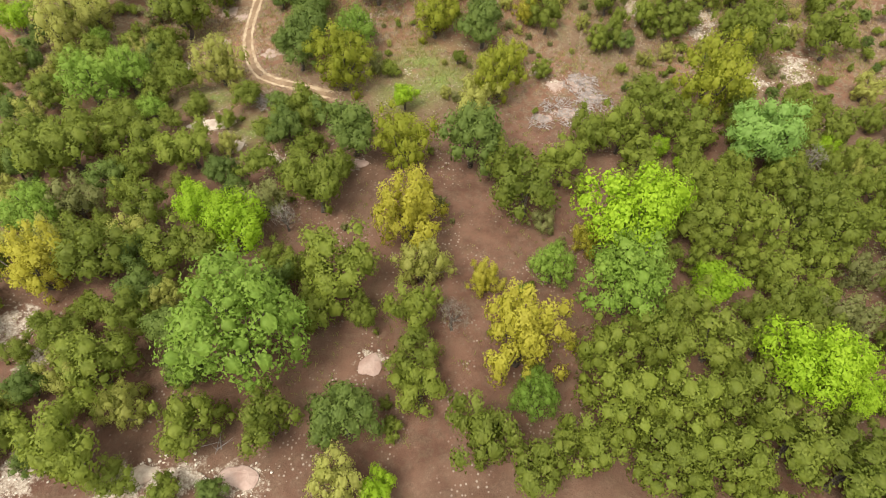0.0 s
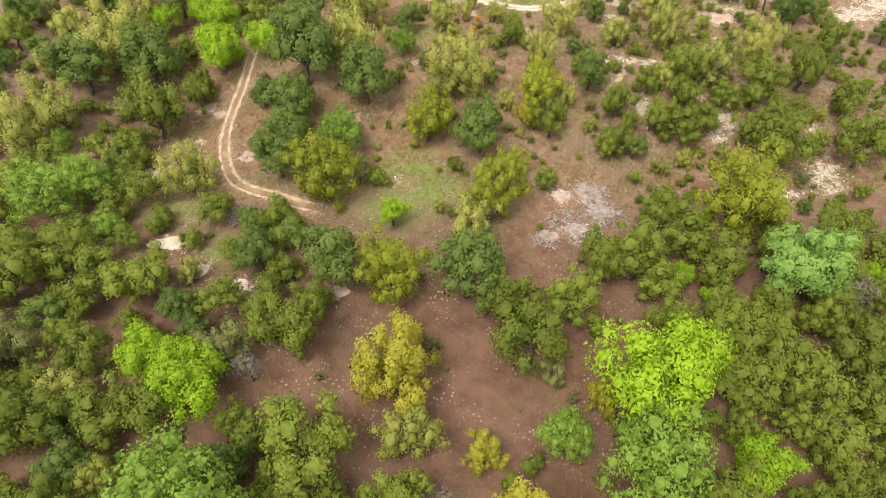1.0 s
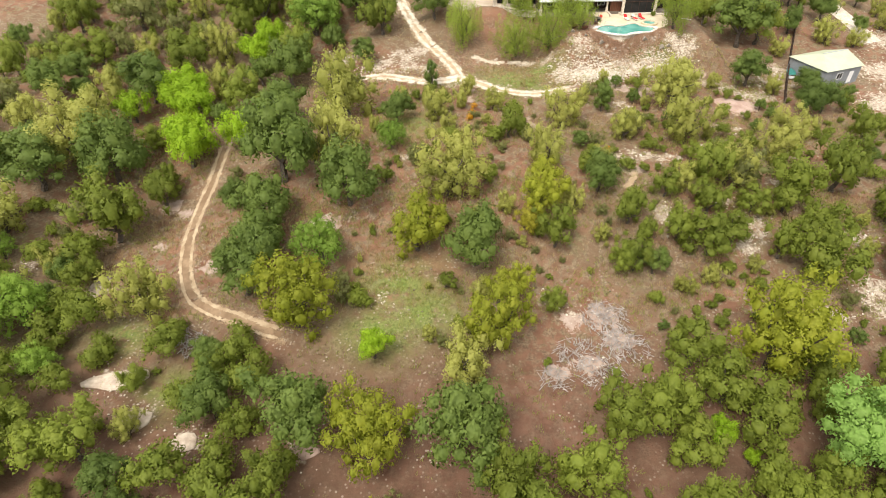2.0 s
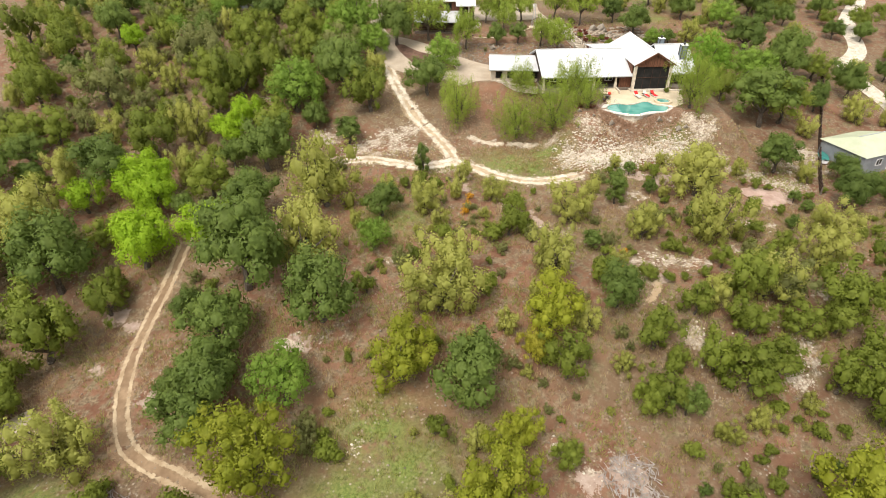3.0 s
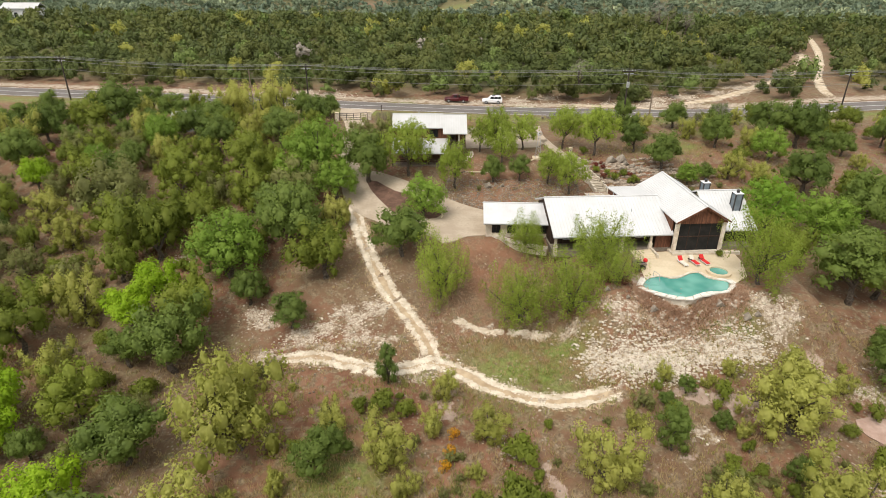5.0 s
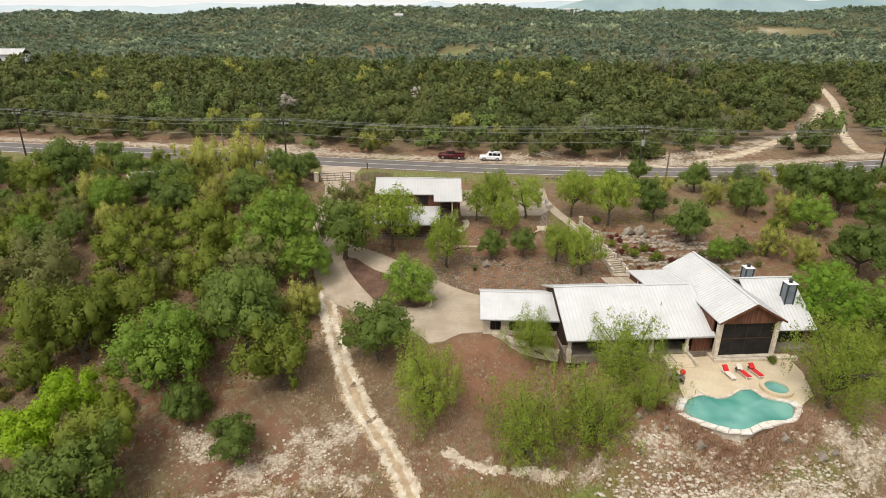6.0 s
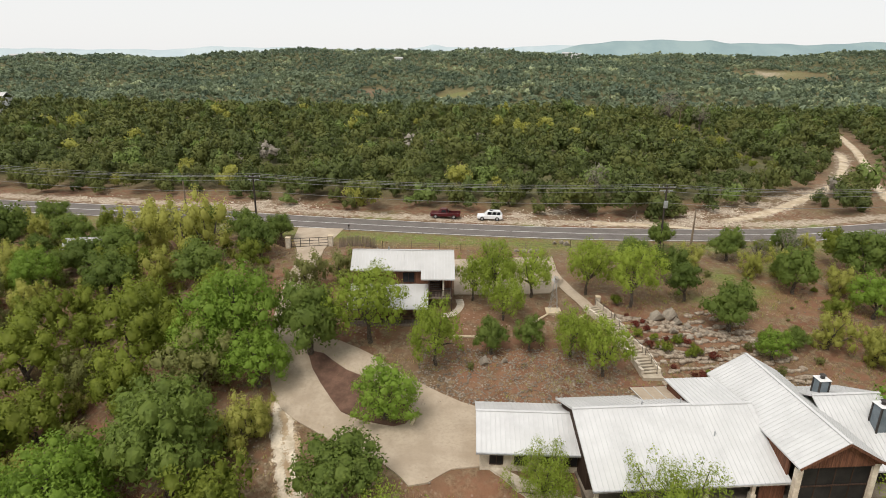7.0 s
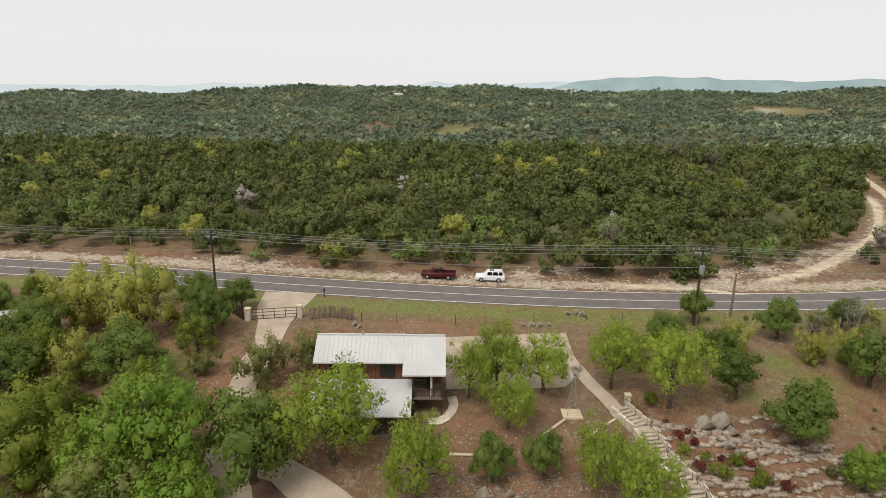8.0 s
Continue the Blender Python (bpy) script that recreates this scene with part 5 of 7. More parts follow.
# ---- power lines ----
def utility_pole(x, y, h, mat, arm=True, box_=False, turn=0.0, lean=0.0, label="dark creosoted utility pole with a crossarm and insulators"):
    z = float(land(x, y))
    p = thing("utility_pole", x, y, z, label, "utility pole", turn, "poles along the road")
    part("pole", tubed((0, 0, -0.3), (lean, 0, h), 0.19, 0.12, 12), mat, p)
    if arm:
        ca = part("crossarm", boxed(-1.3, 1.3, -0.08, 0.08, h - 0.55, h - 0.4), mat, p)
        for u in (-1.2, -0.55, 0.55, 1.2):
            part("insulator", tubed((u, 0, h - 0.4), (u, 0, h - 0.12), 0.07, 0.05, 8), GALV, ca)
        part("crossarm", boxed(-1.0, 1.0, 0.1, 0.26, h - 1.0, h - 0.88), GALV, p)
        part("cutout", tubed((0.35, -0.2, h - 1.2), (0.35, -0.2, h - 0.75), 0.08, 0.08, 8), GALV, p)
        part("cutout", tubed((-0.35, -0.2, h - 1.2), (-0.35, -0.2, h - 0.75), 0.08, 0.08, 8), GALV, p)
    if box_:
        t = part("transformer", tubed((0, -0.42, h - 3.6), (0, -0.42, h - 2.5), 0.33, 0.33, 16), GALV, p, "pale grey transformer can")
        part("bushing", tubed((0, -0.42, h - 2.5), (0, -0.42, h - 2.2), 0.06, 0.06, 8), STEEL, t)
    return p


POLES = ((-155, 233, 10.2), (-84.4, 224.2, 10.2), (-24.5, 214.5, 10.2), (44.2, 204.8, 11.2), (91.8, 207.7, 10.6), (150, 219, 10.6))
for i, (x, y, h) in enumerate(POLES):
    utility_pole(x, y, h, POLE, True, i == 3, -4)
utility_pole(-38.2, 217.6, 8.2, PALEPOLE, False, label="weathered tan pole without a crossarm beside the road")
utility_pole(51.0, 208.6, 6.3, PALEPOLE, False, label="short weathered tan service pole near the road")
utility_pole(104.6, 357, 9, PALEPOLE, False, label="pale pole in a clearing in the woods")
utility_pole(-118, 236, 8, PALEPOLE, False, label="weathered tan pole beside the road")


def wire(a, b, sag, r=0.028):
    c = bpy.data.curves.new("power_line", "CURVE")
    c.dimensions, c.bevel_depth, c.bevel_resolution = "3D", r, 1
    s = c.splines.new("POLY")
    n = 16
    s.points.add(n)
    a, b = Vector(a), Vector(b)
    for i in range(n + 1):
        t = i / n
        p = a.lerp(b, t)
        s.points[i].co = (p.x, p.y, p.z - 4 * sag * t * (1 - t), 1)
    c.materials.append(WIRE)
    tagged(new("power_line", c), "thin grey power line between the poles", "power line", "power lines")


for (xa, ya, ha), (xb, yb, hb) in zip(POLES[:-1], POLES[1:]):
    for u, dz in ((-1.2, -0.1), (0.0, -0.15), (1.2, -0.1), (0.05, -1.0), (0.1, -2.9)):
        wire((xa + 0.1 * u, ya + u, float(land(xa, ya)) + ha + dz), (xb + 0.1 * u, yb + u, float(land(xb, yb)) + hb + dz), 0.9)


# ---- gate, fences, roadside things ----
def gate_leaf(x0, y0, x1, y1):
    g = thing("metal_gate", x0, y0, float(land(x0, y0)), "dark brown metal entrance gate across the driveway", "gate", math.degrees(math.atan2(y1 - y0, x1 - x0)))
    L = math.hypot(x1 - x0, y1 - y0)
    for z in (0.15, 0.62, 1.1, 1.55):
        part("rail", tubed((0, 0, z), (L, 0, z), 0.045), STEEL, g)
    for i in range(5):
        part("upright", tubed((L * i / 4, 0, 0.05), (L * i / 4, 0, 1.6), 0.05), STEEL, g)


(g0x, g0y), (g1x, g1y), (g2x, g2y) = ((-16.1, 205.0), (-10.3, 206.2), (-8.9, 205.5))
gate_leaf(g0x, g0y, g1x, g1y)
for x, y in ((g0x - 0.5, g0y), (g1x + 0.45, g1y + 0.1)):
    q = thing("gate_pier", x, y, float(land(x, y)), "cream limestone gate pier with a flat cap", "pier", group="gate piers")
    part("shaft", boxed(-0.35, 0.35, -0.35, 0.35, -0.1, 1.7, bevel=0.03), LIME, q)
    part("cap", boxed(-0.42, 0.42, -0.42, 0.42, 1.7, 1.82, bevel=0.02), PATIO, q)
pts = ((-8.3, 205.5), (-5.6, 206.4), (-2.1, 205.3))
pick = thing("picket_fence", pts[0][0], pts[0][1], float(land(*pts[0])), "weathered grey coyote fence of rough upright stakes", "fence")
r_ = random.Random(4)
for (ax, ay), (bx, by) in zip(pts[:-1], pts[1:]):
    n = int(math.hypot(bx - ax, by - ay) / 0.16)
    for i in range(n):
        x, y = ax + (bx - ax) * i / n - pts[0][0], ay + (by - ay) * i / n - pts[0][1]
        part("stake", tubed((x, y, -0.1), (x + r_.uniform(-0.03, 0.03), y, 1.75 + r_.uniform(-0.2, 0.2)), 0.06, 0.04, 6), GREYWOOD, pick)
x, y = g0x - 1.2, g0y + 0.2
lf = thing("picket_fence", x, y, float(land(x, y)), "dark rough stake fence beside the gate pier", "fence")
for i in range(14):
    part("stake", tubed((-i * 0.17, i * 0.16, -0.1), (-i * 0.17, i * 0.16, 1.7 + r_.uniform(-0.2, 0.2)), 0.06, 0.04, 6), DARKWOOD, lf)
mx, my = ((-8.1, 214.5),)[0]
mail = thing("mailbox", mx, my, float(land(mx, my)), "dark metal mailbox on a wooden post", "mailbox")
part("post", boxed(-0.06, 0.06, -0.06, 0.06, -0.1, 1.05), DARKWOOD, mail)
part("box", boxed(-0.14, 0.14, -0.32, 0.28, 1.05, 1.36, bevel=0.05), STEEL, mail)
part("flag", boxed(0.14, 0.16, 0.0, 0.06, 1.25, 1.6), LAMPRED, mail)


def wire_fence(pts, label, high=1.25, gap=3.0):
    f = thing("wire_fence", pts[0][0], pts[0][1], 0, label, "fence")
    line = curve_points(pts, gap)
    for i, (x, y) in enumerate(line):
        z = float(land(x, y))
        part("post", tubed((x - pts[0][0], y - pts[0][1], z - 0.1), (x - pts[0][0], y - pts[0][1], z + high), 0.045, 0.04, 6), GREYWOOD if i % 3 else DARKWOOD, f)
    for k in (0.35, 0.7, 1.05):
        c = bpy.data.curves.new("wire", "CURVE")
        c.dimensions, c.bevel_depth, c.bevel_resolution = "3D", 0.008, 0
        sp = c.splines.new("POLY")
        sp.points.add(len(line) - 1)
        for q, (x, y) in zip(sp.points, line):
            q.co = (x - pts[0][0], y - pts[0][1], float(land(x, y)) + k, 1)
        c.materials.append(STEEL)
        new("wire", c).parent = f


wire_fence(((-1.1, 204.9), (8.2, 204.8), (15.8, 204.4)) + ((30, 206.5), (45, 205.2), (62, 206)), "thin wire fence with slim posts along the verge", 1.4, 5.0)
wire_fence(((-18.9, 209.6), (-35.0, 212.6), (-51.6, 214.7)) + ((-75, 214),), "thin wire fence with slim posts along the verge", 1.4, 6.0)
bound = curve_points(((82, 171), (79, 165), (71.6, 149.2), (63.4, 132.3), (60.5, 126)), 0.24)
plank_fence = thing("plank_fence", bound[0][0], bound[0][1], 0, "dark weathered plank fence along the property boundary", "fence")
for i, (x, y) in enumerate(bound):
    x, y, z = x - bound[0][0], y - bound[0][1], float(land(x, y))
    part("plank", boxed(x - 0.05, x + 0.05, y - 0.105, y + 0.105, z - 0.15, z + 1.15 + 0.06 * ((i * 5) % 4)), DARKWOOD if i % 5 else GREYWOOD, plank_fence)
br = thing("brace_post", *((46.1, 223.5),)[0], float(land(*((46.1, 223.5),)[0])), "wooden fence brace with two slanting struts", "fence post")
part("post", tubed((0, 0, -0.1), (0, 0, 2.0), 0.09), GREYWOOD, br)
part("strut", tubed((0, 0, 1.3), (1.6, 0.1, 0), 0.06), GREYWOOD, br)
part("strut", tubed((0, 0, 1.3), (-1.6, 0.1, 0), 0.06), GREYWOOD, br)

# garden windmill frame
wx, wy = ((23.3, 183.9),)[0]
mill = thing("garden_windmill", wx, wy, float(land(wx, wy)), "slender galvanised garden windmill tower on a slab", "windmill")
part("slab", boxed(-1.0, 1.0, -0.9, 0.9, -0.15, 0.10, bevel=0.02), PATIO, mill)
H = 4.4
cs = [(-0.55, -0.55), (0.55, -0.55), (0.55, 0.55), (-0.55, 0.55)]
for x, y in cs:
    part("leg", tubed((x, y, 0.1), (x * 0.12, y * 0.12, H), 0.02, 0.014, 6), GALV, mill)
bm = bmesh.new()
for k in range(5):
    a, b = k / 5.6, (k + 1) / 5.6
    for i in range(4):
        p, q = cs[i], cs[(i + 1) % 4]
        f = lambda c, s: (c[0] * (1 - 0.88 * s), c[1] * (1 - 0.88 * s), 0.1 + (H - 0.1) * s)
        tube(bm, f(p, a), f(q, b), 0.008, sides=4)
        tube(bm, f(q, a), f(p, b), 0.008, sides=4)
part("bracing", bm, GALV, mill)
hub = part("hub", tubed((0, -0.25, H + 0.1), (0, 0.2, H + 0.1), 0.07), STEEL, mill)
for i in range(12):
    a = 6.2832 * i / 12
    bm = bmesh.new()
    m = Matrix.Translation((0, -0.22, H + 0.1)) @ Matrix.Rotation(a, 4, "Y") @ Matrix.Translation((0, 0, 0.33)) @ Matrix.Rotation(0.5, 4, "Z") @ Matrix.Diagonal((0.09, 0.01, 0.32, 1))
    bmesh.ops.create_cube(bm, size=1, matrix=m)
    part("blade", bm, GALV, hub)
part("tail", boxed(-0.01, 0.01, 0.2, 0.85, H - 0.05, H + 0.28), GALV, mill)


# ---- vehicles ----
def loft(sections, mat, name, parent, label=""):
    """A body through cross sections: x, half width low, half width high, z low, z mid, z high."""
    bm = bmesh.new()
    rings = []
    for x, wl, wh, z0, zm, z1 in sections:
        pts = [(-wl * 0.92, z0), (-wl, z0 + 0.12), (-wl, zm), (-wh, z1 - 0.06), (-wh + 0.1, z1), (wh - 0.1, z1), (wh, z1 - 0.06), (wl, zm), (wl, z0 + 0.12), (wl * 0.92, z0)]
        rings.append([bm.verts.new((x, y, z)) for y, z in pts])
    for a, b in zip(rings[:-1], rings[1:]):
        for i in range(10):
            j = (i + 1) % 10
            bm.faces.new((a[i], a[j], b[j], b[i]))
    bm.faces.new(rings[0])
    bm.faces.new(rings[-1][::-1])
    return part(name, bm, mat, parent, label)


def wheel(parent, x, y, r):
    w = part("wheel", tubed((x, y - 0.12, r), (x, y + 0.12, r), r, r, 20), RUBBER, parent)
    part("rim", tubed((x, y - 0.13, r), (x, y + 0.13, r), r * 0.6, r * 0.6, 14), GALV, w)


def suv(x, y, turn):
    v = thing("suv", x, y, float(land(x, y)) + 0.02, "white sport utility vehicle parked on the road shoulder", "car", turn)
    loft(((-2.40, 0.86, 0.80, 0.42, 0.60, 0.95), (-2.30, 0.92, 0.84, 0.36, 0.75, 1.02), (-1.15, 0.95, 0.86, 0.32, 0.90, 1.10), (0.6, 0.95, 0.88, 0.32, 0.92, 1.12), (2.2, 0.95, 0.88, 0.34, 0.95, 1.16), (2.42, 0.90, 0.84, 0.42, 0.9, 1.10)), SUVPAINT, "body", v)
    loft(((-1.15, 0.80, 0.74, 1.02, 1.08, 1.12), (-0.45, 0.82, 0.68, 1.02, 1.15, 1.82), (0.4, 0.83, 0.70, 1.02, 1.15, 1.88), (1.9, 0.83, 0.70, 1.02, 1.15, 1.86), (2.36, 0.80, 0.72, 1.02, 1.12, 1.25)), SUVPAINT, "cabin", v)
    for s in (-1, 1):
        for a, b in ((-0.50, 0.37), (0.43, 1.29), (1.35, 2.02)):
            bm = bmesh.new()
            q = [bm.verts.new(p) for p in ((a, s * 0.835, 1.18), (b, s * 0.835, 1.18), (b - 0.03, s * 0.752, 1.72), (a + 0.10, s * 0.752, 1.72))]
            bm.faces.new(q)
            bmesh.ops.solidify(bm, geom=bm.faces[:], thickness=0.015)
            part("side_window", bm, GLASS, v)
        part("headlight", boxed(-2.42, -2.28, s * 0.62 - 0.16, s * 0.62 + 0.16, 0.74, 0.90, bevel=0.02), GALV, v)
        part("tail_light", boxed(2.34, 2.44, s * 0.78 - 0.09, s * 0.78 + 0.09, 0.85, 1.12, bevel=0.02), LAMPRED, v)
        part("mirror", boxed(-0.62, -0.45, s * 1.0 - 0.1, s * 1.0 + 0.1, 1.12, 1.28, bevel=0.03), SUVPAINT, v)
        part("roof_rail", tubed((-0.2, s * 0.62, 1.90), (1.8, s * 0.62, 1.90), 0.025), STEEL, v)
        for wx_ in (-1.45, 1.42):
            wheel(v, wx_, s * 0.84, 0.39)
    bm = bmesh.new()
    q = [bm.verts.new(p) for p in ((-1.10, -0.70, 1.14), (-1.10, 0.70, 1.14), (-0.52, 0.60, 1.74), (-0.52, -0.60, 1.74))]
    bm.faces.new(q)
    bmesh.ops.solidify(bm, geom=bm.faces[:], thickness=0.02)
    part("windscreen", bm, GLASS, v)
    part("sunroof", boxed(-0.1, 0.6, -0.35, 0.35, 1.88, 1.895), GLASS, v)
    part("bumper", boxed(-2.46, -2.34, -0.85, 0.85, 0.42, 0.62, bevel=0.03), SUVPAINT, v)


def pickup(x, y, turn):
    v = thing("pickup_truck", x, y, float(land(x, y)) + 0.02, "maroon pickup truck with a dark open bed on the shoulder", "truck", turn)
    loft(((-2.85, 0.88, 0.82, 0.48, 0.7, 1.05), (-2.7, 0.96, 0.86, 0.42, 0.85, 1.12), (-1.4, 0.98, 0.88, 0.40, 0.95, 1.18), (0.55, 0.98, 0.88, 0.40, 0.95, 1.20)), MAROON, "body", v)
    loft(((-1.45, 0.82, 0.78, 1.08, 1.14, 1.19), (-0.80, 0.84, 0.70, 1.08, 1.2, 1.84), (0.25, 0.84, 0.70, 1.08, 1.2, 1.86), (0.52, 0.82, 0.72, 1.08, 1.18, 1.30)), MAROON, "cabin", v)
    part("bed_floor", boxed(0.55, 2.85, -0.86, 0.86, 0.55, 0.72), STEEL, v)
    for s in (-1, 1):
        part("bed_side", boxed(0.55, 2.85, s * 0.92 - 0.06, s * 0.92 + 0.06, 0.5, 1.22, bevel=0.03), MAROON, v)
        bm = bmesh.new()
        q = [bm.verts.new(p) for p in ((-0.75, s * 0.845, 1.24), (0.2, s * 0.845, 1.24), (0.14, s * 0.765, 1.70), (-0.58, s * 0.765, 1.70))]
        bm.faces.new(q)
        bmesh.ops.solidify(bm, geom=bm.faces[:], thickness=0.015)
        part("side_window", bm, GLASS, v)
        part("headlight", boxed(-2.88, -2.78, s * 0.66 - 0.14, s * 0.66 + 0.14, 0.84, 1.0, bevel=0.02), GALV, v)
        part("tail_light", boxed(2.84, 2.92, s * 0.86 - 0.07, s * 0.86 + 0.07, 0.82, 1.12, bevel=0.02), LAMPRED, v)
        for wx_ in (-1.8, 1.75):
            wheel(v, wx_, s * 0.86, 0.40)
    part("tailgate", boxed(2.82, 2.90, -0.86, 0.86, 0.55, 1.2, bevel=0.02), MAROON, v)
    part("bed_rack", boxed(0.62, 0.70, -0.9, 0.9, 1.2, 1.75), STEEL, v)
    part("bumper", boxed(-2.95, -2.82, -0.9, 0.9, 0.45, 0.65, bevel=0.03), GALV, v)
    bm = bmesh.new()
    q = [bm.verts.new(p) for p in ((-1.40, -0.72, 1.22), (-1.40, 0.72, 1.22), (-0.86, 0.62, 1.78), (-0.86, -0.62, 1.78))]
    bm.faces.new(q)
    bmesh.ops.solidify(bm, geom=bm.faces[:], thickness=0.02)
    part("windscreen", bm, GLASS, v)


suv(17.8, 223.3, -5)
pickup(9.2, 224.4, -7)


# ---- terrace furniture ----
def lounger(x, y, turn, seat, head):
    l = thing("sun_lounger", x, y, -5.26, "reclining sun lounger with a %s seat and %s head cushion" % ("red" if seat == RED else "cream", "red" if head == RED else "cream"), "sun lounger", turn, "loungers by the pool")
    part("frame", boxed(-0.32, 0.32, -0.95, 0.95, 0.26, 0.32, bevel=0.02), WHITE, l)
    for a in (-0.28, 0.28):
        for b in (-0.85, 0.55):
            part("leg", tubed((a, b, 0), (a, b, 0.28), 0.03), WHITE, l)
    part("mattress", boxed(-0.29, 0.29, -0.92, 0.38, 0.32, 0.41, bevel=0.03), seat, l)
    bm = bmesh.new()
    m = Matrix.Translation((0, 0.68, 0.58)) @ Matrix.Rotation(0.75, 4, "X") @ Matrix.Diagonal((0.58, 0.75, 0.09, 1))
    bmesh.ops.create_cube(bm, size=1, matrix=m)
    part("backrest", bm, head, l)


(lx, ly), (mx2, my2), (nx2, ny2) = ((37.7, 149.0), (39.3, 149.2), (40.7, 149.4))
for x, y, a, s, h in ((lx, ly, 12, CREAM, RED), (mx2, my2, 14, RED, CREAM), (nx2, ny2, 14, RED, RED)):
    lounger(x, y, a, s, h)
for x, y in ((38.9, 149.7), (40.4, 150.0)):
    tb = thing("side_table", x, y, -5.26, "small dark round side table between the loungers", "table", group="side tables")
    part("top", tubed((0, 0, 0.42), (0, 0, 0.46), 0.3, 0.3, 16), DARKWOOD, tb)
    part("stem", tubed((0, 0, 0), (0, 0, 0.42), 0.05), DARKWOOD, tb)
kx, ky = ((32.5, 148.4),)[0]
gr = thing("kettle_grill", kx, ky, -5.26, "red kettle grill on dark legs", "grill")
bm = bmesh.new()
bmesh.ops.create_uvsphere(bm, u_segments=16, v_segments=10, radius=0.3, matrix=Matrix.Translation((0, 0, 0.85)))
part("bowl", bm, RED, gr)
for a in (0, 2.1, 4.2):
    part("leg", tubed((0.15 * cos(a), 0.15 * sin(a), 0.65), (0.32 * cos(a), 0.32 * sin(a), 0), 0.02), STEEL, gr)
for i, (x, y) in enumerate(((31.8, 147.8), (31.4, 148.2))):
    tb = thing("patio_table", x, y, -5.26, "weathered wooden table at the terrace edge", "table")
    part("top", boxed(-0.6, 0.6, -0.4, 0.4, 0.7, 0.75, bevel=0.01), GREYWOOD, tb)
    for a in (-0.52, 0.52):
        for b in (-0.33, 0.33):
            part("leg", boxed(a - 0.04, a + 0.04, b - 0.04, b + 0.04, 0, 0.7), GREYWOOD, tb)


def garden_chair(x, y, turn):
    z = float(land(x, y))
    c = thing("garden_chair", x, y, z, "dark rust-brown metal garden chair on the gravel", "chair", turn, "chairs round the fire pit")
    part("seat", tubed((0, 0, 0.40), (0, 0, 0.45), 0.30, 0.30, 14), STEEL, c)
    part("backrest", boxed(-0.28, 0.28, 0.22, 0.27, 0.45, 0.95, bevel=0.02), STEEL, c)
    for a in (-0.22, 0.22):
        for b in (-0.2, 0.2):
            part("leg", tubed((a, b, 0), (a, b, 0.42), 0.022), STEEL, c)


for i, (x, y) in enumerate(((32.0, 147.6), (31.1, 146.8))):
    garden_chair(x, y, 80 * i)
for x, y in ((26.7, 144.3), (28.6, 143.6)):
    fb = thing("fire_bowl", x, y, float(land(x, y)), "round rusty iron fire bowl on the gravel", "fire bowl", group="fire bowls")
    bm = bmesh.new()
    n, rs = 16, ((0.2, 0.12), (0.5, 0.32), (0.62, 0.55), (0.55, 0.52), (0.40, 0.30), (0.05, 0.2))
    vs = [[bm.verts.new((r * cos(6.2832 * i / n), r * sin(6.2832 * i / n), z)) for i in range(n)] for r, z in rs]
    for a, b in zip(vs[:-1], vs[1:]):
        for i in range(n):
            bm.faces.new((a[i], a[(i + 1) % n], b[(i + 1) % n], b[i]))
    part("bowl", bm, RUSTY, fb)
    for a in (0.5, 2.6, 4.7):
        part("leg", tubed((0.35 * cos(a), 0.35 * sin(a), 0), (0.3 * cos(a), 0.3 * sin(a), 0.25), 0.03), RUSTY, fb)


# ---- other buildings ----
def shed(x, y, z, turn, w, d, h, roof, wall, label):
    s = thing("shed", x, y, z, label, "shed", turn)
    part("wall", boxed(-w / 2, w / 2, -d / 2, d / 2, -0.4, h), wall, s)
    gable_roof(s, -w / 2 - 0.3, w / 2 + 0.3, -d / 2 - 0.3, d / 2 + 0.3, 0, h, h, h + d * 0.2, roof, 0.6)
    window(s, -0.6, 0.6, -d / 2 - 0.03, h * 0.4, h * 0.75)
    part("door", boxed(w / 2 - 1.4, w / 2 - 0.5, -d / 2 - 0.05, -d / 2, 0, 2.0), WHITE, s)


shed(-44, 199, float(land(-44, 199)), 10, 8.5, 4.5, 2.6, OLDROOF, SHEDWALL, "grey metal shed with a pale roof among the trees")
hut = thing("metal_shed", 69.0, 130.8, 0, "blue-grey metal shed with a pale yellowish hipped roof", "shed", 22)
for name, b in (("wall", (0.3, 8.8, 0.3, 0.5)), ("wall", (0.3, 0.5, 0.5, 8.2)), ("wall", (0.3, 8.8, 8.0, 8.2)), ("wall", (8.6, 8.8, 0.5, 8.0))):
    part(name, boxed(*b, -13.0, -8.65), SHEDWALL, hut)
bm = bmesh.new()
q = [bm.verts.new(p) for p in ((0, 0, -8.6), (9.1, 0, -8.6), (9.1, 8.5, -8.6), (0, 8.5, -8.6), (3, 4.25, -7.1), (9.1, 4.25, -7.1))]
for g in ((0, 1, 5, 4), (0, 4, 3), (3, 4, 5, 2), (1, 2, 5), (0, 3, 2, 1)):
    bm.faces.new([q[k] for k in g])
part("roof", bm, PALEROOF, hut)
part("ridge_cap", tubed((3, 4.25, -7.08), (9.1, 4.25, -7.08), 0.08), GALV, hut)
window(hut, 3.2, 4.4, 0.27, -10.4, -9.4)
part("door", boxed(6.2, 7.2, 0.24, 0.3, -11.5, -9.4), WHITE, hut)
plank = thing("white_plank", 67.6, 138.6, float(land(67.6, 138.6)), "long white painted plank leaning along the boundary fence", "plank", 86)
part("plank", boxed(-2.7, 2.7, -0.22, 0.22, 0.25, 0.33, bevel=0.01), WHITE, plank)
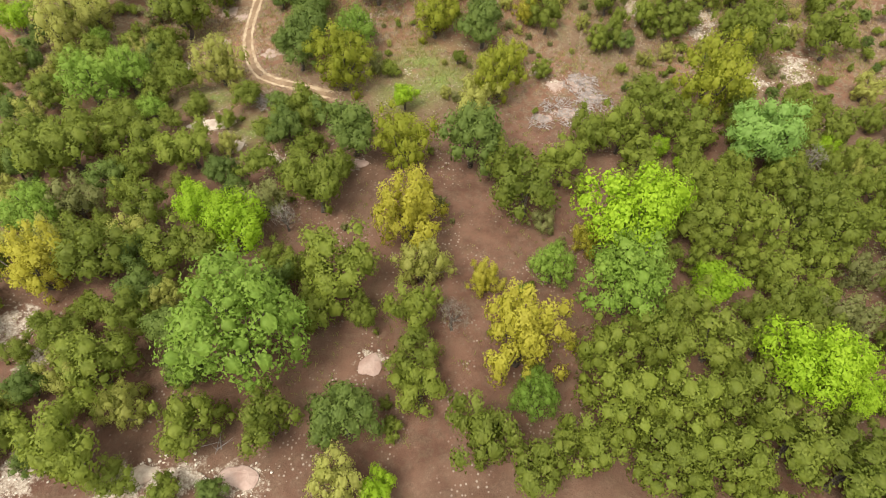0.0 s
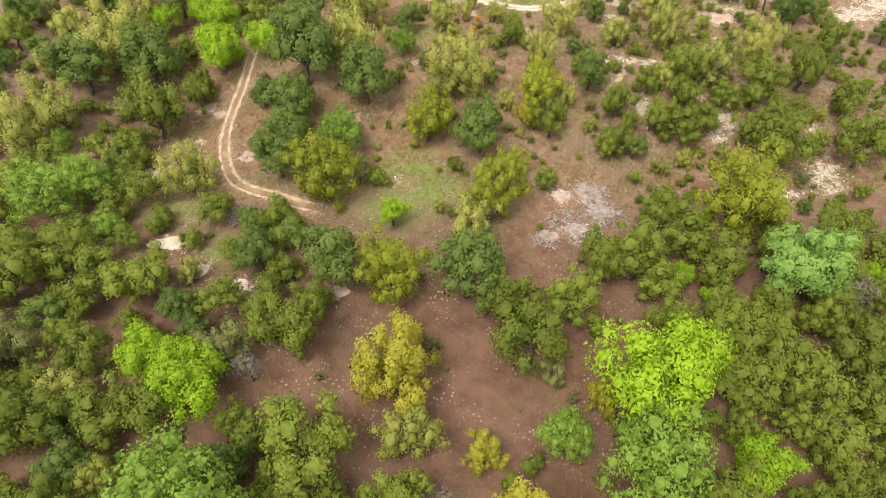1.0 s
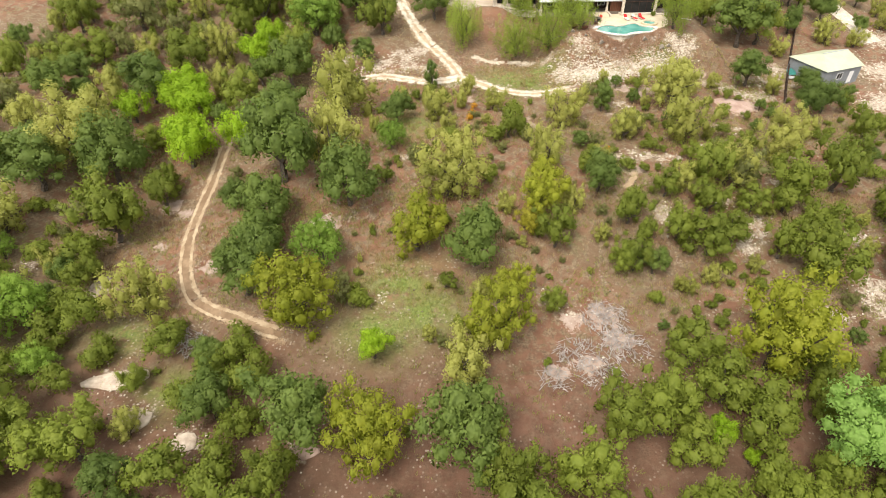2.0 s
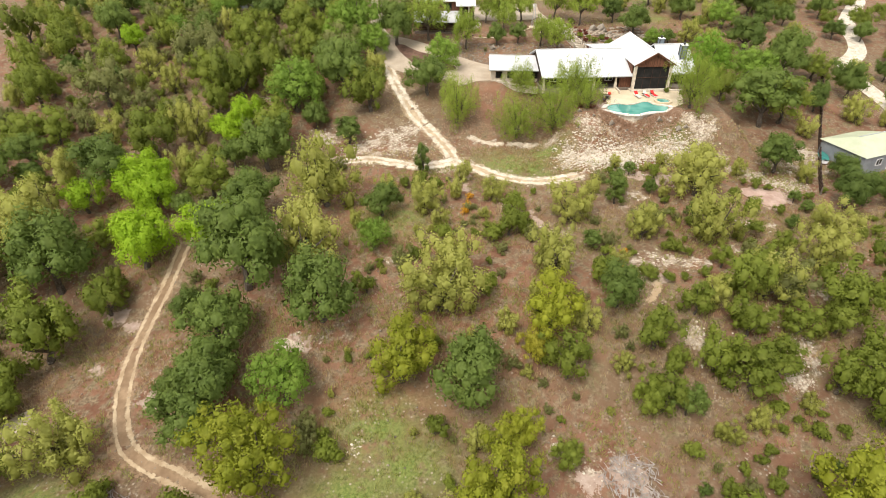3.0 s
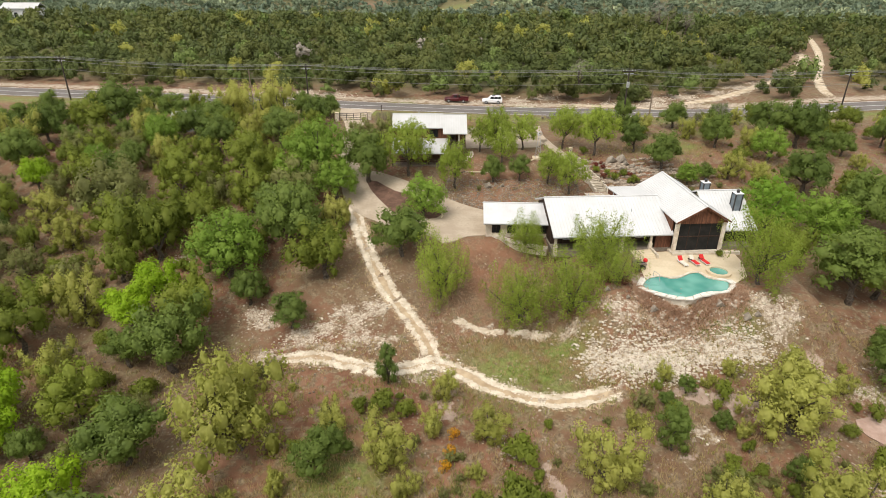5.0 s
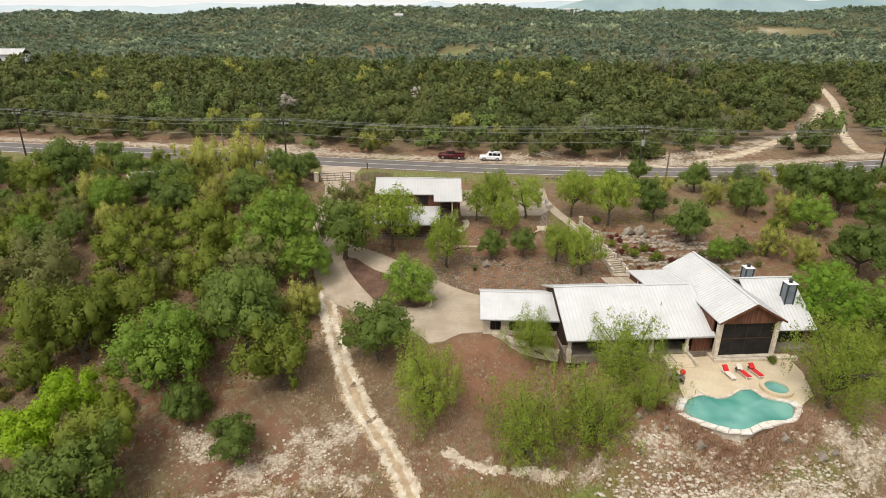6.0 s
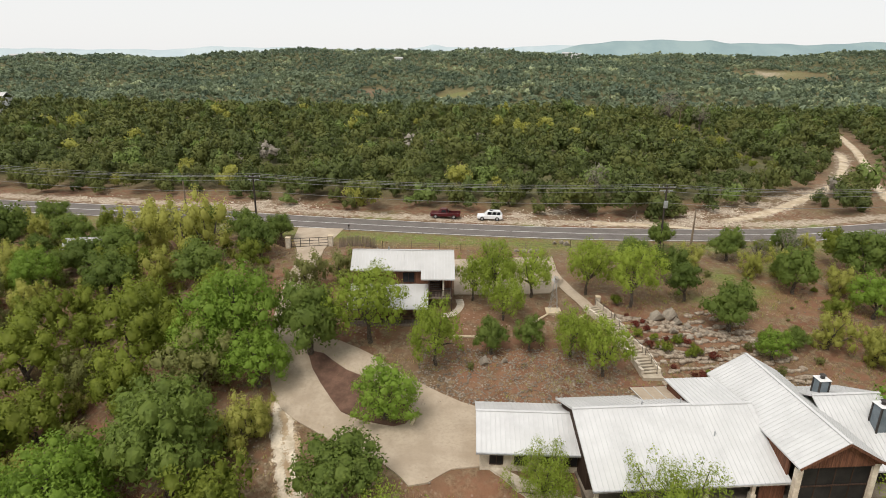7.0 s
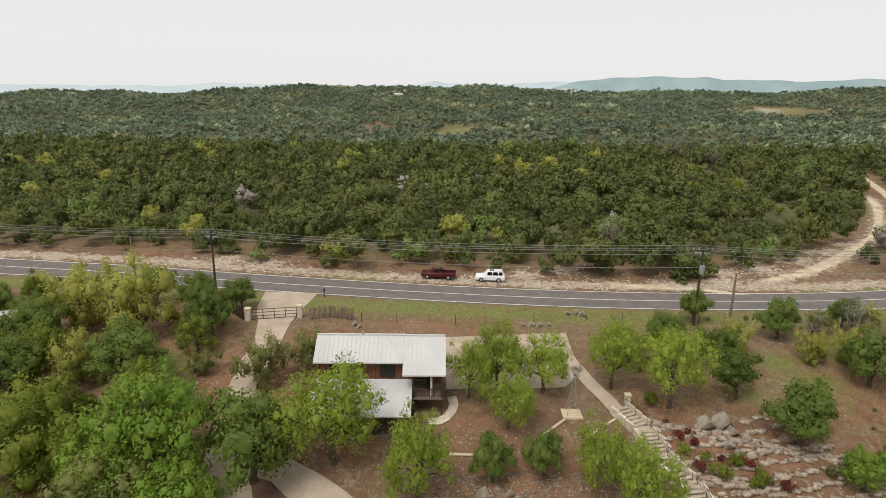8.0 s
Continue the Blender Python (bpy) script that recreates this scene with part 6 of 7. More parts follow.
for u in (-2.2, 0.0, 2.2):
    part("batten", boxed(u - 0.08, u + 0.08, -0.3, 0.3, -0.3, 0.25), GREYWOOD, plank)
skiff = thing("skiff", 66.0, 136.4, float(land(66.0, 136.4)), "small white skiff under a teal tarpaulin beside the fence", "boat", 70)
bm = bmesh.new()
rows = []
for u, w, k in ((-1.9, 0.55, 0.0), (-1.0, 0.72, 0.0), (0.3, 0.72, 0.02), (1.3, 0.45, 0.1), (1.9, 0.04, 0.25)):
    rows.append([bm.verts.new(p) for p in ((u, -w, 0.62 + k), (u, -w * 0.7, 0.1 + k), (u, w * 0.7, 0.1 + k), (u, w, 0.62 + k))])
for a, b in zip(rows[:-1], rows[1:]):
    for i in range(3):
        bm.faces.new((a[i], a[i + 1], b[i + 1], b[i]))
bm.faces.new(rows[0])
part("hull", bm, WHITE, skiff)
bm = bmesh.new()
rows = [[bm.verts.new(p) for p in ((u, -w, 0.64 + k), (u, 0, 0.84 + k), (u, w, 0.64 + k))] for u, w, k in ((-1.8, 0.6, 0.0), (-0.6, 0.76, 0.05), (0.5, 0.74, 0.05), (1.3, 0.5, 0.1))]
for a, b in zip(rows[:-1], rows[1:]):
    for i in range(2):
        bm.faces.new((a[i], a[i + 1], b[i + 1], b[i]))
part("tarpaulin", bm, TEAL, skiff, "teal-green tarpaulin cover")
laid("caliche_lane", ribbon("caliche_lane", curve_points(((87, 148), (84.2, 164.9), (90.4, 173.4), (94.6, 186.7), (106.3, 203.6), (112, 216)), 2), 1.8, 0.08, LIME, 0.3, 4), "white caliche lane up to the road", "track")


# ---- dry grass and weeds ----
def tufts(name, places, high, mat, label, seed):
    """Small upright tufts of blades in one mesh."""
    rg = np.random.default_rng(seed)
    p = np.array(places)
    z = land(p[:, 0], p[:, 1])
    V = []
    for k in range(8):
        a = rg.uniform(0, 6.28, len(p))
        lean = rg.uniform(0.2, 1.1, len(p))
        h = high * rg.uniform(0.5, 1.4, len(p))
        o = np.column_stack((p[:, 0] + rg.normal(size=len(p)) * 0.16, p[:, 1] + rg.normal(size=len(p)) * 0.16, z - 0.02))
        w = np.column_stack((-np.sin(a), np.cos(a), 0 * a)) * (h * 0.11)[:, None]
        t = np.column_stack((np.cos(a) * lean * h, np.sin(a) * lean * h, h))
        V.append(np.stack((o + w, o - w, o + t), 1))
    v = np.concatenate(V).reshape(-1, 3)
    tagged(new(name, rows_to_mesh(name, v, np.arange(len(v)).reshape(-1, 3), mat)), label, "grass", kind="stuff")


STRAW = leaf_mat("straw_grass", (0.300, 0.215, 0.115), (0.560, 0.440, 0.260), (0.480, 0.400, 0.200), 0.45)
RUSSET_GRASS = leaf_mat("russet_dry_grass", (0.300, 0.185, 0.130), (0.560, 0.390, 0.290), (0.620, 0.450, 0.340), 0.4)
WEED = leaf_mat("olive_weeds", (0.190, 0.205, 0.055), (0.360, 0.360, 0.110), (0.400, 0.390, 0.140), 0.45)


def open_ground(rg, n, x0, x1, y0, y1, patch):
    """Places in patches of open ground, off the paving and tracks."""
    x, y = rg.uniform(x0, x1, n * 3), rg.uniform(y0, y1, n * 3)
    ok = np.sin(x / patch + 3 * np.sin(y / (1.7 * patch))) + np.sin(y / patch + 1.3) + rg.normal(size=len(x)) * 0.5 > 0.2
    for line, w in ((RUT_LINE, 1.4), (CALICHE_LINE, 1.1), (CROSS_LINE, 0.9), (DRIVE_LINE, 2.2), (LOOP_LINE, 1.7), (ROAD_LINE, 4.6), (PATH_LINE, 1.1)):
        ok &= away(x, y, line) > w
    ok &= ~((x > 10) & (x < 52) & (y > 141) & (y < 167)) & ~((x > -4) & (x < 29) & (y > 178) & (y < 205)) & ~((x > -2) & (x < 14) & (y > 155) & (y < 172))
    return list(zip(x[ok][:n], y[ok][:n]))


rg_ = np.random.default_rng(40)
tufts("dry_grass", open_ground(rg_, 13000, -55, 75, 84, 140, 3.1), 0.30, STRAW, "tufts of straw-coloured dry grass on the hillside", 41)
tufts("weeds", open_ground(rg_, 12000, -55, 75, 80, 140, 2.3), 0.32, WEED, "olive-green low weeds on the hillside", 42)
tufts("dry_grass", open_ground(rg_, 4000, -60, 75, 140, 212, 2.7), 0.26, STRAW, "tufts of dry grass round the houses", 43)
tufts("weeds", open_ground(rg_, 3500, -60, 90, 150, 213, 2.1), 0.24, WEED, "low green weeds and grass on the verge", 44)
tufts("weeds", open_ground(rg_, 2500, -55, 60, 25, 84, 2.9), 0.3, WEED, "sparse olive weeds between the trees", 45)
pl = [(x, y) for x, y in zip(rg_.uniform(3, 26, 2600), rg_.uniform(139, 156.5, 2600)) if y < 152.5 + 0.28 * max(0, 14 - x) or x < 5]
pl = [p for p in pl if not (p[0] > 12 and p[1] > 152) and not (p[0] > 25 and p[1] > 143) and not (3 < p[0] < 13 and p[1] > 154.5)]
tufts("dry_grass", pl, 0.20, RUSSET_GRASS, "short russet grass and leaf litter on the slope below the garage", 47)
edge = grown(0.3)
edge = edge[edge[:, 1] < mid[1] + 0.5]
pl = [tuple(edge[rg_.integers(0, len(edge))] + (rg_.normal() * 0.4, -abs(rg_.normal()) * 1.3 - 0.1)) for _ in range(2600)]
tufts("dry_grass", pl, 0.34, RUSSET_GRASS, "tall russet dry grass along the pool edge", 46)

# ---- trees ----
def leaves(rng, at, normal, size, stretch=1.0, jitter=0.6, uneven=0.4):
    """Leaf-like triangles at places and their soft normals, roughly along the given ones."""
    n = len(at)
    soft = normal / np.linalg.norm(normal, axis=1)[:, None]
    nn = soft + rng.normal(size=(n, 3)) * jitter
    nn /= np.linalg.norm(nn, axis=1)[:, None]
    a = np.cross(nn, rng.normal(size=(n, 3)))
    a /= np.linalg.norm(a, axis=1)[:, None]
    b = np.cross(nn, a)
    s = (size * rng.uniform(0.6, 1.4, n))[:, None]
    a, b = a * s * stretch, b * s * 0.75
    soft = soft + nn * uneven
    soft /= np.linalg.norm(soft, axis=1)[:, None]
    return np.stack((at - a * 0.8 + b, at - a * 0.8 - b, at + a * 1.3), 1).reshape(-1, 3), np.repeat(soft, 3, axis=0)


def ball(cuts):
    """The corners and faces of a round ball of radius 1."""
    bm = bmesh.new()
    bmesh.ops.create_icosphere(bm, subdivisions=cuts, radius=1)
    bm.verts.ensure_lookup_table()
    out = np.array([v.co[:] for v in bm.verts]), np.array([[v.index for v in f.verts] for f in bm.faces])
    bm.free()
    return out


BALL = {1: ball(1), 2: ball(2), 3: ball(3)}


def inside(p, mids, sizes, own, share, tall):
    """Which places lie within a clump other than their own."""
    hid = np.zeros(len(p), bool)
    for j, (m, k) in enumerate(zip(mids, sizes)):
        if j != own:
            hid |= (((p - m) / (k, k, k * tall)) ** 2).sum(1) < share * share
    return hid


def crown_points(rng, clumps, per, aspect, lobes=0.25, ragged=0.15, low=-0.45, gap=0.0, clump=(0.22, 0.36), tall=0.9, core=0.66, cuts=1):
    """A crown of radius 1, made of evenly spread clumps: the leaves' places and directions, the clump centres, and the leafy
    bodies of the clumps as corners, faces and directions."""
    ph = rng.uniform(0, 6.28, 6)
    mids, sizes = [], []
    while len(mids) < clumps:
        best = None
        for _ in range(3):
            d = rng.normal(size=3)
            d /= np.linalg.norm(d)
            if d[2] < low:
                continue
            th = math.atan2(d[1], d[0])
            env = 1 + lobes * (0.6 * sin(2 * th + ph[0]) * (1 - abs(d[2])) + 0.5 * sin(3 * th + ph[1]) + 0.4 * sin(4 * d[2] + ph[2]))
            k = rng.uniform(*clump)
            depth = 1.0 if rng.random() > 0.22 else rng.uniform(0.3, 0.75)
            mid = d * (env - k) * depth * (1 + ragged * rng.normal())
            mid[2] *= aspect
            gap_to = min((np.linalg.norm(mid - m) / (k + q) for m, q in zip(mids, sizes)), default=9)
            if best is None or gap_to > best[0]:
                best = (gap_to, mid, k)
        if best:
            mids.append(best[1])
            sizes.append(best[2])
    at, way, cv, cf, cn, n0 = [], [], [], [], [], 0
    bv, bf = BALL[cuts]
    for i, (mid, k) in enumerate(zip(mids, sizes)):
        n = int(per * (k / 0.3) ** 2)
        e = rng.normal(size=(n, 3))
        e /= np.linalg.norm(e, axis=1)[:, None]
        e = e[(e[:, 2] > -0.7) & (rng.random(n) > gap)]
        p = mid + e * k * rng.normal(0.98, 0.17, len(e))[:, None] * (1, 1, tall)
        show = ~inside(p, mids, sizes, i, 0.72, tall)
        at.append(p[show])
        way.append((e * 0.75 + mid * 0.35 + (0, 0, 0.25))[show])
        if core:
            wob = 1 + 0.15 * rng.normal(size=len(bv))
            p = mid + bv * (k * core * wob)[:, None] * (1, 1, tall)
            hid = inside(p, mids, sizes, i, 0.6, tall)
            f = bf[~hid[bf].all(1) & (bv[bf][:, :, 2].mean(1) > -0.75)]
            used, f = np.unique(f, return_inverse=True)
            if len(used):
                cv.append(p[used])
                cn.append((bv * 0.75 + mid * 0.35 + (0, 0, 0.25))[used])
                cf.append(f.reshape(-1, 3) + n0)
                n0 += len(used)
    at = np.concatenate(at)
    wide = np.percentile(np.hypot(at[:, 0], at[:, 1]), 97)
    high = np.percentile(np.abs(at[:, 2]), 98) / aspect
    fit = np.array((wide, wide, high))
    body = (np.concatenate(cv) / fit, np.concatenate(cf), np.concatenate(cn)) if cv else None
    return at / fit, np.concatenate(way), [m / fit for m in mids], body


def joined(body, v, soft):
    """Clump bodies and loose leaves in one set of corners, faces and normals."""
    f = np.arange(len(v)).reshape(-1, 3)
    if body is None:
        return v, f, soft
    bn = body[2] / np.linalg.norm(body[2], axis=1)[:, None]
    return np.concatenate((body[0], v)), np.concatenate((body[1], f + len(body[0]))), np.concatenate((bn, soft))


# leaf, clumps, leaves a clump, crown aspect, trunk, leaf size, options
KINDS = {
    "juniper": ("juniper", 30, 190, 0.90, 0.05, 0.035, dict(lobes=0.3, low=-0.8, clump=(0.18, 0.34), tall=1.3, ragged=0.22)),
    "oak": ("oak", 36, 200, 0.80, 0.26, 0.036, dict(lobes=0.28, low=-0.5, clump=(0.2, 0.36))),
    "elm": ("elm", 66, 330, 0.85, 0.18, 0.026, dict(lobes=0.22, low=-0.6, clump=(0.15, 0.28), ragged=0.14, core=0.5)),
    "lime": ("lime", 44, 300, 0.75, 0.28, 0.030, dict(lobes=0.35, low=-0.5, clump=(0.17, 0.31), ragged=0.14, core=0.5)),
    "willow": ("willow", 40, 270, 0.90, 0.03, 0.029, dict(lobes=0.3, low=-0.9, gap=0.05, clump=(0.15, 0.32), tall=1.25, ragged=0.22, core=0.6)),
    "ash": ("ash", 90, 330, 0.90, 0.10, 0.023, dict(lobes=0.08, low=-0.8, clump=(0.14, 0.24), ragged=0.06, core=0.45)),
    "gold": ("gold", 60, 360, 1.00, 0.05, 0.026, dict(lobes=0.25, low=-0.9, clump=(0.14, 0.28), tall=1.3, ragged=0.26, core=0.55)),
    "hackberry": ("hackberry", 56, 340, 0.95, 0.04, 0.026, dict(lobes=0.25, low=-0.9, clump=(0.15, 0.28), tall=1.2, ragged=0.2, core=0.6)),
    "cedar_elm": ("mesquite", 80, 420, 0.78, 0.38, 0.020, dict(lobes=0.25, low=-0.55, clump=(0.13, 0.25), tall=1.15, ragged=0.2, core=0.4)),
    "mesquite": ("mesquite", 120, 760, 0.80, 0.02, 0.0150, dict(lobes=0.35, low=-0.9, ragged=0.28, gap=0.08, clump=(0.09, 0.2), tall=1.9, core=0)),
    "sage": ("sage", 32, 200, 0.75, 0.03, 0.032, dict(lobes=0.3, low=-0.9, gap=0.1, clump=(0.16, 0.33), ragged=0.25, core=0.6)),
    "bare": ("bare", 44, 30, 0.90, 0.40, 0.050, dict(lobes=0.3, gap=0.2, core=0)),
    "bluish": ("elm", 50, 300, 0.85, 0.25, 0.030, dict(lobes=0.25, low=-0.6, clump=(0.18, 0.3))),
    "cone": ("oak", 34, 200, 1.30, 0.10, 0.040, dict(lobes=0.1, low=-0.9, clump=(0.2, 0.32))),
    "russet": ("russet", 10, 60, 0.75, 0.02, 0.09, dict(lobes=0.3, low=-0.4, clump=(0.3, 0.5), core=0)),
    "marigold": ("marigold", 10, 50, 0.75, 0.02, 0.09, dict(lobes=0.4, low=-0.4, gap=0.3, clump=(0.25, 0.5), core=0)),
    "shrub": ("juniper", 11, 90, 0.75, 0.02, 0.062, dict(lobes=0.35, low=-0.4, clump=(0.25, 0.46), tall=1.15, ragged=0.25)),
}
SAYS = {
    "russet": ("flowering_shrub", "russet-red flowering shrub in the rock garden", "shrub"),
    "marigold": ("flowering_shrub", "orange-yellow flowering shrub on the hillside", "shrub"),
    "shrub": ("shrub", "low olive-green shrub on the stony slope", "shrub"),
    "juniper": ("juniper_tree", "olive-green ashe juniper on the dry hillside", "tree"),
    "oak": ("oak_tree", "dark green live oak with a dense rounded crown", "tree"),
    "elm": ("elm_tree", "mid-green broad-leaved elm tree in full leaf", "tree"),
    "lime": ("lime_green_tree", "young tree in bright lime-green spring leaf", "tree"),
    "willow": ("hackberry_tree", "yellow-green hackberry tree with soft foliage", "tree"),
    "ash": ("ash_tree", "fresh green ash tree with a full rounded crown", "tree"),
    "gold": ("golden_tree", "golden-yellow tree in flower on brown soil", "tree"),
    "hackberry": ("yellow_green_tree", "rounded tree in dense yellow-green spring leaf", "tree"),
    "cedar_elm": ("cedar_elm_tree", "light-green cedar elm with an airy crown on slender trunks", "tree"),
    "mesquite": ("mesquite_tree", "slender light-green mesquite with airy branches", "tree"),
    "sage": ("dusty_tree", "grey-green shrubby tree with dusty foliage", "tree"),
    "bare": ("leafless_tree", "nearly leafless tree with fine grey twigs", "tree"),
    "bluish": ("sumac_tree", "pale blue-green tree with a dense crown", "tree"),
    "cone": ("cedar_tree", "small dark conical cedar beside the track", "tree"),
}
LEAF["hackberry"] = leaf_mat("olive_yellow_leaves", (0.170, 0.195, 0.016), (0.330, 0.345, 0.032), (0.410, 0.405, 0.050))
LEAF["bluish"] = leaf_mat("blue_green_leaves", (0.140, 0.235, 0.050), (0.260, 0.400, 0.090), (0.310, 0.440, 0.120))
LEAF["cone"], LEAF["shrub"], LEAF["cedar_elm"] = LEAF["oak"], LEAF["juniper"], LEAF["mesquite"]


def limb(bm, a, b, r0, r1, bend):
    a, b = Vector(a), Vector(b)
    mid = (a + b) / 2 + bend
    tube(bm, a, mid, r0, (r0 + r1) / 2, 5)
    tube(bm, mid, b, (r0 + r1) / 2, r1, 3)


def make_tree(kind, seed):
    """A tree of crown radius 1 standing at the origin."""
    leaf, clumps, per, aspect, trunk, size, opt = KINDS[kind]
    rng = np.random.default_rng(seed)
    at, way, mids, body = crown_points(rng, clumps, per, aspect, **opt)
    mid_z = trunk + aspect
    at = at + (0, 0, mid_z)
    if body:
        body = (body[0] + (0, 0, mid_z), body[1], body[2])
    name, label, cat = SAYS[kind]
    top = new(name)
    top.empty_display_size = 0.2
    tagged(top, label, cat)
    v, soft = leaves(rng, at, way, size) if kind != "bare" else leaves(rng, at, way, size, 3.2, 1.0)
    if kind == "bare":
        v = v.reshape(-1, 3, 3)
        v[:, 1] = v[:, 0] * 0.8 + v[:, 1] * 0.2
        v = v.reshape(-1, 3)
    v, f, soft = joined(body, v, soft)
    crown = new("crown", rows_to_mesh("crown", v, f, LEAF[kind], soft))
    crown.parent = top
    bm = bmesh.new()
    r = 0.05 if kind in ("mesquite", "cedar_elm") else 0.075
    fork = Vector((rng.normal() * 0.06, rng.normal() * 0.06, trunk + 0.25 * aspect))
    limb(bm, (0, 0, -0.12), fork, r * 1.25, r, Vector((rng.normal() * 0.04, rng.normal() * 0.04, 0)))
    for m in mids[:: max(1, len(mids) // (16 if kind in ("mesquite", "cedar_elm") else 3 if kind in ("shrub", "russet", "marigold", "sage", "juniper") else 6))]:
        limb(bm, fork, Vector(m) * 0.9 + Vector((0, 0, mid_z)), r * 0.6, r * 0.15, Vector((rng.normal() * 0.08, rng.normal() * 0.08, 0.06)))
    part("trunk", bm, BARK, top)
    return top


MODELS, USED, STANDS, FILL, COUNT = {}, set(), [], [], collections.Counter()


def grove(kind, places):
    """Trees of one kind: x, y and crown radius of each."""
    for x, y, r in places:
        r = r * (1.4 if kind == "mesquite" else 1.15 if kind == "cedar_elm" else 1.1 if y < 150 else 1.04)
        if kind == "juniper" and COUNT[kind] >= 270:
            FILL.append((x, y, r))
            STANDS.append((x, y, r))
            continue
        COUNT[kind] += 1
        n = 4 if kind in ("juniper", "oak", "willow", "shrub") else 2
        k = (kind, int(x * 7 + y * 13) % n)
        if k not in MODELS:
            MODELS[k] = make_tree(kind, 11 + 17 * len(MODELS))
        rng = random.Random(int(x * 131 + y * 17))
        m = pose(x, y, float(land(x, y)) - 0.05, rng.uniform(-4, 4), rng.uniform(-4, 4), rng.uniform(0, 360)) @ Matrix.Diagonal((r * rng.uniform(0.92, 1.08), r * rng.uniform(0.92, 1.08), r * rng.uniform(0.9, 1.12), 1))
        STANDS.append((x, y, r))
        if k in USED:
            copy_thing(MODELS[k], m @ Matrix.Diagonal((*(1 / s for s in MODELS[k].scale), 1)))
        else:
            MODELS[k].matrix_basis = m
            USED.add(k)


grove("ash", (
    (52.8, 158.6, 4.6),
))
grove("juniper", (
    (36.9, 21.4, 3.9), (-31.5, 21.6, 2.1), (9.2, 21.7, 3.1), (26.7, 23.0, 3.7), (20.9, 23.0, 3.7), (-35.4, 23.3, 4.2), (14.2, 23.7, 3.5),
    (32.7, 24.0, 4.0), (4.1, 24.5, 4.0), (-17.3, 26.5, 3.3), (-24.5, 26.5, 3.3), (23.1, 28.0, 3.9), (17.6, 28.5, 3.9), (30.3, 29.3, 3.7),
    (-2.5, 29.7, 2.9), (-35.7, 32.3, 3.8), (17.6, 34.0, 3.3), (-2.7, 34.4, 2.7), (28.4, 34.9, 3.9), (-46.2, 34.9, 1.8), (34.2, 35.7, 2.7),
    (22.7, 35.8, 3.6), (-41.6, 36.6, 2.5), (-34.7, 38.5, 2.8), (41.6, 38.7, 2.5), (-2.8, 39.0, 3.1), (-14.2, 39.5, 2.8), (-9.2, 39.6, 2.2),
))
grove("juniper", (
    (38.4, 39.9, 2.9), (-11.8, 43.6, 4.8), (39.3, 44.9, 3.3), (-41.2, 46.5, 4.3), (44.8, 46.8, 3.0), (-33.5, 48.2, 3.4), (49.2, 50.4, 3.8),
    (32.2, 50.7, 3.5), (37.8, 51.2, 3.8), (44.6, 53.0, 3.9), (-37.5, 54.1, 2.9), (10.4, 56.0, 4.6), (-16.2, 56.7, 4.0), (36.1, 57.1, 3.6),
    (56.8, 57.3, 2.6), (32.4, 58.9, 3.0), (39.2, 61.4, 2.7), (16.3, 61.5, 3.4), (8.8, 62.0, 3.0), (-14.7, 62.4, 2.7), (-51.2, 64.1, 4.9),
    (-34.8, 64.8, 3.5), (-40.2, 66.0, 3.5), (-57.9, 67.2, 3.6), (20.4, 68.0, 3.2), (35.4, 68.1, 3.6), (25.1, 68.1, 3.6), (-45.7, 68.4, 3.6),
))
grove("juniper", (
    (32.3, 71.6, 3.3), (30.0, 76.3, 3.4), (15.8, 84.5, 1.6), (50.4, 88.5, 4.0), (61.8, 88.6, 4.1), (26.7, 90.0, 2.3), (25.2, 90.2, 1.8),
    (36.8, 92.0, 3.2), (46.6, 92.1, 2.7), (-45.9, 92.6, 2.1), (33.5, 93.9, 2.9), (28.8, 93.7, 1.8), (16.9, 93.7, 2.8), (40.6, 93.9, 2.5),
    (52.6, 95.0, 3.2), (27.0, 96.5, 2.4), (38.0, 97.9, 2.5), (63.7, 98.3, 3.3), (44.4, 98.7, 2.3), (49.3, 99.2, 2.3), (32.7, 100.3, 2.0),
    (-45.7, 100.6, 5.4), (51.1, 101.4, 3.8), (39.5, 102.6, 3.3), (58.7, 103.7, 4.2), (39.0, 108.9, 1.4), (48.2, 112.3, 1.5), (67.5, 114.6, 2.8),
))
grove("juniper", (
    (-33.2, 129.7, 3.5), (-66.8, 139.5, 3.3), (-45.5, 139.6, 4.3), (-63.1, 141.5, 3.3), (-26.0, 143.1, 3.9), (63.1, 147.6, 4.4), (-70.3, 151.3, 4.1),
    (-10.4, 151.4, 4.6), (-38.3, 152.0, 3.4), (54.1, 153.0, 2.9), (-34.9, 155.6, 4.7), (-41.4, 159.0, 4.0), (-33.9, 160.0, 3.4), (75.3, 161.3, 3.1),
    (-30.3, 161.4, 3.8), (-76.4, 161.4, 3.8), (-23.2, 164.9, 3.6), (-72.1, 166.8, 4.5), (-35.9, 169.3, 4.5), (-26.8, 173.6, 4.7), (-23.0, 173.8, 3.4),
    (-84.1, 174.7, 4.1), (-77.8, 175.7, 4.5), (-28.0, 178.7, 3.7), (-19.9, 181.4, 3.0), (-35.2, 188.7, 3.4), (-62.2, 193.8, 3.8),
))
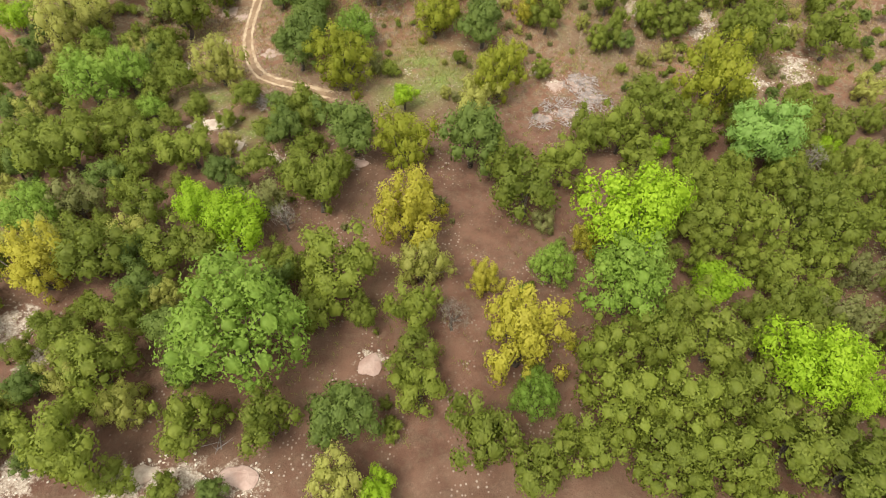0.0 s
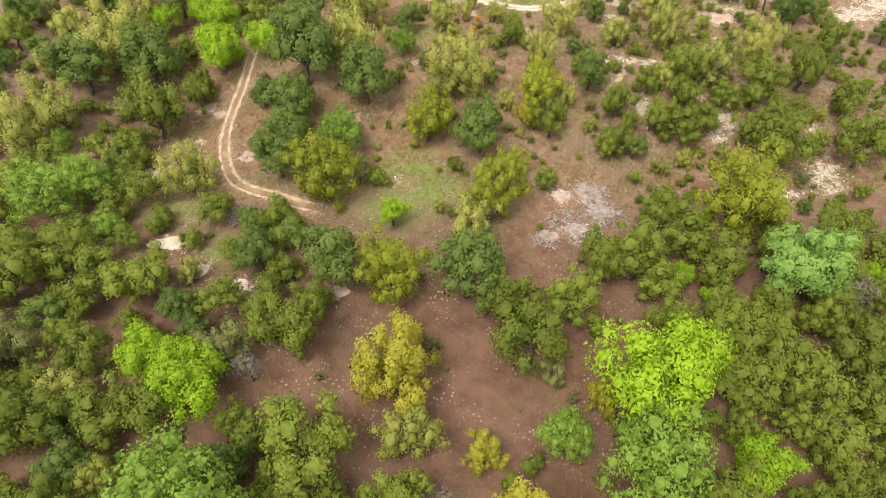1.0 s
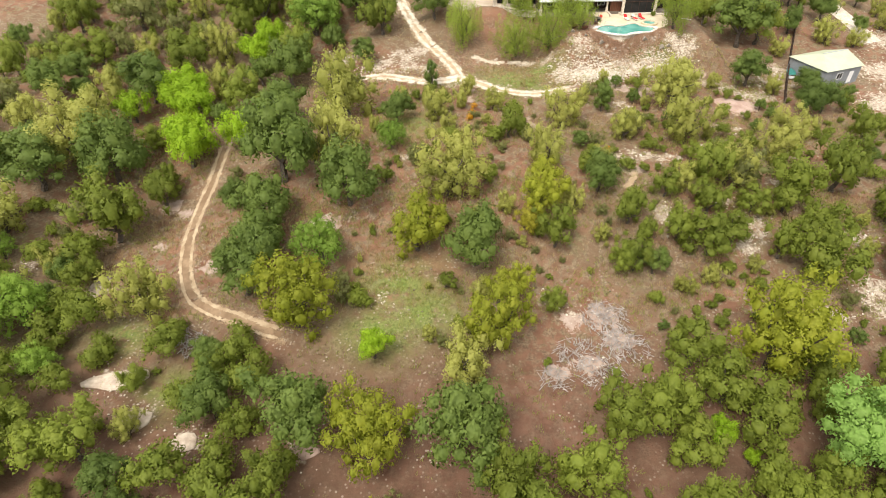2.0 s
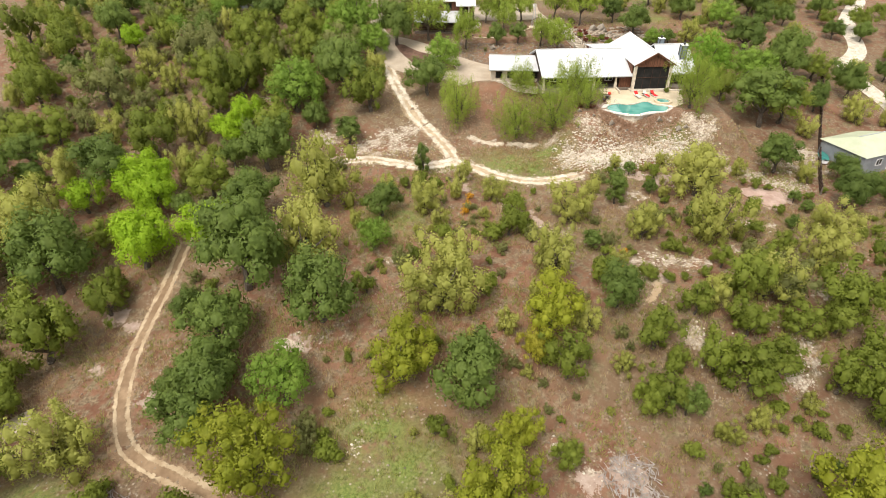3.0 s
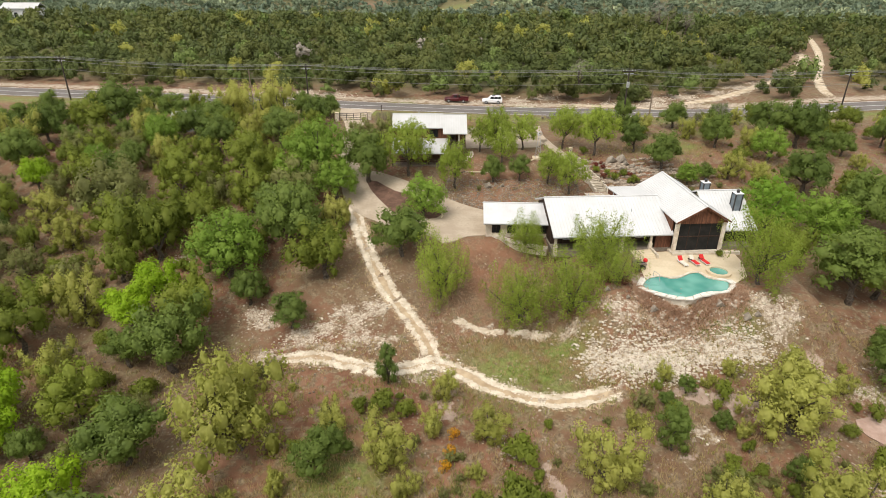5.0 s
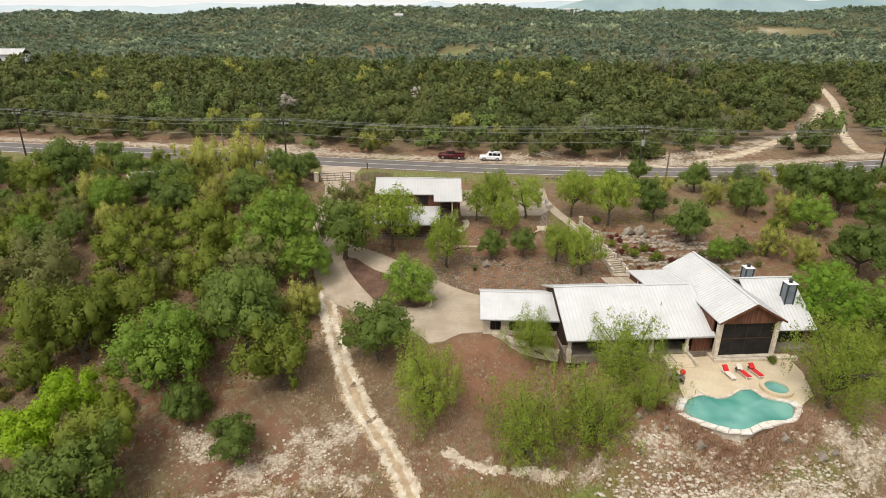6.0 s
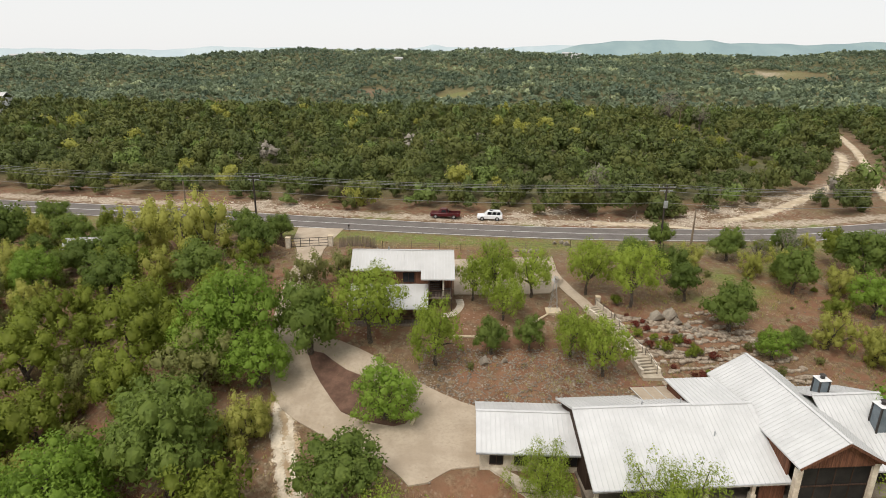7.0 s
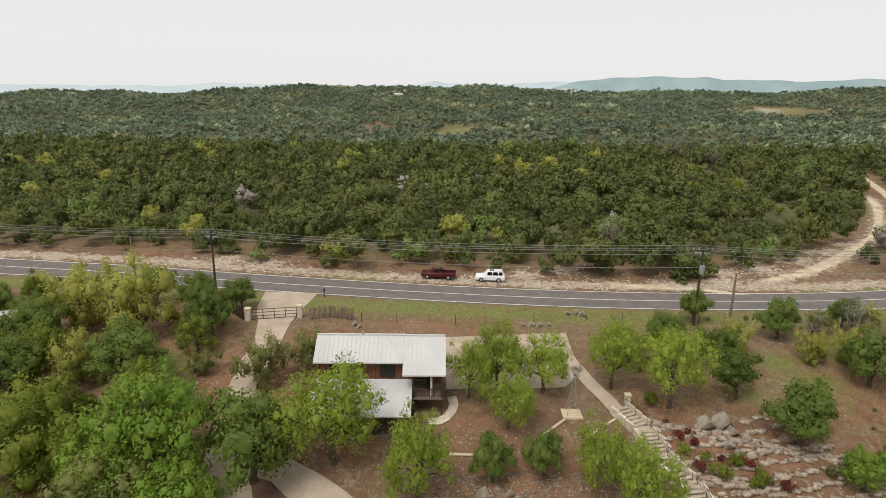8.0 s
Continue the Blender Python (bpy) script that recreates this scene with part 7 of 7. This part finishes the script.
grove("oak", (
    (-21.7, 20.2, 1.6), (-9.8, 26.7, 3.6), (-58.0, 62.6, 2.3), (3.9, 65.3, 4.2), (-12.8, 67.5, 4.3), (-23.3, 87.1, 3.2), (6.4, 91.2, 4.2),
    (29.3, 89.6, 1.8), (-21.8, 90.5, 4.1), (-27.0, 92.9, 1.9), (-23.1, 94.0, 3.1), (-22.9, 98.8, 4.2), (24.0, 102.0, 3.1), (-11.2, 101.6, 4.5),
    (-22.0, 108.0, 6.0), (-59.9, 108.4, 4.9), (-48.9, 110.8, 5.2), (23.3, 113.1, 1.4), (-5.7, 120.5, 2.6), (62.2, 122.4, 2.9), (-24.9, 122.7, 3.7),
    (65.4, 123.4, 2.5), (-66.0, 129.0, 3.6), (65.4, 129.6, 2.6), (-49.8, 130.9, 4.4), (55.7, 132.0, 3.1), (57.4, 136.7, 1.8), (-25.8, 137.2, 4.6),
))
grove("oak", (
    (-13.2, 142.9, 2.4), (59.4, 146.6, 5.0), (-19.8, 147.6, 2.5), (-24.1, 152.7, 3.1), (0.4, 153.7, 3.7), (78.3, 155.0, 3.4), (-15.9, 156.0, 5.2),
    (-17.6, 161.0, 4.1), (69.0, 161.8, 4.6), (65.7, 172.2, 3.9), (-6.6, 174.8, 4.2), (14.6, 175.1, 2.1), (19.1, 175.7, 2.0), (51.2, 176.3, 1.6),
    (-66.4, 177.3, 3.6), (44.3, 179.7, 3.6), (73.9, 182.8, 2.6), (-35.3, 185.8, 3.6), (41.5, 187.0, 2.5), (-23.7, 187.3, 4.1), (41.5, 192.1, 2.7),
    (-68.0, 189.2, 3.7), (57.8, 189.4, 3.1), (73.5, 189.6, 4.2), (68.6, 192.1, 3.8), (-82.3, 193.1, 3.8), (-42.6, 193.1, 2.9), (-39.2, 195.9, 3.4),
))
grove("oak", (
    (37.4, 196.8, 2.4), (-59.5, 198.2, 5.0), (-19.5, 200.2, 3.2), (53.4, 201.0, 2.8), (-49.8, 201.7, 3.1), (44.4, 206.0, 2.2),
))
grove("elm", (
    (9.2, 29.2, 2.6), (-21.7, 34.7, 7.2), (20.8, 41.3, 5.3), (13.0, 45.3, 2.7), (-52.0, 53.5, 3.2), (-43.7, 75.6, 2.1), (-54.1, 79.6, 4.7),
    (-49.5, 82.9, 3.5), (-14.0, 91.8, 3.4), (-59.1, 95.2, 1.7), (-23.7, 152.4, 5.1), (63.6, 158.7, 3.2),
    (-36.4, 158.8, 2.0), (61.2, 159.4, 4.1), (3.0, 164.7, 3.3), (-11.2, 169.4, 3.6), (-18.1, 172.0, 3.3), (-14.6, 173.8, 4.9),
    (47.4, 174.6, 2.1), (-53.1, 177.0, 2.5), (64.6, 182.8, 3.1), (-46.1, 186.6, 3.2),
))
grove("lime", (
    (-5.9, 20.2, 2.1), (42.6, 29.2, 2.6), (36.8, 30.8, 4.8), (31.2, 42.5, 3.4), (21.5, 49.1, 6.2), (-24.8, 49.9, 3.9), (-31.1, 54.0, 3.5),
    (32.9, 64.5, 1.0), (30.4, 66.6, 1.7), (54.3, 67.0, 1.6), (-5.9, 77.2, 2.0), (-71.8, 96.3, 2.9), (-38.3, 114.4, 4.2), (-29.7, 116.7, 3.3),
    (-39.3, 116.9, 3.6), (-40.6, 124.0, 3.1), (-50.8, 125.0, 3.0), (-41.3, 126.3, 4.0), (-42.3, 128.8, 4.1), (-33.9, 143.8, 3.4), (-32.1, 148.2, 3.1),
    (-60.2, 171.1, 2.9),
))
grove("willow", (
    (-10.0, 20.6, 3.1), (-2.6, 45.5, 3.3), (56.1, 60.5, 2.3), (4.6, 74.1, 3.7), (65.0, 79.0, 2.6), (-35.5, 84.7, 4.0),
    (32.7, 86.9, 1.4), (-63.9, 94.1, 4.7), (-61.3, 100.0, 4.6), (2.8, 102.7, 4.6), (42.3, 103.4, 3.3), (3.7, 106.9, 3.8),
    (17.2, 107.6, 3.5), (52.2, 109.4, 3.5), (-14.6, 111.9, 4.5), (39.4, 114.1, 3.7), (-56.3, 114.8, 5.6), (56.3, 115.7, 3.0), (21.0, 119.0, 3.1),
    (-54.7, 119.9, 4.4), (0.6, 121.5, 2.7), (-13.8, 123.8, 5.2), (40.5, 124.8, 3.9), (-5.0, 125.7, 2.0), (41.5, 127.2, 3.4), (49.2, 130.3, 1.3),
))
grove("willow", (
    (-56.9, 131.8, 2.7), (66.1, 143.4, 1.9), (-54.7, 143.8, 2.9), (-40.6, 144.9, 3.5), (-10.9, 161.3, 2.8), (-9.3, 163.1, 2.1), (55.2, 176.5, 2.5),
    (60.4, 177.0, 1.5), (-71.4, 183.9, 4.2), (-86.4, 187.4, 4.2), (-29.6, 188.6, 3.4), (54.1, 194.5, 2.0), (45.6, 196.6, 2.5),
    (-29.1, 199.1, 5.4), (-36.7, 202.2, 4.3), (-101.0, 206.9, 3.4),
))
grove("gold", (
    (7.9, 34.5, 4.8), (5.0, 43.9, 2.3), (-47.0, 44.7, 3.9), (17.8, 50.0, 2.1), (-4.0, 51.2, 4.9), (13.9, 96.3, 2.0),
))
grove("hackberry", (
    (-5.7, 65.0, 4.4), (8.6, 79.6, 3.9), (-15.4, 82.2, 4.7), (-1.2, 93.6, 4.2), (15.6, 99.2, 3.7), (39.0, 75.9, 5.3), (11.0, 86.6, 2.3),
))
grove("willow", (
    (20.0, 99.0, 2.1), (10.6, 124.6, 2.0), (35.2, 101.5, 2.0), (30.5, 115.1, 2.4),
))
grove("elm", (
    (-6.0, 113.5, 2.1),
))
grove("shrub", (
    (12.4, 116.2, 2.4), (10.2, 114.6, 1.6), (14.6, 116.6, 1.4),
))
grove("mesquite", (
    (27.4, 143.9, 2.1), (21.9, 142.8, 3.6), (45.2, 143.7, 3.9), (16.0, 142.9, 3.7), (26.4, 148.6, 3.4), (5.6, 147.2, 3.6), (17.3, 154.0, 2.7),
))
grove("cedar_elm", (
    (26.9, 171.6, 2.8), (23.8, 174.9, 2.6), (8.1, 173.2, 3.3), (0.2, 176.9, 4.5), (16.5, 181.6, 2.5),
    (12.8, 186.5, 2.6), (33.7, 185.2, 3.5), (15.9, 187.6, 3.5), (20.8, 187.6, 3.0), (28.6, 188.7, 3.1),
))
grove("sage", (
    (45.2, 38.2, 3.4), (49.4, 44.6, 3.0), (12.7, 53.6, 2.2), (-47.2, 55.6, 3.6), (-22.8, 55.9, 3.3), (44.4, 103.8, 3.4), (31.7, 117.0, 2.3),
    (-58.5, 152.6, 5.1), (-24.2, 157.7, 3.3), (-43.9, 162.8, 6.0), (-44.4, 166.5, 5.5), (-16.8, 168.3, 4.5), (-9.5, 188.9, 3.3), (-5.4, 191.8, 3.2),
))
grove("bare", (
    (1.0, 38.8, 1.9), (-20.0, 53.3, 1.8), (50.2, 62.7, 2.3), (62.4, 200.0, 2.3), (57.5, 200.4, 2.2),
))
grove("bluish", (
    (42.3, 64.5, 4.6),
))
grove("cone", (
    (28.4, 122.8, 1.7), (-0.0, 133.0, 1.5),
))



# ---- thickets between the named trees ----
LANE_R = np.array(((87, 148), (84.2, 164.9), (90.4, 173.4), (94.6, 186.7), (106.3, 203.6)))
KEEP_OFF = ((RUT_LINE, 2.5), (CALICHE_LINE, 2.0), (CROSS_LINE, 1.6), (DRIVE_LINE, 2.6), (LOOP_LINE, 2.2), (ROAD_LINE, 7.0), (PATH_LINE, 1.5), (LANE_R, 2.0))


def clear(x, y, r, near=0.8):
    """Whether a tree of radius r may stand here."""
    for line, w in KEEP_OFF:
        if np.min((line[:, 0] - x) ** 2 + (line[:, 1] - y) ** 2) < (w + 0.7 * r) ** 2:
            return False
    if (8 < x < 54 and 140 < y < 170) or (-6 < x < 30 and 175 < y < 206):
        return False
    if any((x - c[0]) ** 2 + (y - c[1]) ** 2 < q * q for c, q in PALE_SPOTS) or any((x - c[0]) ** 2 + (y - c[1]) ** 2 < 0.8 * q * q for c, q in GREEN_SPOTS):
        return False
    return all((x - a) ** 2 + (y - b) ** 2 > (near * (r + c)) ** 2 for a, b, c in STANDS)


def thicket(seed, x0, x1, y0, y1, tries, kinds, r0, r1, near, keep=None):
    rg = random.Random(seed)
    for _ in range(tries):
        x, y, r = rg.uniform(x0, x1), rg.uniform(y0, y1), rg.uniform(r0, r1)
        if (keep is None or keep(x, y)) and clear(x, y, r, near):
            grove(rg.choice(kinds), ((round(x, 1), round(y, 1), round(r, 2)),))


thicket(1, -80, -12, 104, 212, 900, ("juniper", "juniper", "oak", "oak", "sage", "willow"), 1.8, 3.2, 0.75, lambda x, y: not (y < 132 and x > -26) and not (136 < y < 152 and x > -26) and not (y > 168 and x > -17))
thicket(2, 16, 70, 8, 74, 900, ("juniper",), 1.9, 3.1, 0.58, lambda x, y: x > 20 + 0.1 * y)
thicket(3, -70, -17, 10, 96, 800, ("juniper", "juniper", "juniper", "oak", "willow"), 1.7, 3.0, 0.6, lambda x, y: not (x > -24 and (48 < y < 58 or y < 34)) and not (y > 84 and x > -45) and not (x < -24 and y < 20))
thicket(9, 28, 75, 70, 130, 500, ("shrub", "juniper", "shrub", "oak"), 0.6, 1.5, 0.95)
thicket(4, 56, 104, 60, 205, 420, ("juniper", "oak", "oak", "juniper", "willow"), 1.5, 3.0, 0.9, lambda x, y: not (62 < x < 100 and 122 < y < 145) and not (y < 128 and x < 66))
thicket(8, -80, -13, 100, 212, 600, ("shrub", "shrub", "sage", "willow"), 0.8, 1.7, 0.6, lambda x, y: not (y < 132 and x > -26) and not (136 < y < 152 and x > -26) and not (y > 168 and x > -17))


def drifts(seed, x0, x1, y0, y1, heaps, kinds, r0, r1, spread_=3.2, near=0.7):
    """Shrubs in loose clusters."""
    rg = random.Random(seed)
    for _ in range(heaps):
        cx, cy = rg.uniform(x0, x1), rg.uniform(y0, y1)
        kind = rg.choice(kinds)
        for _ in range(rg.randint(1, 5)):
            x, y, r = rg.gauss(cx, spread_), rg.gauss(cy, spread_), r0 + (r1 - r0) * rg.random() ** 2
            if clear(x, y, r, near):
                grove(kind if rg.random() < 0.7 else rg.choice(kinds), ((round(x, 1), round(y, 1), round(r, 2)),))


drifts(5, -12, 64, 84, 132, 150, ("shrub", "willow", "sage", "willow", "sage", "shrub"), 0.5, 1.9)
drifts(6, -60, 18, 30, 84, 40, ("shrub", "sage", "shrub"), 0.5, 1.5)
drifts(7, -20, 70, 170, 208, 24, ("shrub", "sage"), 0.3, 0.8)

grove("marigold", [(x, y, 0.6) for x, y in ((6.8, 122.8), (6.3, 120.9), (7.2, 125.0), (24.0, 108.1), (25.2, 109.0), (25.8, 107.8), (27.2, 111.5), (23.0, 107.7))])
grove("russet", [(x, y, 0.4 + 0.08 * (i % 4)) for i, (x, y) in enumerate(((32.6, 182.4), (34.0, 181.0), (34.3, 179.5), (33.0, 180.4), (35.3, 172.8), (37.2, 171.5), (38.0, 171.4), (33.6, 176.5), (36.0, 177.7), (37.9, 177.3), (38.5, 176.8), (40.5, 174.5)))])
grove("shrub", [(x, y, 0.7 + 0.1 * (i % 4)) for i, (x, y) in enumerate(((34.5, 177.7), (37.0, 177.0), (38.0, 174.5), (35.1, 175.5), (32.8, 178.4), (39.0, 175.5), (32.0, 185.6)))])
grove("bare", [(202.0, 642.0, 5.0), (107.0, 376.0, 6.5), (113.0, 357.0, 4.5), (41.4, 238.7, 3.2)])

grove("shrub", [(x, y, 0.65) for x, y in ((43.6, 151.7),)])

rg_ = random.Random(77)
for kind in ("sage", "willow", "sage", "mesquite", "willow", "sage", "willow", "shrub", "sage", "willow", "shrub", "sage"):
    for cx, cy in ((103, 350), (101, 322), (96, 288), (91, 264)):
        grove(kind, ((round(rg_.gauss(cx, 4.5), 1), round(rg_.gauss(cy, 6.0), 1), round(rg_.uniform(0.9, 2.0), 1)),))

# ---- woods beyond the road and on the far hills ----
def wood_crown(rng, clumps, per, size, aspect, core):
    """One tree crown of radius 1, for trees seen from afar."""
    at, way, mids, body = crown_points(rng, clumps, per, aspect, lobes=0.3, low=-0.35, clump=(0.26, 0.46), ragged=0.2, core=core)
    return joined(body, *leaves(rng, at, way, size, 1.0, 0.7, 0.5))


def woods(name, places, radii, seed, clumps, per, size, mat, label, aspect=0.85, core=0.62):
    """Many far trees in one mesh."""
    rng = np.random.default_rng(seed)
    protos = [wood_crown(rng, clumps, per, size, aspect * rng.uniform(0.8, 1.25), core) for _ in range(8)]
    out, nrm, faces, n0 = [], [], [], 0
    pick = rng.integers(0, 8, len(places))
    turn = rng.uniform(0, 6.28, len(places))
    for (x, y), r, p, a in zip(places, radii, pick, turn):
        c, s = cos(a), sin(a)
        m = np.array(((c, s, 0), (-s, c, 0), (0, 0, 1)))
        out.append(protos[p][0] @ m * r + (x, y, 0))
        faces.append(protos[p][1] + n0)
        nrm.append(protos[p][2] @ m)
        n0 += len(out[-1])
    n = [len(o) for o in out]
    v = np.concatenate(out)
    base = land(np.array([p[0] for p in places]), np.array([p[1] for p in places])) + np.array(radii) * (aspect * 0.85 + rng.uniform(-0.3, 0.4, len(radii)))
    v[:, 2] += np.repeat(base, n)
    me = rows_to_mesh(name, v, np.concatenate(faces), mat, np.concatenate(nrm))
    return tagged(new(name, me), label, "woods", kind="stuff")


def scatter(rng, n, box_, keep, gap):
    """Places at least gap apart, by a grid of cells."""
    cell, got = {}, []
    for _ in range(n):
        x, y = rng.uniform(box_[0], box_[1]), rng.uniform(box_[2], box_[3])
        if not keep(x, y):
            continue
        i, j = int(x // gap), int(y // gap)
        if any((x - a) ** 2 + (y - b) ** 2 < gap * gap for u in (i - 1, i, i + 1) for w in (j - 1, j, j + 1) for a, b in cell.get((u, w), ())):
            continue
        cell.setdefault((i, j), []).append((x, y))
        got.append((x, y))
    return got


woods("juniper_thicket", [p[:2] for p in FILL], np.array([p[2] for p in FILL]), 91, 18, 110, 0.045, LEAF["juniper"], "olive-green juniper thicket filling the gaps between trees")

rng = np.random.default_rng(5)
road_y = lambda x: float(np.interp(x, ROAD_LINE[:, 0], ROAD_LINE[:, 1]))
lane = np.vstack((SIDE_LINE, LANE_LINE))


CLEARINGS = ((103, 352, 11, 13), (101, 322, 8, 20), (106, 345, 14, 8), (96, 285, 8, 15), (90, 262, 7, 13))


def wooded(x, y):
    back = y - road_y(x)
    if back < 10.5 + 1.5 * sin(x / 9.0) + 1.5 * sin(x / 3.7) or abs(x - 20) > 0.82 * (y - 100) + 25:
        return False
    if min((x - a) ** 2 + (y - b) ** 2 for a, b in SIDE_LINE[::2]) < 18 or min((x - a) ** 2 + (y - b) ** 2 for a, b in LANE_LINE[::2]) < 24:
        return False
    if 70 < x < 130 and back < 24 and sin(x / 5.0 + 2 * sin(y / 7.0)) + sin(y / 6.0) < 0.2:
        return False
    return not any(((x - a) / p) ** 2 + ((y - b) / q) ** 2 < 1 for a, b, p, q in CLEARINGS)


# oak, juniper and elm leaves again, the woods' darkness put into their colour
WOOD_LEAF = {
    "oak": leaf_mat("darkened_oak_foliage", (0.048, 0.063, 0.018), (0.106, 0.132, 0.037), (0.132, 0.156, 0.045), 0.25),
    "juniper": leaf_mat("darkened_juniper_foliage", (0.061, 0.071, 0.020), (0.132, 0.148, 0.040), (0.161, 0.174, 0.050), 0.25),
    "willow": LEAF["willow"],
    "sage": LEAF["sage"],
    "elm": leaf_mat("darkened_elm_foliage", (0.082, 0.119, 0.032), (0.198, 0.261, 0.069), (0.257, 0.310, 0.095), 0.3),
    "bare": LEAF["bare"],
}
near = scatter(rng, 20000, (-330, 340, 225, 435), wooded, 3.5)
tint = np.array([0.75 * rng.random() + 0.25 * (0.5 + 0.5 * sin(x / 14 + 2 * sin(y / 11))) for x, y in near])
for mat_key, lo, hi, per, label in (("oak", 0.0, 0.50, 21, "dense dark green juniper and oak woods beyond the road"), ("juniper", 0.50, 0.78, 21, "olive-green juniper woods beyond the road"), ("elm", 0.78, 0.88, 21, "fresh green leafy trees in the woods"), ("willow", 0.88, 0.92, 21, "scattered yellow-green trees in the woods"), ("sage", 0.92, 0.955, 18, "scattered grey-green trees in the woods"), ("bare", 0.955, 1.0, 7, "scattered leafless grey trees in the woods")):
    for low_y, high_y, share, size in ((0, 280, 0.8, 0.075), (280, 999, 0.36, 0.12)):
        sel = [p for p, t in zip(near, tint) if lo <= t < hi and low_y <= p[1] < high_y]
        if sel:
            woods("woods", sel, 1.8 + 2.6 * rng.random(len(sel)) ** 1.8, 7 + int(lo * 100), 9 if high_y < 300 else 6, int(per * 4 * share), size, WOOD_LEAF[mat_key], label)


# leaf colours lifted and blued, so the haze of distance lies in them
HAZED_LEAF = {
    "oak": leaf_mat("hazed_oak_foliage", (0.081, 0.117, 0.081), (0.150, 0.192, 0.135), (0.169, 0.215, 0.151), 0.3),
    "juniper": leaf_mat("hazed_juniper_foliage", (0.124, 0.163, 0.107), (0.215, 0.260, 0.172), (0.247, 0.286, 0.189), 0.3),
    "sage": leaf_mat("hazed_pale_foliage", (0.202, 0.240, 0.146), (0.370, 0.410, 0.254), (0.410, 0.442, 0.280), 0.3),
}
GLADES = ((650, 1275, 105, 70), (25, 930, 45, 45), (-90, 1000, 25, 30), (-230, 800, 22, 30))


def far_keep(x, y):
    return abs(x - 20) < 0.8 * (y - 100) and not any(((x - a) / p) ** 2 + ((y - b) / q) ** 2 < 0.8 + 0.3 * sin(x / 11) + 0.25 * sin(y / 7) for a, b, p, q in GLADES)


far = scatter(rng, 60000, (-1350, 1400, 435, 1680), far_keep, 6.2)
tint = np.array([0.38 * rng.random() + 0.62 * (0.5 + 0.25 * sin(x / 60 + 2.2 * sin(y / 95) + 1.3 * sin(x / 23)) + 0.25 * sin(y / 27 + 1.7 * sin(x / 41) + 1.1 * sin(x / 15 + y / 19))) for x, y in far])
for mat_key, lo, hi, label in (("oak", 0.0, 0.40, "hazy dark green woods on the far hills"), ("juniper", 0.40, 0.80, "hazy olive woods on the far hills"), ("sage", 0.80, 1.0, "hazy pale yellow-green trees on the far hills")):
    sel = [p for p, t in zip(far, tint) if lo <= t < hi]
    woods("far_woods", sel, 2.6 + 4.2 * rng.random(len(sel)) ** 1.7, 17 + int(lo * 10), 4, 9, 0.30, HAZED_LEAF[mat_key], label, 0.6, 0)


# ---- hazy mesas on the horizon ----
def m_hazed_hills(name, a, b):
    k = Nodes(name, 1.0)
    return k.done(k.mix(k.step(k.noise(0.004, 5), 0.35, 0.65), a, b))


def range_of_hills(name, y, pts, mat, label):
    """A long ridge: distance, and the crest's place and height along it."""
    px, pz = [p[0] for p in pts], [p[1] for p in pts]
    x = np.arange(px[0], px[-1], 30.0)
    z = np.interp(x, px, pz) + 3 * np.sin(x / 90) + 2 * np.sin(x / 37)
    n = len(x)
    v = np.concatenate([np.column_stack((x, np.full(n, yy), zz)) for yy, zz in ((y - 420, np.full(n, -90.0)), (y - 120, z * 0.55 - 20), (y, z), (y + 200, z - 20), (y + 380, np.full(n, -90.0)))])
    i = (np.arange(4)[:, None] * n + np.arange(n - 1)[None]).ravel()
    me = rows_to_mesh(name, v, np.stack((i, i + 1, i + n + 1, i + n), 1), mat)
    tagged(new(name, me), label, "hills", kind="structure")


# the bluish haze of the air is painted into the mesas' base colours
FAR_BLUE = m_hazed_hills("haze_tinted_blue_green_hills", (0.22, 0.30, 0.31), (0.27, 0.35, 0.35))
FAR_PALE = m_hazed_hills("haze_tinted_pale_hills", (0.40, 0.47, 0.49), (0.45, 0.51, 0.52))
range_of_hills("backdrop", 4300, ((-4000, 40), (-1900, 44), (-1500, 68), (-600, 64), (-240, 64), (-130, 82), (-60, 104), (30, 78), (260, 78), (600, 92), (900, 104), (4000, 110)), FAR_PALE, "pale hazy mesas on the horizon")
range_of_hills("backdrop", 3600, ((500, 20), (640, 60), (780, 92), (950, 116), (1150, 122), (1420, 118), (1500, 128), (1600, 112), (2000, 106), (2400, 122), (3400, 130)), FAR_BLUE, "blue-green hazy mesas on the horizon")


# ---- far houses ----
def far_house(x, y, wide, label, high=5.0):
    h = thing("far_house", x, y, float(land(x, y)), label, "house", 4 * sin(x), "houses on the far hills")
    part("wall", boxed(-wide / 2, wide / 2, -4, 4, -2, high), WHITE, h)
    gable_roof(h, -wide / 2 - 0.6, wide / 2 + 0.6, -4.8, 4.8, 0, high, high, high + 2.4, OLDROOF, 3.0)
    for i in range(int(wide / 4)):
        part("window", boxed(-wide / 2 + 1.2 + 4 * i, -wide / 2 + 2.8 + 4 * i, -4.15, -4.0, high * 0.35, high * 0.75), GLASS, h)


far_house(-200, 391, 16, "white house with a pale roof deep in the woods", 7.5)
for x, y, w in ((295, 1560, 22), (325, 1575, 14), (-82, 1355, 16), (-950, 1500, 22), (-905, 1520, 16), (300, 1500, 12)):
    far_house(x, y, w, "small white house on a wooded far ridge", 7.0)
